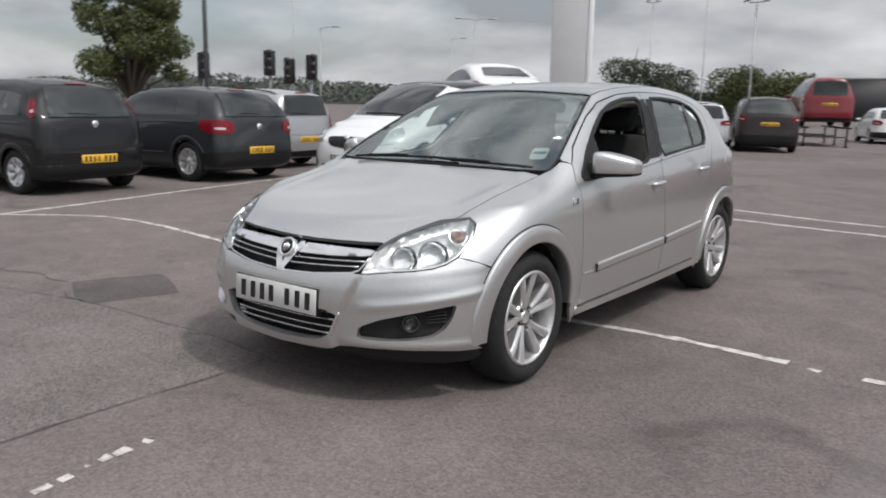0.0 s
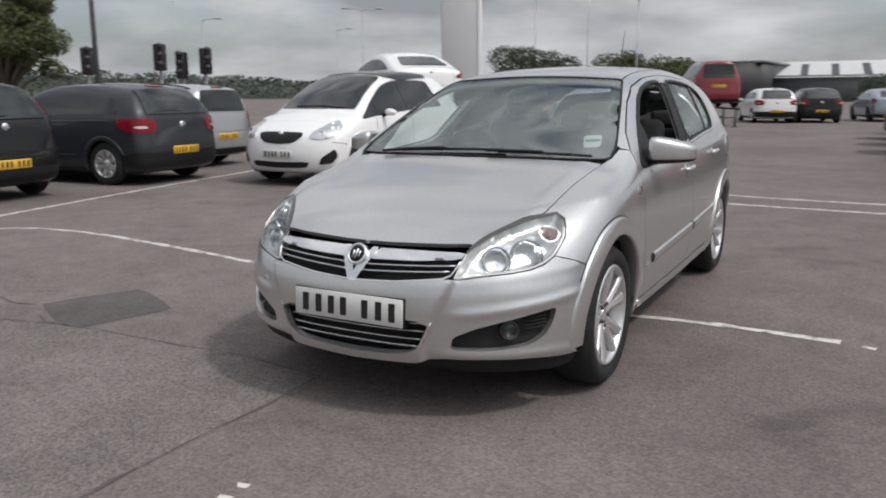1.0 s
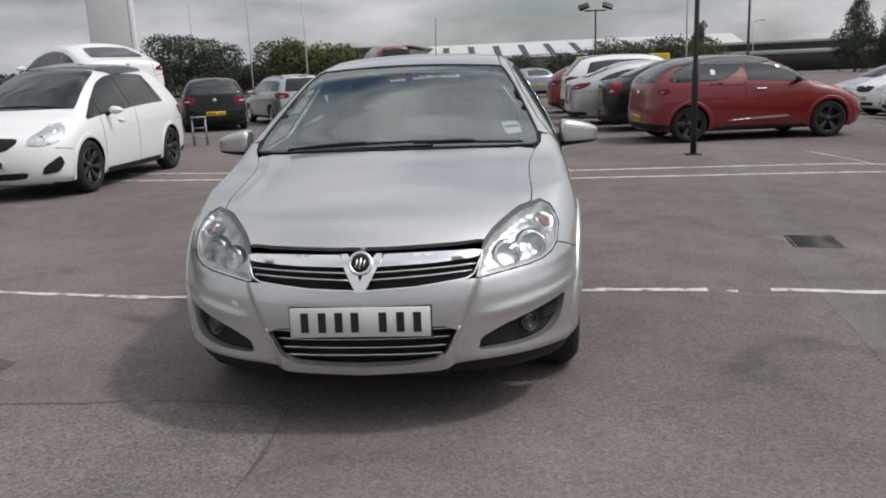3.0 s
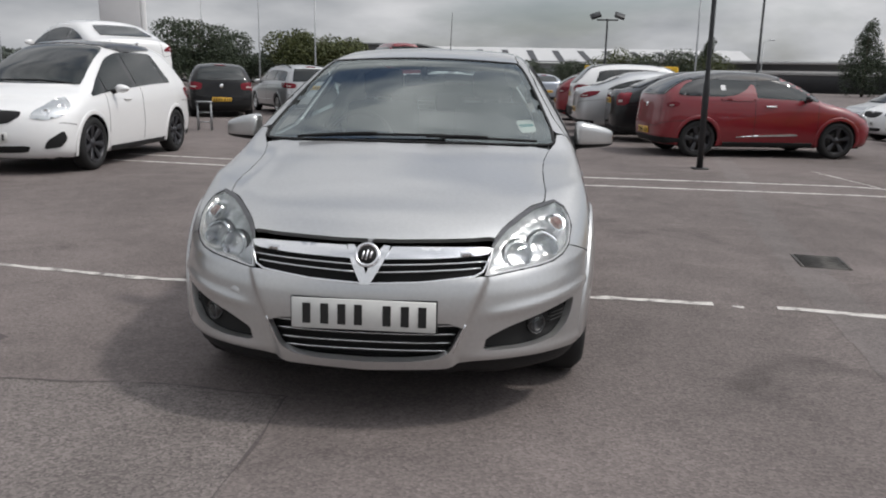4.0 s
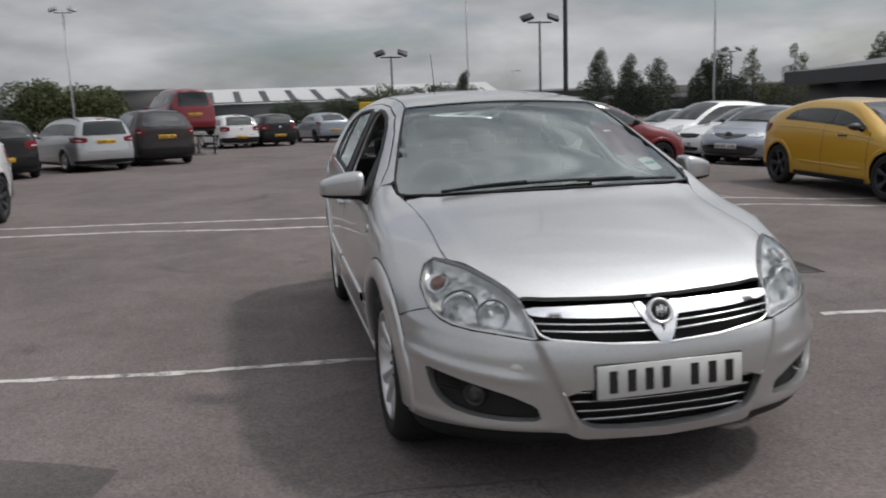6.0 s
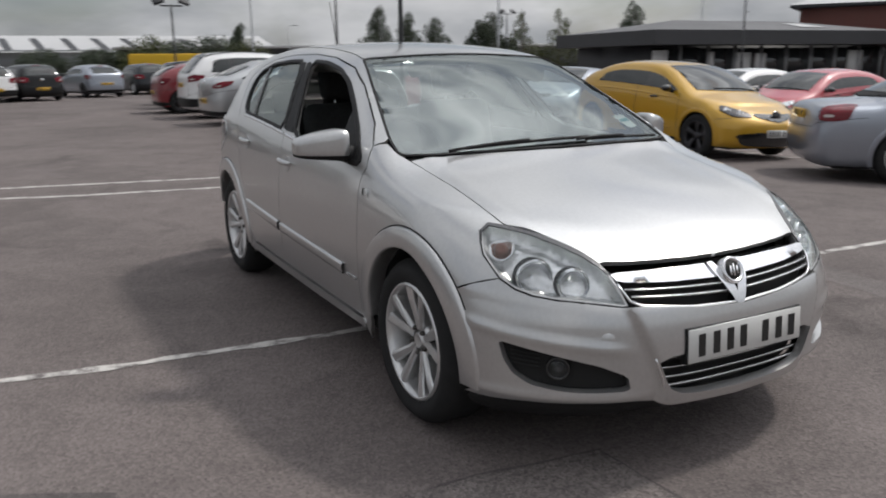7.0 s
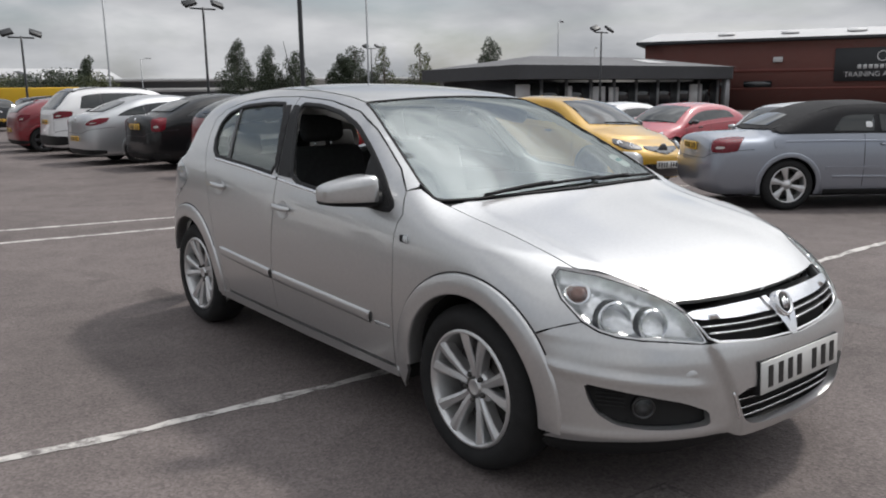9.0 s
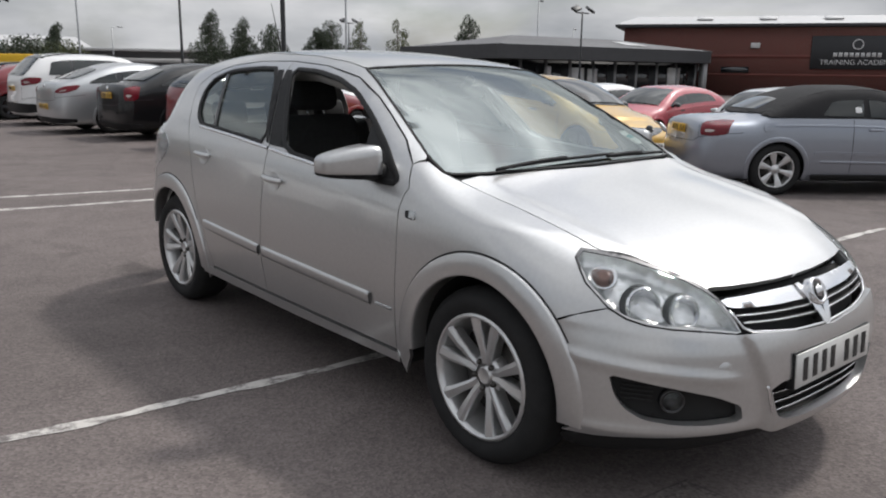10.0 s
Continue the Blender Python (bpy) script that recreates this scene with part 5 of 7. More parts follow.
for y in (4.0, 8.0, 19.8, 22.8):
    w = part("window", box(-0.06, 0.0, y - 0.9, y + 0.9, 1.55, 1.95), DARK_GLASS, hall)
part("alarm_box", box(-0.14, 0, 18.3, 18.9, 3.2, 3.55, 0.02, 1), SIGN_INK, hall)
part("sign_board", box(-0.14, -0.01, 6.5, 15.1, 1.85, 4.0, 0.02, 1), SIGN_DARK, hall, "charcoal sign board with pale lettering")


def lettering(text, size, m, parent, material):
    cu = bpy.data.curves.new("letters", "FONT")
    cu.body, cu.size, cu.align_x, cu.extrude = text, size, "CENTER", 0.01
    tmp = bpy.data.objects.new("letters", cu)
    scene.collection.objects.link(tmp)
    me = bpy.data.meshes.new_from_object(tmp.evaluated_get(bpy.context.evaluated_depsgraph_get()))
    bpy.data.objects.remove(tmp)
    me.materials.append(material)
    o = part("sign_lettering", me, None, parent)
    o.matrix_basis = m
    return o


lettering("TRAINING ACADEMY", 0.46, pose(-0.155, 12.3, 2.15, 90, 0, -90), hall, SIGN_INK)
for k in range(9):
    part("sign_mark", box(-0.16, -0.141, 12.3 + (k - 4) * 0.33 - 0.12, 12.3 + (k - 4) * 0.33 + 0.12, 2.65, 2.92), SIGN_INK, hall, "pale brand name left as bars")
part("sign_ring", moved(lathe([(0.27, 0.0), (0.27, 0.02), (0.34, 0.02), (0.34, 0.0)], 28), pose(-0.145, 12.3, 3.45, 0, 0, 180)), SIGN_INK, hall)

shop = thing("showroom", "low dark showroom with a deep canopy and glass front", "building", "", pose(27.8, 29.6, 0, 0, 0, -6))
part("back_wall", box(1.0, 18.4, 1.6, 9.0, 0, 2.09), FASCIA, shop)
rim_ = [(0.0, 0.0), (17.6, 0.0), (18.7, 0.8), (18.7, 10.0), (0.0, 10.0)]
k = len(rim_)
part("canopy", ([(x, y, z) for z in (2.12, 2.88) for x, y in rim_], [tuple(range(k))[::-1], tuple(range(k, 2 * k))] + [(q, (q + 1) % k, k + (q + 1) % k, k + q) for q in range(k)], False), FASCIA, shop, "deep dark canopy")
part("roof", ([(0.2, 0.2, 2.885), (18.5, 0.4, 2.885), (18.5, 9.8, 2.885), (0.2, 9.8, 2.885), (5.0, 5.0, 3.62), (13.6, 5.0, 3.62)], [(0, 1, 5, 4), (1, 2, 5), (2, 3, 4, 5), (3, 0, 4)], False), SHOP_ROOF, shop)
part("roof_light", ([(11.6, 1.7, 3.14), (13.6, 1.7, 3.14), (13.0, 3.4, 3.41), (11.9, 3.4, 3.41)], [(0, 1, 2, 3)], False), PALE_ROOF, shop)
for q in range(9):
    x = 1.9 + 1.9 * q
    part("window", box(x - 0.85, x + 0.85, 1.52, 1.598, 0.35, 1.95), DARK_GLASS, shop)
    part("stall_riser", box(x - 0.85, x + 0.85, 1.50, 1.598, 0.0, 0.34), FASCIA, shop)
    part("mullion", box(x + 0.86, x + 1.03, 1.46, 1.598, 0.0, 2.1), POST_GREY, shop)
for x, w, z0, z1 in ((1.5, 0.5, 0.95, 1.85), (4.9, 0.25, 0.9, 1.75), (7.3, 0.5, 0.6, 1.7), (8.5, 0.4, 0.7, 1.65), (15.9, 0.6, 0.5, 1.8)):
    part("window_poster", box(x - w, x + w, 1.48, 1.515, z0, z1), PAPER, shop, "pale poster in the window")
part("canopy_post", box(17.4, 17.8, 0.3, 0.7, 0, 2.11, 0.03, 1), POST_GREY, shop)

shed = thing("warehouse", "long pale warehouse with dark roof lights", "building", "", pose(0.7, 118, 0, 0, 0, -4))
part("wall", box(-16, 34, 0, 30, 0, 3.6), GREY_ROOF, shed)
part("roof", ([(-16, -0.6, 3.3), (34, -0.6, 3.3), (34, 14, 5.9), (-16, 14, 5.9), (34, 30, 3.4), (-16, 30, 3.4)], [(0, 1, 2, 3), (3, 2, 4, 5)], False), PALE_ROOF, shed)
for k in range(12):
    x = -14 + 4.0 * k
    part("roof_light", ([(x, 1.0, 3.62), (x + 1.0, 1.0, 3.62), (x - 0.4, 11, 5.42), (x - 1.4, 11, 5.42)], [(0, 1, 2, 3)], False), FASCIA, shed)
annex = thing("dark_annex", "dark flat-roofed annex beside the pale warehouse", "building", "", pose(-23.0, 112, 0, 0, 0, -4))
part("wall", box(-6, 10, 0, 20, 0, 5.2), FASCIA, annex)
part("roof", box(-6.4, 10.2, -0.4, 20.4, 5.2, 5.5), GREY_ROOF, annex)
low = thing("depot", "long low dark depot with pale roof edges", "building", "", pose(34, 100, 0, 0, 0, -18))
part("wall", box(-24, 40, 0, 18, 0, 3.4), FASCIA, low)
part("roof", box(-24.5, 40.5, -0.8, 18.5, 3.4, 3.75), PALE_ROOF, low)
part("wall_band", box(-24.2, 20, -0.12, -0.01, 2.1, 2.6), PALE_ROOF, low)
YELLOW_PANEL = plain("yellow_panel", (0.62, 0.38, 0.01), 0.5, vary=0.05, scale=2)
van = thing("box_trailer", "long yellow box trailer behind the parked cars", "trailer", "", pose(8.6, 52, 0, 0, 0, -12))
part("box_body", box(-3.4, 2.6, -1.0, 1.0, 0.75, 2.1, 0.06, 2), YELLOW_PANEL, van)
part("chassis", box(-3.3, 2.5, -0.5, 0.5, 0.5, 0.749), POST_BLACK, van)
for x in (-1.6, -0.7):
    part("axle", moved(lathe([(0, 0.95), (0.2, 0.95), (0.33, 0.9), (0.35, 0.8), (0.35, -0.8), (0.33, -0.9), (0.2, -0.95), (0, -0.95)], 20), pose(x, 0, 0.35, 0, 0, 90)), RUBBER, van)

# ---- trees and far woods ----
def leaf_mat(name, a, b):
    m = plain(name, a, 0.65)
    n, l = m.node_tree.nodes, m.node_tree.links
    g = n.new("ShaderNodeNewGeometry")
    r = n.new("ShaderNodeValToRGB")
    r.color_ramp.elements[0].color, r.color_ramp.elements[1].color = (*a, 1), (*b, 1)
    l.new(g.outputs["Random Per Island"], r.inputs["Fac"])
    l.new(r.outputs["Color"], n["Principled BSDF"].inputs["Base Color"])
    return m


LEAF = leaf_mat("mixed_green_leaves", (0.040, 0.052, 0.018), (0.10, 0.112, 0.032))
DARK_LEAF = leaf_mat("dark_green_needles", (0.024, 0.036, 0.022), (0.06, 0.08, 0.042))
BARK = plain("grey_brown_bark", (0.10, 0.085, 0.07), 0.9, bump=0.01, scale=20, vary=0.25)


def crown(blobs, count, size, seed):
    """Many small leaves in uneven clumps; blobs: (x, y, z, rx, ry, rz)."""
    rng = np.random.default_rng(seed)
    vs, fs = [], []
    w = np.array([b[3] * b[4] * b[5] for b in blobs]) ** 0.7
    for i in rng.choice(len(blobs), count, p=w / w.sum()):
        x, y, z, rx, ry, rz = blobs[i]
        d = rng.normal(size=3)
        d *= rng.uniform(0.55, 1.08) / np.linalg.norm(d)
        c = np.array([x + d[0] * rx, y + d[1] * ry, z + d[2] * rz])
        u, v = rng.normal(size=3), rng.normal(size=3)
        u /= np.linalg.norm(u)
        v -= (v @ u) * u
        v /= np.linalg.norm(v)
        s = size * rng.uniform(0.6, 1.4)
        k = len(vs)
        vs += [tuple(c - u * s), tuple(c - v * s * 0.55), tuple(c + u * s), tuple(c + v * s * 0.55)]
        fs.append((k, k + 1, k + 2, k + 3))
    return vs, fs, False


def broad_tree(name, label, x, y, high, wide, seed, leaves=LEAF, count=5200, stem=0.25):
    rng = np.random.default_rng(seed)
    t = thing(name, label, "tree", "", pose(x, y, 0))
    h0 = high * stem
    limbs = [tube([(0, 0, 0), (0.05, 0.02, h0), (0.0, 0.05, high * 0.75)], [high * 0.028, high * 0.022, high * 0.006], 10)]
    blobs = []
    for k in range(34):
        a, r = rng.uniform(0, 2 * math.pi), wide * 0.5 * math.sqrt(rng.uniform(0.05, 0.8))
        z = h0 + (high - h0) * rng.uniform(0.18, 0.88) * (1 - 0.35 * r / (wide * 0.5))
        b = wide * rng.uniform(0.11, 0.20)
        blobs.append((r * math.cos(a), r * math.sin(a), z, b, b, b * 0.8))
        limbs.append(tube([(0, 0.02, h0 * 0.8), (r * math.cos(a) * 0.5, r * math.sin(a) * 0.5, (h0 + z) / 2), (r * math.cos(a), r * math.sin(a), z)], [high * 0.012, high * 0.008, high * 0.003], 6))
    part("trunk", join(*limbs), BARK, t)
    part("crown", crown(blobs, int(count * 4), wide * 0.011 + 0.015, seed), leaves, t)
    return t


def spire_tree(x, y, high, wide, seed, count=1800, thin=False, leaves=DARK_LEAF):
    rng = np.random.default_rng(seed)
    t = thing("young_tree", "slim dark young tree at the edge of the car park" if not thin else "thin sparse young tree with bare gaps", "tree", "young trees", pose(x, y, 0))
    part("trunk", tube([(0, 0, 0), (0.03, 0, high * 0.5), (0, 0, high * 0.97)], [high * 0.02, high * 0.013, 0.01], 8), BARK, t)
    blobs = []
    for k in range(16):
        f = (k + 0.5) / 16
        r = wide * 0.5 * (1 - 0.8 * f) * rng.uniform(0.5, 1.0)
        a = rng.uniform(0, 2 * math.pi)
        b = wide * (0.24 if not thin else 0.15) * (1.15 - 0.75 * f) * rng.uniform(0.7, 1.2)
        blobs.append((r * math.cos(a) * 0.8, r * math.sin(a) * 0.8, high * (0.16 + 0.8 * f), b, b, b * 1.3))
    part("crown", crown(blobs, int(count * 4), 0.08, seed), leaves, t)


broad_tree("broadleaf_tree", "full green broadleaf tree behind parked cars", -30.6, 17.6, 7.7, 4.5, 11, count=9000, stem=0.18)
broad_tree("broadleaf_bush", "dark rounded bush behind the far cars", -27.2, 66.5, 7.4, 7.6, 12, DARK_LEAF, 5200, 0.05)
broad_tree("broadleaf_bush", "wide low bush beside the far cars", -23.6, 67.6, 3.6, 5.0, 18, DARK_LEAF, 3000, 0.02)
broad_tree("broadleaf_bush", "wide rounded green bush at the far edge", -16.9, 69.3, 5.7, 8.8, 13, LEAF, 7500, 0.02)
for k, (az_, el, w, thin) in enumerate(((24.4, 3.55, 4.4, False), (26.4, 3.0, 4.2, False), (28.3, 2.7, 4.6, False), (31.4, 2.5, 4.0, False), (32.4, 3.1, 4.6, False), (34.4, 3.15, 5.0, True), (36.9, 3.25, 5.2, True), (39.6, 1.75, 2.6, True), (41.8, 3.45, 4.4, False), (43.2, 1.75, 4.0, False), (15.1, 2.45, 3.6, False), (44.4, 1.4, 3.6, False))):
    a, d = radians(az_), 88.0
    spire_tree(-2.66 + d * math.sin(a), -2.23 + d * math.cos(a), 1.4 + 1.08 * d * math.tan(radians(el)), w * 1.12, 30 + k, 3000 if not thin else 1100, thin, LEAF if thin else DARK_LEAF)
for k, (az_, d, h, w) in enumerate(((11.2, 80, 4.7, 6.5), (13.6, 82, 4.2, 6.0), (5.2, 84, 3.7, 5.5), (8.4, 82, 4.6, 6.0), (2.0, 86, 3.2, 5.0))):
    a = radians(az_)
    broad_tree("broadleaf_bush", "scrubby bush along the far fence", -1.2 + d * math.sin(a), -3 + d * math.cos(a), h, w, 60 + k, LEAF if k % 2 else DARK_LEAF, 2200, 0.02)


def woods():
    """Far dark woods and hedges all round the horizon."""
    rng = np.random.default_rng(5)
    vs, fs = [], []
    for k in range(100000):
        a = rng.uniform(0, 2 * math.pi)
        d = rng.uniform(240, 330)
        top = (1.55 if math.sin(a) < -0.12 else 1.0) * 4.6 + 3.0 * noise.noise(Vector((math.cos(a) * 6, math.sin(a) * 6, 1.0))) + 1.4 * noise.noise(Vector((math.cos(a) * 25, math.sin(a) * 25, 4.0)))
        z = max(0.3, top * rng.uniform(0.1, 1.0) + (d - 240) * 0.012)
        c = np.array([d * math.sin(a), d * math.cos(a), z])
        u, v = rng.normal(size=3), rng.normal(size=3)
        u /= np.linalg.norm(u)
        v -= (v @ u) * u
        v /= np.linalg.norm(v)
        s = rng.uniform(0.3, 0.75)
        n = len(vs)
        vs += [tuple(c - u * s), tuple(c - v * s * 0.7), tuple(c + u * s), tuple(c + v * s * 0.7)]
        fs.append((n, n + 1, n + 2, n + 3))
    # the haze of distance is mixed into these leaf colours
    me = mesh_of("far_woods", vs, fs, leaf_mat("far_hazy_leaves", (0.040, 0.052, 0.044), (0.075, 0.09, 0.07)), False)
    tagged(new("far_woods", me), "dark woods and hedges along the horizon", "woods", "", "stuff")


woods()


def far_hill():
    """The dim wooded rise behind the hedges, all round."""
    n, vs, fs = 720, [], []
    for k in range(n):
        a = 2 * math.pi * k / n
        top = (1.5 if math.sin(a) < -0.12 else 0.95) * 4.4 + 2.6 * noise.noise(Vector((math.cos(a) * 6, math.sin(a) * 6, 1.0))) + 0.9 * noise.noise(Vector((math.cos(a) * 40, math.sin(a) * 40, 4.0)))
        for d, z in ((300, -1.0), (318, top * 0.9 + 0.6), (345, top * 1.0 + 1.0), (380, -1.0)):
            vs.append((d * math.sin(a), d * math.cos(a), z))
    for k in range(n):
        j = (k + 1) % n
        for i in range(3):
            fs.append((4 * k + i, 4 * j + i, 4 * j + i + 1, 4 * k + i + 1))
    me = mesh_of("backdrop", vs, fs, plain("distant_woodland", (0.030, 0.038, 0.030), 0.95, vary=0.35, scale=0.6))
    tagged(new("backdrop", me), "dim wooded rise along the horizon", "woods", "", "structure")


far_hill()
# ---- the silver hatchback ----
def hero_car():
    S = HERO
    car = thing("hatchback", "silver five-door hatchback with its front windows wound down", "car")
    AZ = 0.0165

    def nose(q):
        return S.front(np.c_[q[:, 0] / AZ, q[:, 1]])

    def az(pts):
        return np.array(pts, float) * (AZ, 1)

    def sym(half):
        h = np.array(half, float)
        return np.r_[h, (h * (-1, 1))[::-1]]

    flank, to_flank = slant(S, (-0.75, 0.0, -0.66))
    quarter, to_quarter = slant(S, (-0.5, 0.62, -0.6))

    def pair(name, data, material, parent=car, label=""):
        a = part(name, data, material, parent, label)
        b = part(name, mirrored(data), material, parent, label)
        return a, b

    # shared lines of the left side
    lamp_top = [(0.424, -0.781, 0.580), (0.432, -0.750, 0.624), (0.444, -0.700, 0.677), (0.452, -0.665, 0.698), (0.482, -0.605, 0.731), (0.53, -0.525, 0.760), (0.585, -0.440, 0.785), (0.642, -0.390, 0.803), (0.682, -0.352, 0.812)]
    lamp_out = [(0.722, -0.366, 0.794), (0.742, -0.402, 0.764), (0.749, -0.432, 0.722), (0.738, -0.515, 0.660), (0.712, -0.565, 0.632), (0.675, -0.610, 0.614), (0.62, -0.665, 0.605), (0.55, -0.715, 0.598)]
    hood_edge = [(0.648, -0.30, 0.82), (0.646, -0.24, 0.83), (0.643, -0.16, 0.85), (0.642, -0.04, 0.88), (0.648, 0.08, 0.91), (0.664, 0.18, 0.95), (0.682, 0.24, 0.97)]
    screen_edge = [(0.70, 0.30, 0.985), (0.695, 0.40, 1.035), (0.648, 0.585, 1.13), (0.595, 0.79, 1.235), (0.545, 0.97, 1.32), (0.522, 1.055, 1.35)]
    ditch = [(0.508, 1.2, 1.385), (0.498, 1.5, 1.42), (0.496, 2.1, 1.43), (0.50, 2.4, 1.39), (0.50, 2.62, 1.35)]
    door_top = [(0.763, 0.407, 1.008), (0.703, 0.521, 1.088), (0.657, 0.68, 1.173), (0.619, 0.814, 1.24), (0.575, 1.013, 1.318), (0.548, 1.308, 1.368), (0.545, 1.60, 1.388)]
    door_front = [(0.812, 0.36, 0.925), (0.826, 0.378, 0.901), (0.842, 0.392, 0.842), (0.858, 0.386, 0.669), (0.85, 0.40, 0.45), (0.835, 0.418, 0.288)]
    sash = [(1.62, 1.388), (1.55, 1.22), (1.43, 0.998), (1.43, 0.85), (1.45, 0.65), (1.465, 0.50), (1.455, 0.297)]
    rear_door_top = [(1.64, 1.389), (1.92, 1.388), (2.18, 1.368), (2.36, 1.322), (2.44, 1.26)]
    rear_door_back = [(2.42, 1.18), (2.35, 1.06), (2.28, 0.95), (2.24, 0.80), (2.19, 0.66), (2.13, 0.50), (2.05, 0.307)]
    ARCH, FY, RY = 0.39, -0.055, 2.562
    front_arch = arc(FY, 0.325, ARCH, -6, 138, 26)

    # every shared line is laid on the shell first
    def snap(pts, how, flat):
        return [tuple(p) for p in how(flat(pts))]

    lamp_top, lamp_out = snap(lamp_top, quarter, to_quarter), snap(lamp_out, quarter, to_quarter)
    hood_edge, screen_edge, ditch = snap(hood_edge, S.over, to_over), snap(screen_edge, S.over, to_over), snap(ditch, S.over, to_over)
    door_top, door_front = snap(door_top, S.side, to_side), snap(door_front, S.side, to_side)
    # bonnet
    half = [(0.0, -0.722), (0.12, -0.720), (0.25, -0.708), (0.36, -0.69), (0.444, -0.665)] + [p[:2] for p in lamp_top[3:8]] + [p[:2] for p in hood_edge] + [(0.55, 0.216), (0.4, 0.190), (0.2, 0.162), (0.0, 0.150)]
    out = inset(line(sym(half), 0.03), 0.002)

    def hood_relief(q):
        x, y = np.abs(q[:, 0]), q[:, 1]
        ridge = np.clip((x - (0.60 - 0.02 * (0.3 - y))) / 0.05, -1, 1)
        return 0.006 * np.exp(-(ridge * 1.6) ** 2) * np.clip((y + 0.75) / 0.3, 0, 1)

    part("bonnet", panel(S, S.over, out, 0.03, lift=hood_relief, flange=0.02), SILVER, car)
    # wings
    out3 = [lamp_out[0], lamp_top[8], lamp_top[7]] + hood_edge + [tuple(S.over([(0.707, 0.30)])[0]), tuple(S.over([(0.715, 0.37)])[0])] + door_top[:1] + door_front + [(0.846, 0.385, 0.23)]
    wheel_line = S.side(front_arch)
    seam = [tuple(p) for p in nose(az([(57.5, 0.582), (51.1, 0.633)]))] + [lamp_out[3]]
    flat = np.r_[to_flank(out3), to_flank(wheel_line), to_flank(seam + lamp_out[1:3][::-1])]
    pair("front_wing", panel(S, flank, inset(line(flat, 0.03, cut=0), 0.0014), 0.03, flange=0.015), SILVER)
    # flared lips round the wheels
    for cy in (FY, RY):
        rows = []
        th = np.linspace(0, 187, 46) if cy == FY else np.linspace(16, 188, 42)
        for r, proud in ((0.354, -0.06), (0.352, -0.004), (0.3525, 0.004), (0.3545, 0.0125), (0.359, 0.0145), (0.425, 0.0115), (0.4285, 0.0100), (0.4305, 0.001), (0.4315, -0.004)):
            ring = S.side(arc(cy, 0.325, r, th[0], th[-1], len(th)))
            ring = S.side(np.c_[ring[:, 1], ring[:, 2]])
            ring[:, 0] += proud
            rows.append(ring)
        k = len(th)
        vs = [tuple(p) for r in rows for p in r]
        fs = [(a * k + i, (a + 1) * k + i, (a + 1) * k + i + 1, a * k + i + 1) for a in range(len(rows) - 1) for i in range(k - 1)]
        pair("wheel_arch_lip", (vs, fs), SILVER)
        ring = S.side(arc(cy, 0.325, 0.4345, 18 if cy == FY else 40, 150, 40))
        pair("arch_gap", strip(S, ring, 0.006, 0.0012), INK)
        pair("wheel_well", well(cy, 0.325, 0.357, 0.50, 0.79 if cy == FY else 0.76), WELL)
    # front bumper with its three openings
    up = [(0, 0.548), (11, 0.560), (20, 0.577), (23.6, 0.580)] + [tuple(p) for p in to_front(lamp_out[::-1][:4])] + [tuple(to_front([lamp_out[3]])[0]), (51.1, 0.633), (57.5, 0.582)]
    side_arch = S.side(arc(FY, 0.325, ARCH, 141, 188, 12))
    low = [(53.0, 0.252), (47, 0.258), (40, 0.268), (30, 0.274), (22, 0.272), (15, 0.254), (0, 0.240)]
    half = np.r_[np.array(up), to_front(side_arch), np.array(low)] * (AZ, 1)
    mouth = sym(az([(0, 0.275), (9, 0.281), (14.0, 0.293), (16.6, 0.318), (19.1, 0.424), (0, 0.430)]))
    fog = az([(23.0, 0.312), (23.6, 0.362), (28.5, 0.402), (34.2, 0.428), (40.5, 0.451), (45.6, 0.466), (44.6, 0.405), (43, 0.362), (40, 0.330), (35, 0.315), (30, 0.310)])

    def bumper_relief(q):
        x, z = np.abs(q[:, 0]) / AZ, q[:, 1]
        crease = 17.5 + 6.3 * np.clip((z - 0.30) / 0.28, 0, 1) ** 1.3
        t = np.clip((crease + 0.8 - x) / 1.5, 0, 1)
        out = 0.023 * t * t * (3 - 2 * t)
        brow = np.exp(-(((z - (0.472 + 0.0022 * (x - 35))) / 0.018) ** 2)) * np.clip((x - 22) / 5, 0, 1) * np.clip((56 - x) / 6, 0, 1)
        ledge = np.exp(-(((z - 0.562 - 0.0016 * np.clip(x - 20, 0, None)) / 0.014) ** 2))
        lip = np.exp(-(((z - 0.288) / 0.016) ** 2)) * np.clip((x - 18) / 5, 0, 1)
        return out + 0.008 * brow + 0.002 * ledge + 0.008 * lip

    holes = [line(mouth, 0.02), line(fog, 0.02), line(fog * (-1, 1), 0.02)]
    bump = panel(S, nose, inset(line(sym(half), 0.02, cut=0), 0.0014), 0.0115, holes, lift=bumper_relief, flange=0.03)
    bumper = part("front_bumper", bump, SILVER, car)
    chin = sym(az([(0, 0.165), (20, 0.17), (40, 0.172), (52, 0.18), (54, 0.225), (47, 0.265), (40, 0.278), (30, 0.284), (22, 0.281), (12, 0.258), (0, 0.249)]))
    part("chin_spoiler", panel(S, nose, line(chin, 0.03), 0.03, lift=-0.016, flange=0.03), BLACK_TRIM, car, "black lower lip")
    # fog lamps in their recesses
    deep = panel(S, nose, line(inset(fog, -0.012), 0.03), 0.03, lift=-0.035, flange=0.0)
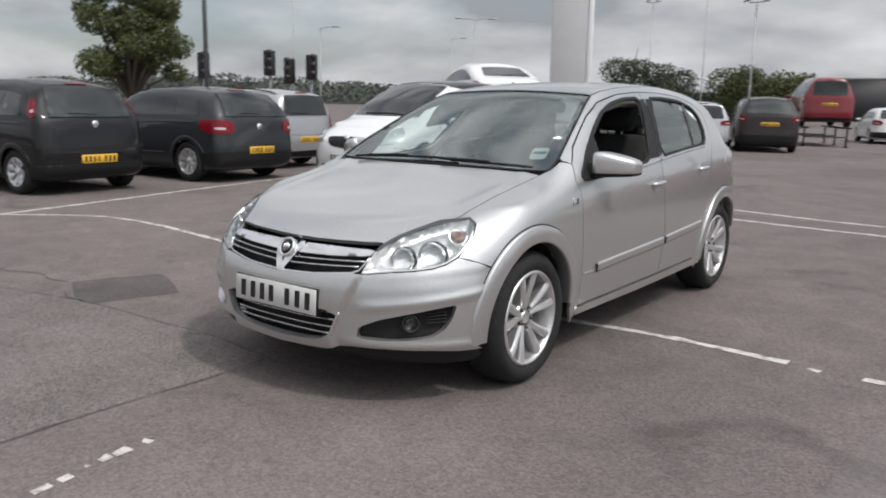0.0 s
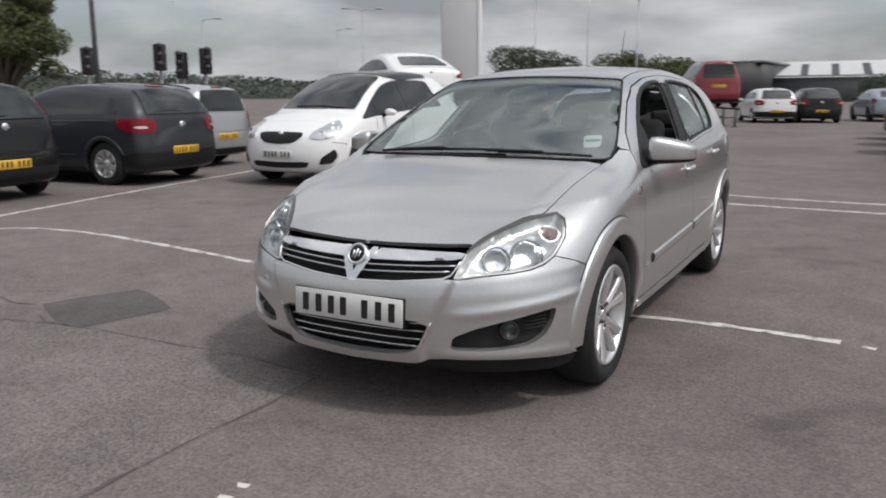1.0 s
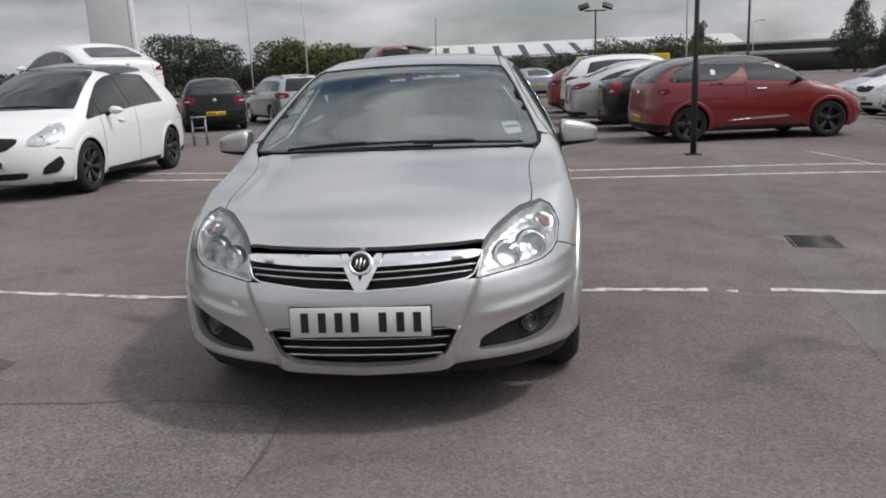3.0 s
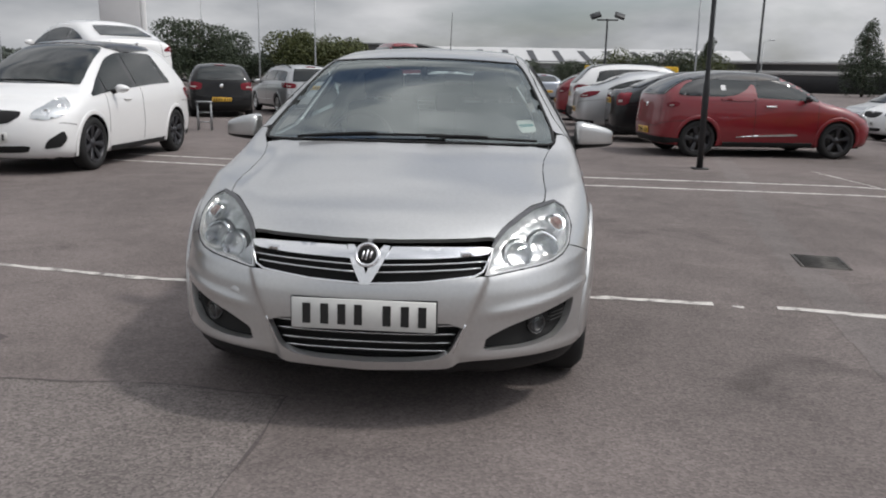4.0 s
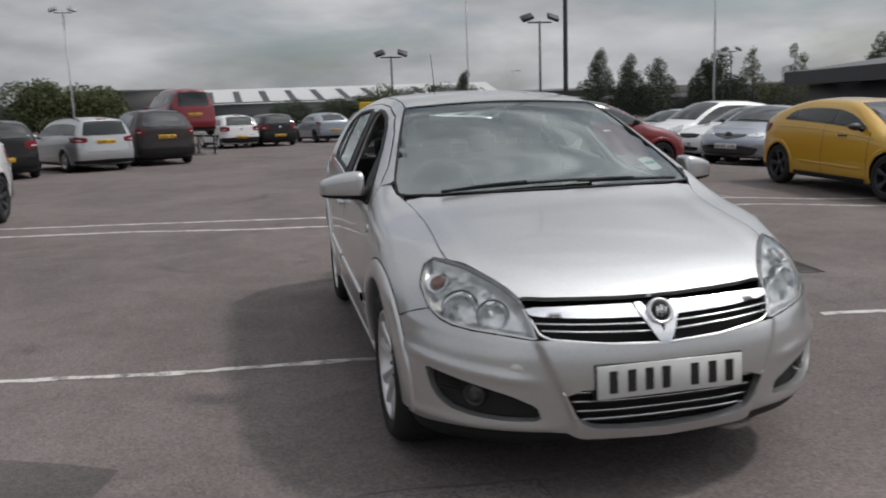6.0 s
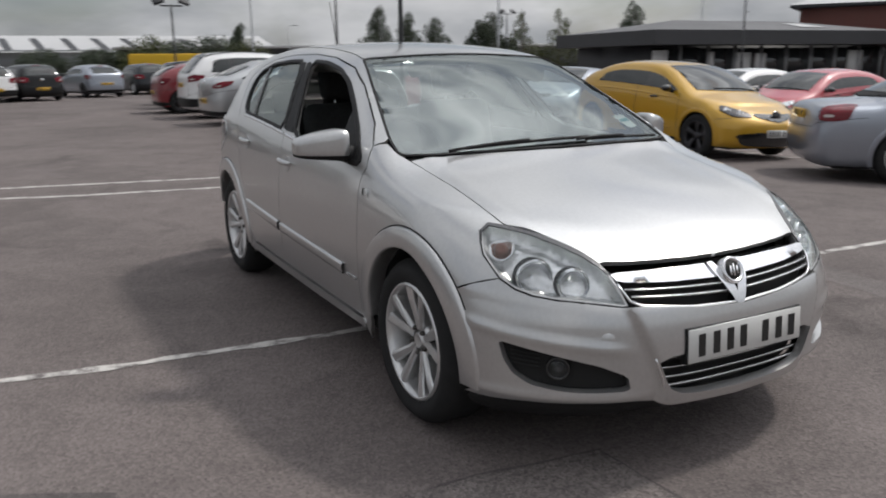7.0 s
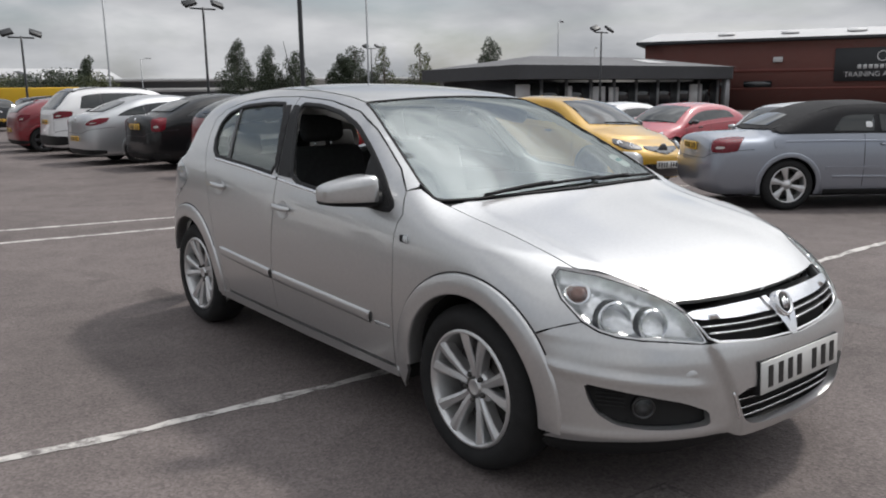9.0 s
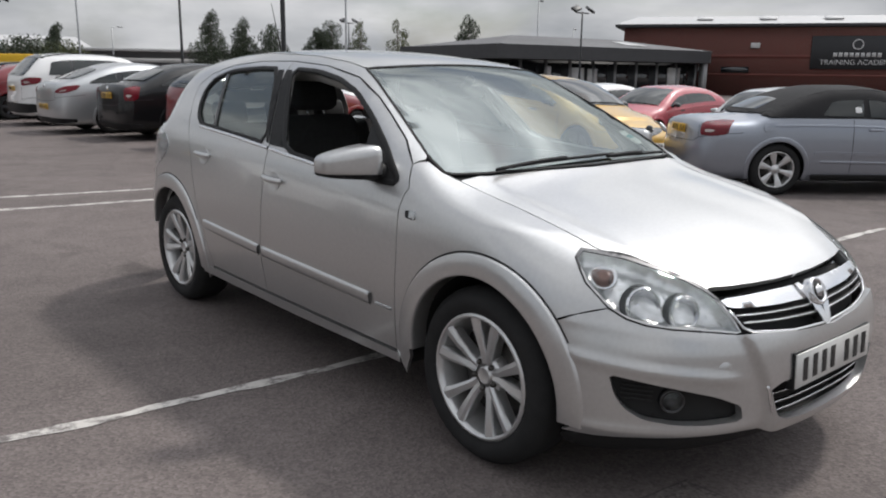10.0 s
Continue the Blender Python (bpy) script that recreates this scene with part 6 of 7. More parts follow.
    for s in (1, -1):
        d = deep if s > 0 else mirrored(deep)
        part("fog_lamp_recess", d, WELL, bumper)
        for k in range(5):
            z = 0.385 + 0.014 * k
            bar = nose(az([(a, z + 0.001 * (a - 39)) for a in np.linspace(38.5, 43.6, 5)]))
            bar = tube(bar - 0.022 * S.normal(bar), 0.0035, 5)
            part("recess_rib", bar if s > 0 else mirrored(bar), WELL, bumper)
        c = nose(az([(35.3, 0.385)]))[0]
        n = S.normal(c[None])[0]
        turn = Vector(n * (1, 1, 0.3)).to_track_quat("X", "Z").to_matrix().to_4x4()
        lamp = moved(lathe([(0.0, -0.012), (0.014, -0.009), (0.026, 0.0), (0.030, 0.006), (0.033, 0.005), (0.034, -0.03)], 24), Matrix.Translation(c - 0.022 * n) @ turn)
        glassy = moved(lathe([(0.0, 0.013), (0.014, 0.012), (0.025, 0.008), (0.030, 0.003)], 24), Matrix.Translation(c - 0.022 * n) @ turn)
        part("fog_lamp", lamp if s > 0 else mirrored(lamp), DARK_ALLOY, bumper)
        part("fog_lamp_rim", moved(lathe([(0.031, 0.004), (0.034, 0.009), (0.038, 0.007), (0.040, -0.02)], 24), Matrix.Translation(c - 0.022 * n) @ turn) if s > 0 else mirrored(moved(lathe([(0.031, 0.004), (0.034, 0.009), (0.038, 0.007), (0.040, -0.02)], 24), Matrix.Translation(c - 0.022 * n) @ turn)), GLOSS_BLACK, bumper)
        g = part("fog_lens", glassy if s > 0 else mirrored(glassy), LENS, bumper)
        g.visible_shadow = False
    c = nose(az([(-27.2, 0.486)]))[0]
    n = S.normal(c[None])[0]
    cover = lathe([(0.0, 0.0035), (0.022, 0.003), (0.0245, 0.0015), (0.0245, -0.004)], 24)
    part("tow_cover", moved(cover, Matrix.Translation(c - n * 0.0028) @ Vector(n).to_track_quat("X", "Z").to_matrix().to_4x4()), SILVER, bumper, "small round cover in the bumper")
    # lower mouth: dark back, three bright bars and a bright rim
    part("lower_mouth", panel(S, nose, line(sym(az([(0, 0.255), (16, 0.262), (21, 0.43), (0, 0.44)])), 0.03), 0.03, lift=-0.045, flange=0), WELL, bumper)
    for z, lim in ((0.306, 15.9), (0.337, 16.8), (0.370, 17.6), (0.402, 18.4)):
        p = nose(az([(a, z + 0.004 * (abs(a) / 18) ** 2) for a in np.linspace(-lim, lim, 25)]))
        bar = p - 0.012 * S.normal(p)
        part("mouth_bar", tube(bar, 0.0065, 6), BLACK_TRIM, bumper)
        part("bar_trim", tube(bar + (0, -0.006, 0.003), 0.003, 5), CHROME, bumper)
    rim = nose(line(az([(-19.3, 0.421), (-17.2, 0.317), (-14.4, 0.287), (-9, 0.275), (0, 0.269), (9, 0.275), (14.4, 0.287), (17.2, 0.317), (19.3, 0.421)]), 0.02, loop=False))
    part("mouth_trim", tube(rim + 0.015 * S.normal(rim), 0.0050, 6), CHROME, bumper)
    # grille
    gr = part("grille", panel(S, nose, line(sym(az([(0, 0.54), (21, 0.555), (25, 0.60), (28, 0.70), (0, 0.70)])), 0.03), 0.03, lift=-0.045, flange=0), WELL, car, "black grille with bright bars")
    bar_half = az([(3.6, 0.633), (5, 0.634), (15, 0.640), (25.0, 0.652), (26.4, 0.676), (15, 0.675), (5, 0.672), (5.0, 0.671)])
    for s in (1, -1):
        part("grille_top_bar", panel(S, nose, line(bar_half * (s, 1), 0.02), 0.02, lift=0.004, flange=0.03), CHROME, gr, "bright metal bar under the bonnet")
    for z0, z1, lim in ((0.614, 0.632, 24.2), (0.590, 0.612, 23.0)):
        for s in (1, -1):
            p = nose(az([(s * a, z0 + (z1 - z0) * (a / 24) ** 1.2) for a in np.linspace(2.2, lim, 12)]))
            p = p - 0.004 * S.normal(p)
            part("grille_bar", tube(p, 0.007, 6), BLACK_TRIM, gr)
            part("bar_trim", tube(p + (0, -0.0065, 0.003), 0.0032, 5), CHROME, gr)
    rim = nose(line(az([(-25.2, 0.648), (-23.2, 0.598), (-21.4, 0.584), (-11, 0.563), (0, 0.553), (11, 0.563), (21.4, 0.584), (23.2, 0.598), (25.2, 0.648)]), 0.02, loop=False))
    part("grille_rim", tube(rim + 0.003 * S.normal(rim), 0.0045, 6), CHROME, gr)
    for s in (1, -1):
        arm = az([(0.0, 0.545), (0.9, 0.548), (5.0, 0.671), (3.0, 0.672), (0.0, 0.590)]) * (s, 1)
        part("emblem_arm", panel(S, nose, line(arm, 0.012), 0.012, lift=0.010, flange=0.03), CHROME, gr, "bright V-shaped grille mount")
    c = nose(az([(0, 0.650)]))[0]
    up_turn = pose(*(c + (0, -0.022, 0)), 0, -28, -90)
    part("emblem", moved(lathe([(0.0, 0.004), (0.034, 0.004), (0.037, 0.010), (0.044, 0.010), (0.047, 0.004), (0.047, -0.02)], 32), up_turn), CHROME, gr, "plain round chrome badge")
    part("emblem_field", moved(lathe([(0.0, 0.0065), (0.033, 0.0065), (0.034, 0.003)], 28), up_turn), BLACK_TRIM, gr)
    for p in ([(-0.016, -0.018), (-0.010, 0.014)], [(-0.002, -0.022), (0.004, 0.020)], [(0.013, -0.014), (0.018, 0.012)]):
        part("emblem_figure", moved(tube([(0.008, a, b) for a, b in p], 0.0045, 6), up_turn), CHROME, gr)
    # head lamps
    lamp = np.array(lamp_top + lamp_out)
    flat = line(to_quarter(lamp), 0.015)
    def tray_depth(q):
        d = np.sqrt(((np.asarray(q)[:, None, :] - flat[None]) ** 2).sum(-1)).min(1)
        t = np.clip((d - 0.004) / 0.016, 0, 1)
        return -(0.007 + 0.043 * t * t * (3 - 2 * t))

    tray = panel(S, quarter, inset(flat, 0.004), 0.015, lift=tray_depth, flange=0.0)
    case = panel(S, quarter, inset(flat, 0.002), 0.02, holes=[inset(flat, 0.007)], lift=0.0, flange=0.010)
    edge = to_quarter(np.array(lamp_top[2:] + lamp_out[:2]))
    drop = np.array([(0.0, -0.010), (0.004, -0.013), (0.004, -0.016), (0.003, -0.018), (0.002, -0.018), (0.0, -0.017), (-0.004, -0.014), (-0.008, -0.006), (-0.006, 0.0)])
    brow = panel(S, quarter, line(np.r_[edge, (edge + drop)[::-1]], 0.015, cut=0), 0.02, lift=0.0012, flange=0.004)
    chrome_line = S.cast(*[q for q in (lambda p: (p + S.normal(p) * 0.05, -S.normal(p)))(np.array(snap(lamp_out[::-1], quarter, to_quarter)))], 0.2)
    lens = panel(S, quarter, inset(flat, 0.005), 0.02, lift=-0.001, flange=0.0)
    def tuck(data):
        """Keeps a piece of the lamp behind the lens."""
        p = np.array([tuple(v) for v in data[0]], float)
        for _ in range(3):
            d = S.field(p) + 0.007
            p = p - np.clip(d, 0, None)[:, None] * S.normal(p)
        return [tuple(v) for v in p], data[1]

    for s in (1, -1):
        f = (lambda q: tuck(q)) if s > 0 else (lambda q: mirrored(tuck(q)))
        hl = part("headlight", case if s > 0 else mirrored(case), LAMP_SATIN, car, "clear-lensed twin-bowl headlight")
        part("lamp_tray", f(tray), REFLECTOR, hl)
        for (x, y, z), r in (((0.556, -0.668, 0.664), 0.047), ((0.656, -0.582, 0.680), 0.053)):
            n = S.normal(np.array([[x, y, z]]))[0]
            face = Vector((0.30, -0.92, 0.16)).to_track_quat("X", "Z").to_matrix().to_4x4()
            place = Matrix.Translation(Vector((x, y, z)) - 0.040 * Vector(n)) @ face
            bowl = moved(lathe([(0.0, -0.055), (0.014, -0.055), (r * 0.5, -0.040), (r * 0.8, -0.014), (r * 0.92, 0.008), (r * 0.97, 0.014), (r * 1.02, 0.012), (r * 1.04, -0.04)], 32), place)
            part("lamp_bowl", f(bowl), BOWL_CHROME, hl, "bright round reflector bowl")
            ball = moved(lathe([(0.0, -0.012), (0.008, -0.014), (0.012, -0.02), (0.013, -0.05)], 16), place)
            part("bulb_cap", f(ball), CHROME, hl)
            ring = moved(lathe([(r * 1.03, 0.006), (r * 1.06, 0.016), (r * 1.12, 0.016), (r * 1.15, 0.004)], 32), place)
            part("lamp_ring", f(ring), CHROME, hl)
            gap = moved(lathe([(r * 1.15, 0.004), (r * 1.22, 0.0), (r * 1.26, -0.02)], 32), place)
            part("bowl_gap", f(gap), DARK_ALLOY, hl)
        c = Vector((0.690, -0.452, 0.748))
        place = Matrix.Translation(c - Vector((0, 0, 0.012))) @ Vector((0.5, -0.6, 0.55)).to_track_quat("X", "Z").to_matrix().to_4x4()
        part("indicator_bulb", f(moved(lathe([(0.0, 0.018), (0.010, 0.017), (0.019, 0.009), (0.023, 0.0), (0.026, -0.02)], 20), place)), AMBER, hl, "amber indicator bulb")
        part("indicator_bowl", f(moved(lathe([(0.027, -0.01), (0.040, 0.006), (0.043, 0.002), (0.043, -0.03)], 24), place)), CHROME, hl)
        part("lamp_brow", brow if s > 0 else mirrored(brow), BROW_GREY, hl, "dark grey upper lamp edge")
        part("lamp_trim", tube(chrome_line if s > 0 else chrome_line * (-1, 1, 1), 0.0035, 6), BLACK_TRIM, hl)
        g = part("headlight_lens", lens if s > 0 else mirrored(lens), LENS, hl, "clear plastic lens")
        g.visible_shadow = False
    # doors with their window openings
    front_door = [(p[1], p[2]) for p in door_front[::-1]] + [(p[1], p[2]) for p in door_top] + sash
    front_hole = [(0.46, 0.935), (0.85, 0.955), (1.272, 0.990), (1.43, 1.17), (1.548, 1.348), (1.34, 1.338), (1.13, 1.306), (0.95, 1.252), (0.76, 1.158), (0.585, 1.056), (0.49, 0.985), (0.445, 0.95)]
    rear_door = sash[::-1] + rear_door_top + rear_door_back
    rear_hole = [(1.465, 1.010), (1.69, 1.348), (1.89, 1.350), (2.15, 1.334), (2.29, 1.292), (2.33, 1.235), (2.31, 1.16), (2.26, 1.10), (2.19, 1.062), (1.8, 1.036)]
    for s in (1, -1):
        f = (lambda q: q) if s > 0 else mirrored
        fh, rh = line(front_hole, 0.025), line(rear_hole, 0.025)
        fd = part("front_door", f(panel(S, S.side, inset(line(front_door, 0.025, cut=0), 0.0025), 0.03, [fh], flange=0.02)), SILVER, car, "front door with its window down")
        rd = part("rear_door", f(panel(S, S.side, inset(line(rear_door, 0.025, cut=0), 0.0025), 0.03, [rh], flange=0.02)), SILVER, car)
        for d, hole in ((fd, fh), (rd, rh)):
            loop = S.side(np.r_[inset(hole, -0.004), inset(hole, -0.004)[:2]])
            part("window_seal", f(strip(S, loop, 0.024, 0.004)), BLACK_TRIM, d)
        part("sill_trim", f(strip(S, S.side(line([(0.80, 0.936), (1.27, 0.974), (1.415, 0.987)], 0.05, loop=False)), 0.016, 0.009)), CHROME, fd)
        part("sill_trim", f(strip(S, S.side(line([(1.435, 0.989), (1.8, 1.020), (2.19, 1.046)], 0.05, loop=False)), 0.016, 0.009)), CHROME, rd)
        part("pillar_cover", f(panel(S, S.side, line([(1.266, 0.998), (1.548, 1.343), (1.618, 1.346), (1.432, 1.012), (1.43, 1.005)], 0.04), 0.04, lift=0.0035, flange=0.01)), BLACK_TRIM, fd)
        part("pillar_cover", f(panel(S, S.side, line([(1.442, 1.010), (1.625, 1.346), (1.692, 1.344), (1.470, 1.016)], 0.04), 0.04, lift=0.0035, flange=0.01)), BLACK_TRIM, rd)
        part("sail_panel", f(panel(S, S.side, line([(0.445, 0.94), (0.625, 0.945), (0.70, 1.03), (0.735, 1.145), (0.69, 1.122), (0.585, 1.06), (0.49, 0.99)], 0.03), 0.03, lift=0.001, flange=0.01)), BLACK_TRIM, fd)
        g = part("side_window", f(panel(S, S.side, inset(rh, -0.004), 0.05, lift=-0.006, flange=0)), PRIVACY, rd, "tinted rear door glass")
        g.visible_shadow = False
        part("quarter_bar", f(strip(S, S.side(line([(2.036, 1.055), (2.11, 1.19), (2.175, 1.322)], 0.04, loop=False)), 0.026, 0.002)), GLOSS_BLACK, rd)
        # rubbing strips, handles, small side badge
        for d, y0, y1, z0, z1 in ((fd, 0.56, 1.44, 0.470, 0.502), (rd, 1.48, 2.09, 0.504, 0.538)):
            yy = np.linspace(y0, y1, 14)
            p = S.side(np.c_[yy, np.interp(yy, (y0, y1), (z0, z1))])
            part("rubbing_strip", f(strip(S, p, 0.046, 0.011)), SILVER, d)
            # shade under the rubbing strip, drawn as a thin dark line
            low = S.side(np.c_[yy, np.interp(yy, (y0, y1), (z0, z1)) - 0.026])
            part("strip_shadow_gap", f(strip(S, low, 0.006, 0.001)), INK, d)
        for d, y, z in ((fd, 1.245, 0.846), (rd, 2.005, 0.896)):
            cup = panel(S, S.side, line(arc(y + 0.085, z, 0.058, 0, 359, 20, 0.75), 0.03), 0.015, lift=lambda q, y=y, z=z: 0.0025 - 0.006 * np.exp(-(((q[:, 0] - y - 0.085) / 0.035) ** 2 + ((q[:, 1] - z) / 0.026) ** 2)), flange=0.006)
            part("handle_cup", f(cup), SILVER, d)
            p = S.side(np.c_[np.linspace(y, y + 0.175, 10), z + 0.012 + 0.004 * np.linspace(-1, 1, 10)])
            p[:, 0] += 0.026 * np.sin(np.linspace(0.15, math.pi - 0.1, 10)) ** 0.5
            part("door_handle", f(tube(p, [0.008, 0.012, 0.013, 0.014, 0.014, 0.014, 0.014, 0.013, 0.012, 0.008], 10)), SILVER, d)
        p = S.side(np.c_[np.linspace(0.42, 0.53, 6), np.full(6, 0.455)])
        part("door_script", f(strip(S, p, 0.013, 0.002)), LAMP_GREY, fd, "small unreadable metal script")
        c = S.side([(0.30, 0.823)])[0]
        part("repeater_base", f(panel(S, S.side, line([(0.292, 0.816), (0.348, 0.822), (0.351, 0.848), (0.297, 0.850)], 0.02), 0.02, lift=0.003, flange=0.008)), BLACK_TRIM, car)
        part("side_repeater", f(panel(S, S.side, line([(0.291, 0.818), (0.322, 0.823), (0.326, 0.849), (0.296, 0.851)], 0.02), 0.02, lift=0.006, flange=0.012)), LAMP_GREY, car, "clear side indicator")
        # rocker under the doors
        rock = [(0.40, 0.238), (1.2, 0.236), (2.2, 0.25), (2.19, 0.28), (2.04, 0.301), (1.43, 0.290), (0.405, 0.280)]
        part("rocker_panel", f(panel(S, S.side, inset(line(rock, 0.03, cut=0), 0.002), 0.03, lift=0.006, flange=0.02)), SILVER, car)
        # the body side from the screen pillar to the tail
        seam3 = S.side(np.array(rear_door_top))
        back3 = S.side(np.array(rear_door_back))
        out3 = np.r_[S.over([(0.718, 0.385)]), np.array(screen_edge[1:]), np.array(ditch), np.array([(0.56, 2.70, 1.26), (0.62, 2.76, 1.18), (0.66, 2.80, 1.10), (0.70, 2.86, 1.05), (0.77, 2.84, 1.00), (0.80, 2.80, 0.95), (0.82, 2.78, 0.84), (0.81, 2.95, 0.74), (0.80, 3.02, 0.66)]), S.side(arc(RY, 0.325, ARCH + 0.02, 58, 196, 26)), back3[::-1], seam3[::-1], np.array(door_top[::-1])]
        part("body_side", f(panel(S, flank, inset(line(to_flank(out3), 0.03, cut=0), 0.0025), 0.03, flange=0.015)), SILVER, car)
        # mirror
        bm = bmesh.new()
        bmesh.ops.create_cube(bm, size=2)
        bmesh.ops.subdivide_edges(bm, edges=bm.edges[:], cuts=5, use_grid_fill=True)
        for v in bm.verts:
            c = v.co.copy()
            m = max(abs(c.x), abs(c.y), abs(c.z))
            n = (abs(c.x) ** 6 + abs(c.y) ** 6 + abs(c.z) ** 6) ** (1 / 6)
            c = c * (m / n)
            taper = 0.80 - 0.19 * c.x - 0.06 * max(c.x, 0)
            deep = 0.085 if c.y < 0 else 0.055
            v.co = Vector((0.918 + 0.10 * c.x, 0.625 + deep * c.y * (1 - 0.3 * max(c.x, 0)) + 0.045 * c.x, 0.946 + 0.070 * (c.z + 1) * taper + 0.006 * c.x))
        shape = [v.co.copy() for v in bm.verts], [tuple(v.index for v in q.verts) for q in bm.faces]
        bm.free()
        mi = part("door_mirror", f(shape), SILVER, fd, "silver door mirror")
        low_shell = [(x, y + 0.001, min(z, 0.966) - 0.004) for x, y, z in [((v[0] - 0.918) * 1.01 + 0.918, (v[1] - 0.625) * 1.015 + 0.625, v[2]) for v in shape[0]]], shape[1]
        part("mirror_base", f(low_shell), BLACK_TRIM, mi)
        part("mirror_arm", f(tube([(0.775, 0.54, 0.955), (0.82, 0.57, 0.965), (0.88, 0.61, 0.972)], [0.045, 0.038, 0.03], 12)), BLACK_TRIM, mi)
        part("mirror_glass", f(moved(box(-0.07, 0.07, -0.002, 0.002, -0.035, 0.035, 0.002, 1), pose(0.895, 0.674, 0.998, 0, 0, 24))), CHROME, mi)
    # roof, screens
    half = [(0.0, 1.032), (0.2, 1.034), (0.4, 1.044)] + [p[:2] for p in screen_edge[-1:]] + [p[:2] for p in ditch] + [(0.4, 2.76), (0.2, 2.82), (0.0, 2.84)]
    part("roof", panel(S, S.over, inset(line(sym(half), 0.04), 0.004), 0.05, flange=0.015), SILVER, car)
    base = [(0.0, 0.170), (0.2, 0.180), (0.4, 0.208), (0.55, 0.238), (0.67, 0.276)]
    screen = line(sym(base + [p[:2] for p in screen_edge] + [(0.4, 1.036), (0.2, 1.026), (0.0, 1.024)]), 0.03)
    ws = part("windscreen", panel(S, S.over, inset(screen, 0.006), 0.04, lift=-0.003, flange=0), GLASS, car, "green-tinted windscreen")
    ws.visible_shadow = False
    part("screen_border", panel(S, S.over, inset(screen, 0.003), 0.03, [inset(screen, 0.036)], lift=-0.007, flange=0.0), GLOSS_BLACK, ws)
    part("screen_seal", strip(S, S.over(np.r_[screen, screen[:2]]), 0.012, 0.0015), BLACK_TRIM, ws)
    cowl = sym([(0.0, 0.142), (0.4, 0.180), (0.66, 0.232), (0.68, 0.295), (0.55, 0.262), (0.4, 0.235), (0.0, 0.200)])
    part("cowl_panel", panel(S, S.over, line(cowl, 0.03), 0.03, lift=-0.012, flange=0.02), BLACK_TRIM, car)
    for y, xs in ((0.335, (-0.46, 0.19)), (0.345, (0.16, 0.62))):
        xx = np.linspace(xs[0], xs[1], 16)
        p = S.over(np.c_[xx, 0.196 + 0.13 * xx * xx + 0.02 * np.linspace(0, 1, 16)])
        part("wiper_blade", tube(p + (0, 0, 0.012), 0.007, 6), BLACK_TRIM, car)
        q = S.over(np.c_[np.linspace(xs[0] - 0.06 + 0.0, (xs[0] + xs[1]) / 2, 8), np.linspace(0.180 + 0.13 * xs[0] ** 2, 0.200 + 0.033 * (xs[0] + xs[1]) ** 2, 8)])
        part("wiper_arm", tube(q + (0, 0, 0.022), 0.0075, 6), BLACK_TRIM, car)
    note = line([(0.515, 0.445), (0.600, 0.475), (0.622, 0.39), (0.610, 0.372), (0.555, 0.352), (0.540, 0.365)], 0.02)
    st = part("permit_sticker", panel(S, S.over, note, 0.03, lift=-0.0095, flange=0), PAPER, ws, "white sticker inside the windscreen")
    part("sticker_print", panel(S, S.over, line([(0.533, 0.415), (0.602, 0.442), (0.607, 0.418), (0.54, 0.395)], 0.02), 0.02, lift=-0.0085, flange=0), TEAL_PRINT, st)
    # tail
    hatch_half = [(0.0, 0.60), (0.55, 0.60), (0.66, 0.72), (0.68, 0.95), (0.60, 1.10), (0.52, 1.22), (0.44, 1.29), (0.0, 1.315)]
    pane = sym([(0.0, 1.0), (0.54, 1.01), (0.43, 1.22), (0.0, 1.25)])
    tg = part("tailgate", panel(S, S.back, inset(line(sym(hatch_half), 0.04), 0.003), 0.05, [line(pane, 0.04)], flange=0.015), SILVER, car)
    g = part("rear_window", panel(S, S.back, inset(line(pane, 0.04), -0.004), 0.06, lift=-0.004, flange=0), GLASS, tg, "tinted rear window")
    g.visible_shadow = False
    part("rear_bumper", panel(S, lambda q: S.rear(np.c_[q[:, 0] / AZ, q[:, 1]]), line(sym(az([(0, 0.22), (36, 0.22), (43.5, 0.25), (44, 0.35), (45.5, 0.5), (49.5, 0.62), (52.5, 0.70), (47, 0.71), (36, 0.62), (0, 0.60)])), 0.04), 0.05, flange=0.015), SILVER, car)
    tail = panel(S, lambda q: S.rear(np.c_[q[:, 0] / AZ, q[:, 1]]), line(az([(37, 0.72), (38, 0.98), (44, 1.03), (56, 1.03), (66, 0.98), (70, 0.92), (64, 0.83), (54, 0.75)]), 0.03), 0.03, lift=0.003, flange=0.02)
    for t in pair("tail_light", tail, LAMP_GREY):
        t["label"] = "clear and red tail light"
    part("aerial", tube([(0, 2.72, 1.40), (0, 2.74, 1.44), (0, 2.86, 1.76)], [0.012, 0.004, 0.0018], 6), BLACK_TRIM, car, "thin black roof aerial")
    number_plate(car, pose(0, -0.876, 0.449, -3, 0, 0), False)
    part("plate_holder", moved(box(-0.265, 0.265, 0.001, 0.03, -0.060, 0.060, 0.004, 2), pose(0, -0.876, 0.449, -3, 0, 0)), BLACK_TRIM, car)
    # wheels and underside
    set_wheels(car, [(-0.045, 0.315), (2.569, 0.315)], 0.315, 0.215, 0.222, 5, ALLOY, 0.838, twin=True)
    part("underbody", join(box(-0.62, 0.62, -0.45, 2.95, 0.18, 0.36), box(-0.74, 0.74, 0.45, 2.15, 0.2, 0.34)), WELL, car)
    part("engine_bay", box(-0.46, 0.46, -0.58, 0.16, 0.3, 0.62), WELL, car)
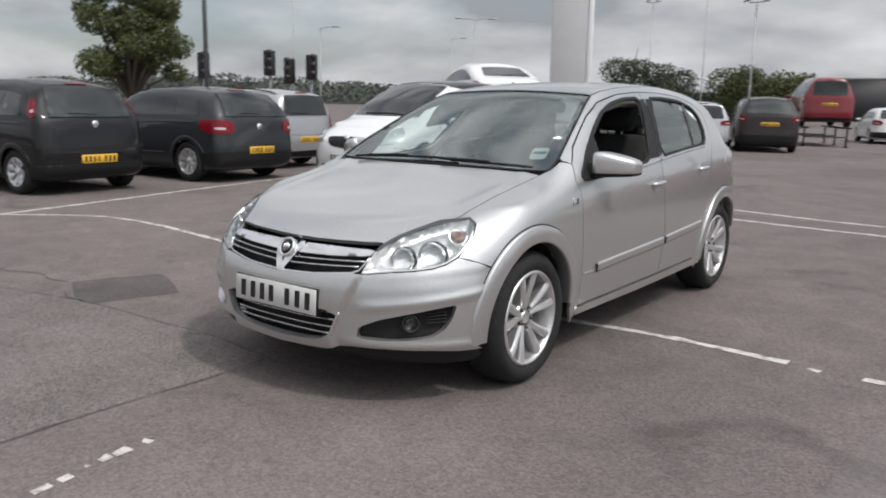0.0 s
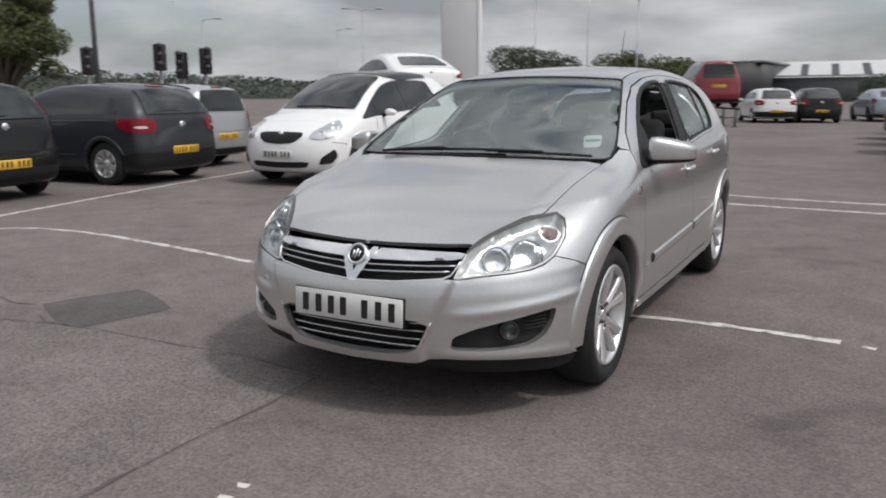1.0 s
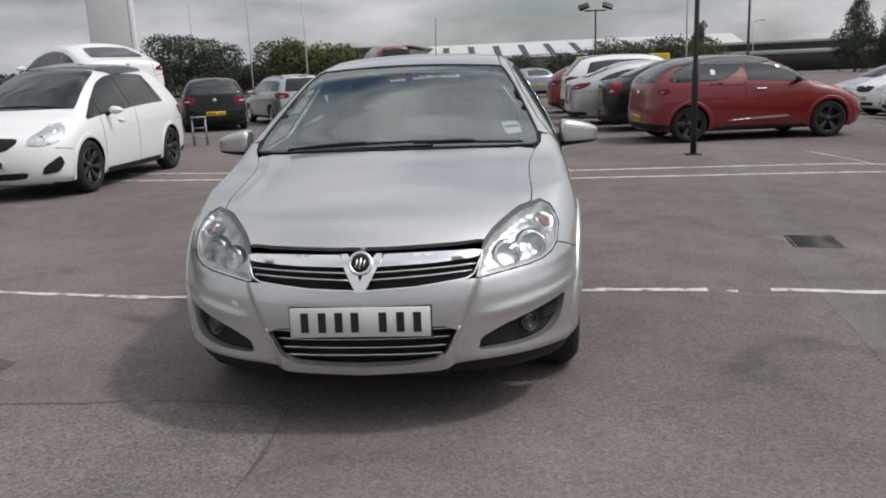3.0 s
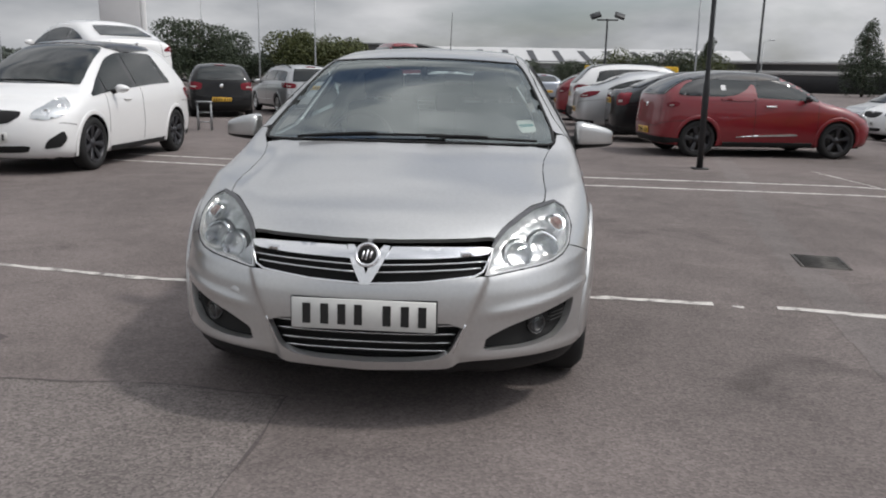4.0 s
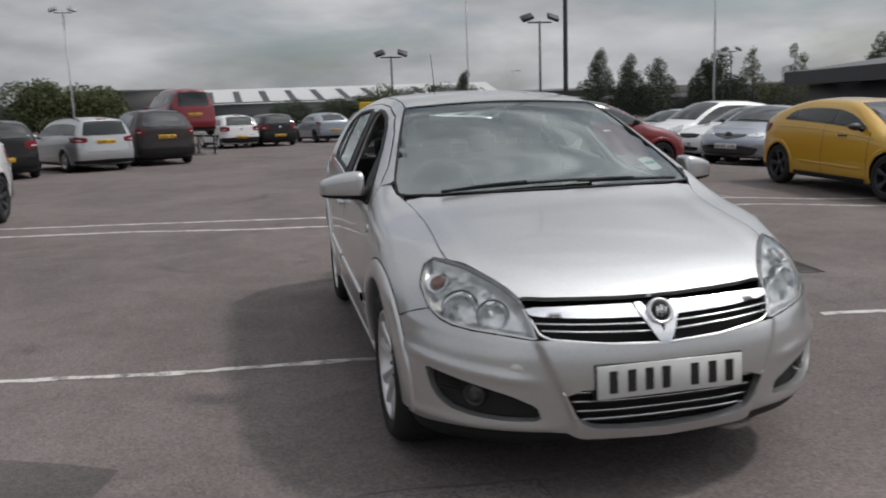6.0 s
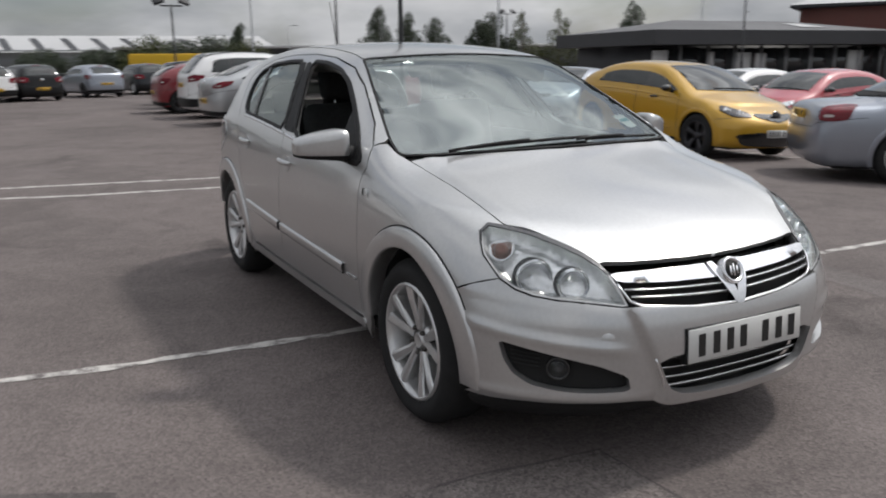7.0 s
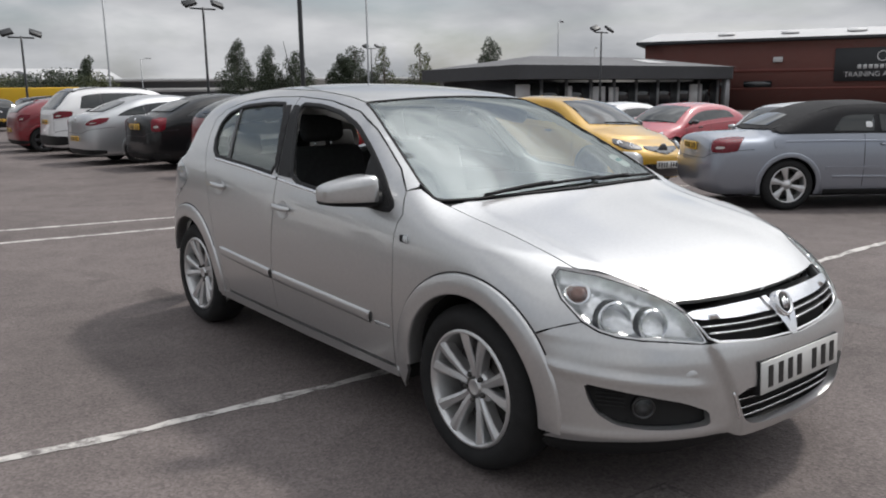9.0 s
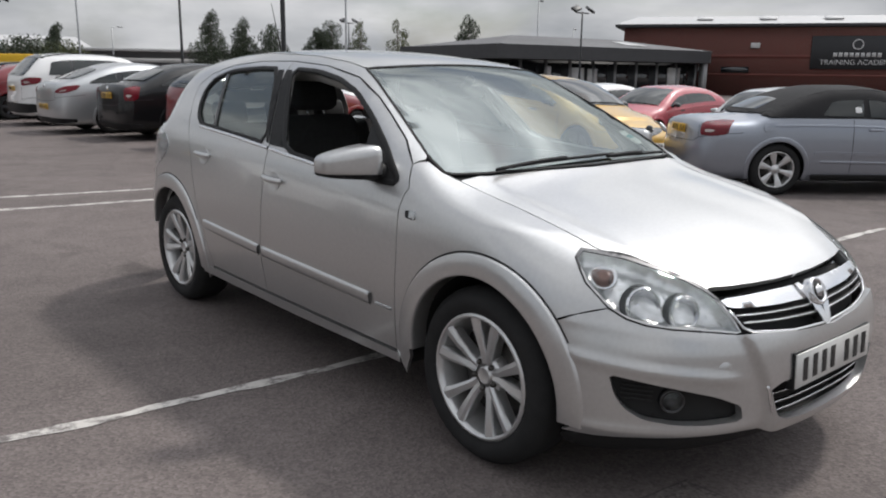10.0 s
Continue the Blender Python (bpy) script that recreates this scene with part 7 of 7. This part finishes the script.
    # inside
    dash = [(0.27, 0.86), (0.30, 0.925), (0.45, 0.94), (0.62, 0.95), (0.74, 0.93), (0.80, 0.86), (0.78, 0.70), (0.70, 0.60), (0.27, 0.6)]
    k = len(dash)
    vs = [(x, y + 0.18 * (abs(x) / 0.7) ** 2, z - 0.02 * (abs(x) / 0.7) ** 2) for x in np.linspace(-0.70, 0.70, 9) for y, z in dash]
    part("dashboard", (vs, [(a * k + i, a * k + (i + 1) % k, (a + 1) * k + (i + 1) % k, (a + 1) * k + i) for a in range(8) for i in range(k)]), DASH, car)
    ring = [(-0.36 + 0.185 * math.cos(a), 0.93 + 0.06 * math.sin(a), 0.90 + 0.175 * math.sin(a)) for a in np.linspace(0, 2 * math.pi, 33)]
    wheel = part("steering_wheel", tube(ring, 0.015, 8, cap=False), DASH, car)
    part("steering_hub", tube([(-0.36, 0.95, 0.90), (-0.36, 0.72, 0.82)], [0.07, 0.03], 12), DASH, wheel)
    for a in (200, 340, 270):
        part("steering_spoke", tube([(-0.36, 0.94, 0.90), (-0.36 + 0.18 * math.cos(radians(a)), 0.93 + 0.06 * math.sin(radians(a)), 0.90 + 0.17 * math.sin(radians(a)))], 0.016, 6), DASH, wheel)
    for x in (-0.36, 0.36):
        seat = part("front_seat", box(x - 0.25, x + 0.25, 1.08, 1.62, 0.40, 0.60, 0.06, 3), SEAT, car)
        back = moved(box(-0.24, 0.24, -0.07, 0.07, 0.0, 0.62, 0.06, 3), pose(x, 1.60, 0.52, -16))
        part("seat_back", back, SEAT, seat)
        part("head_rest", moved(box(-0.13, 0.13, -0.05, 0.05, 0.64, 0.83, 0.045, 3), pose(x, 1.60, 0.52, -14)), SEAT, seat)
        for dx in (-0.05, 0.05):
            part("head_rest_rod", moved(tube([(dx, 0, 0.58), (dx, 0, 0.68)], 0.007, 6), pose(x, 1.60, 0.52, -14)), CHROME, seat)
    bench = part("rear_seat", box(-0.66, 0.66, 2.05, 2.55, 0.42, 0.58, 0.05, 3), SEAT, car)
    part("seat_back", moved(box(-0.64, 0.64, -0.06, 0.06, 0.0, 0.55, 0.05, 3), pose(0, 2.56, 0.5, -20)), SEAT, bench)
    for x in (-0.36, 0.0, 0.36):
        part("head_rest", moved(box(-0.11, 0.11, -0.04, 0.04, 0.55, 0.69, 0.03, 2), pose(x, 2.56, 0.5, -20)), SEAT, bench)
    part("cabin_floor", box(-0.77, 0.77, 0.31, 3.0, 0.36, 0.40), DASH, car)
    part("bulkhead", box(-0.72, 0.72, 0.275, 0.305, 0.30, 0.86), WELL, car)
    pair("door_lining", box(0.74, 0.80, 0.50, 2.25, 0.36, 0.92, 0.02, 2), DASH)
    part("rear_view_mirror", moved(box(-0.12, 0.12, -0.02, 0.02, -0.035, 0.035, 0.018, 3), pose(0, 1.0, 1.255, -8, 0, -12)), GLOSS_BLACK, car)
    part("mirror_stalk", tube([(0, 0.985, 1.27), (0, 0.93, 1.32)], 0.02, 8), BLACK_TRIM, car)
    part("roof_lining", panel(S, S.over, line(sym([(0.0, 1.08), (0.44, 1.12), (0.44, 2.55), (0.0, 2.7)]), 0.1), 0.12, lift=-0.035, flange=0), LINING, car, "pale grey roof lining")
    pair("roof_side_lining", tube([(0.50, 1.05, 1.27), (0.475, 1.5, 1.335), (0.47, 2.1, 1.335), (0.46, 2.5, 1.28)], 0.045, 10), LINING)
    return car


LINING = plain("pale_roof_lining", (0.42, 0.42, 0.40), 0.9, bump=0.0006, scale=500, vary=0.08)
hero_car()
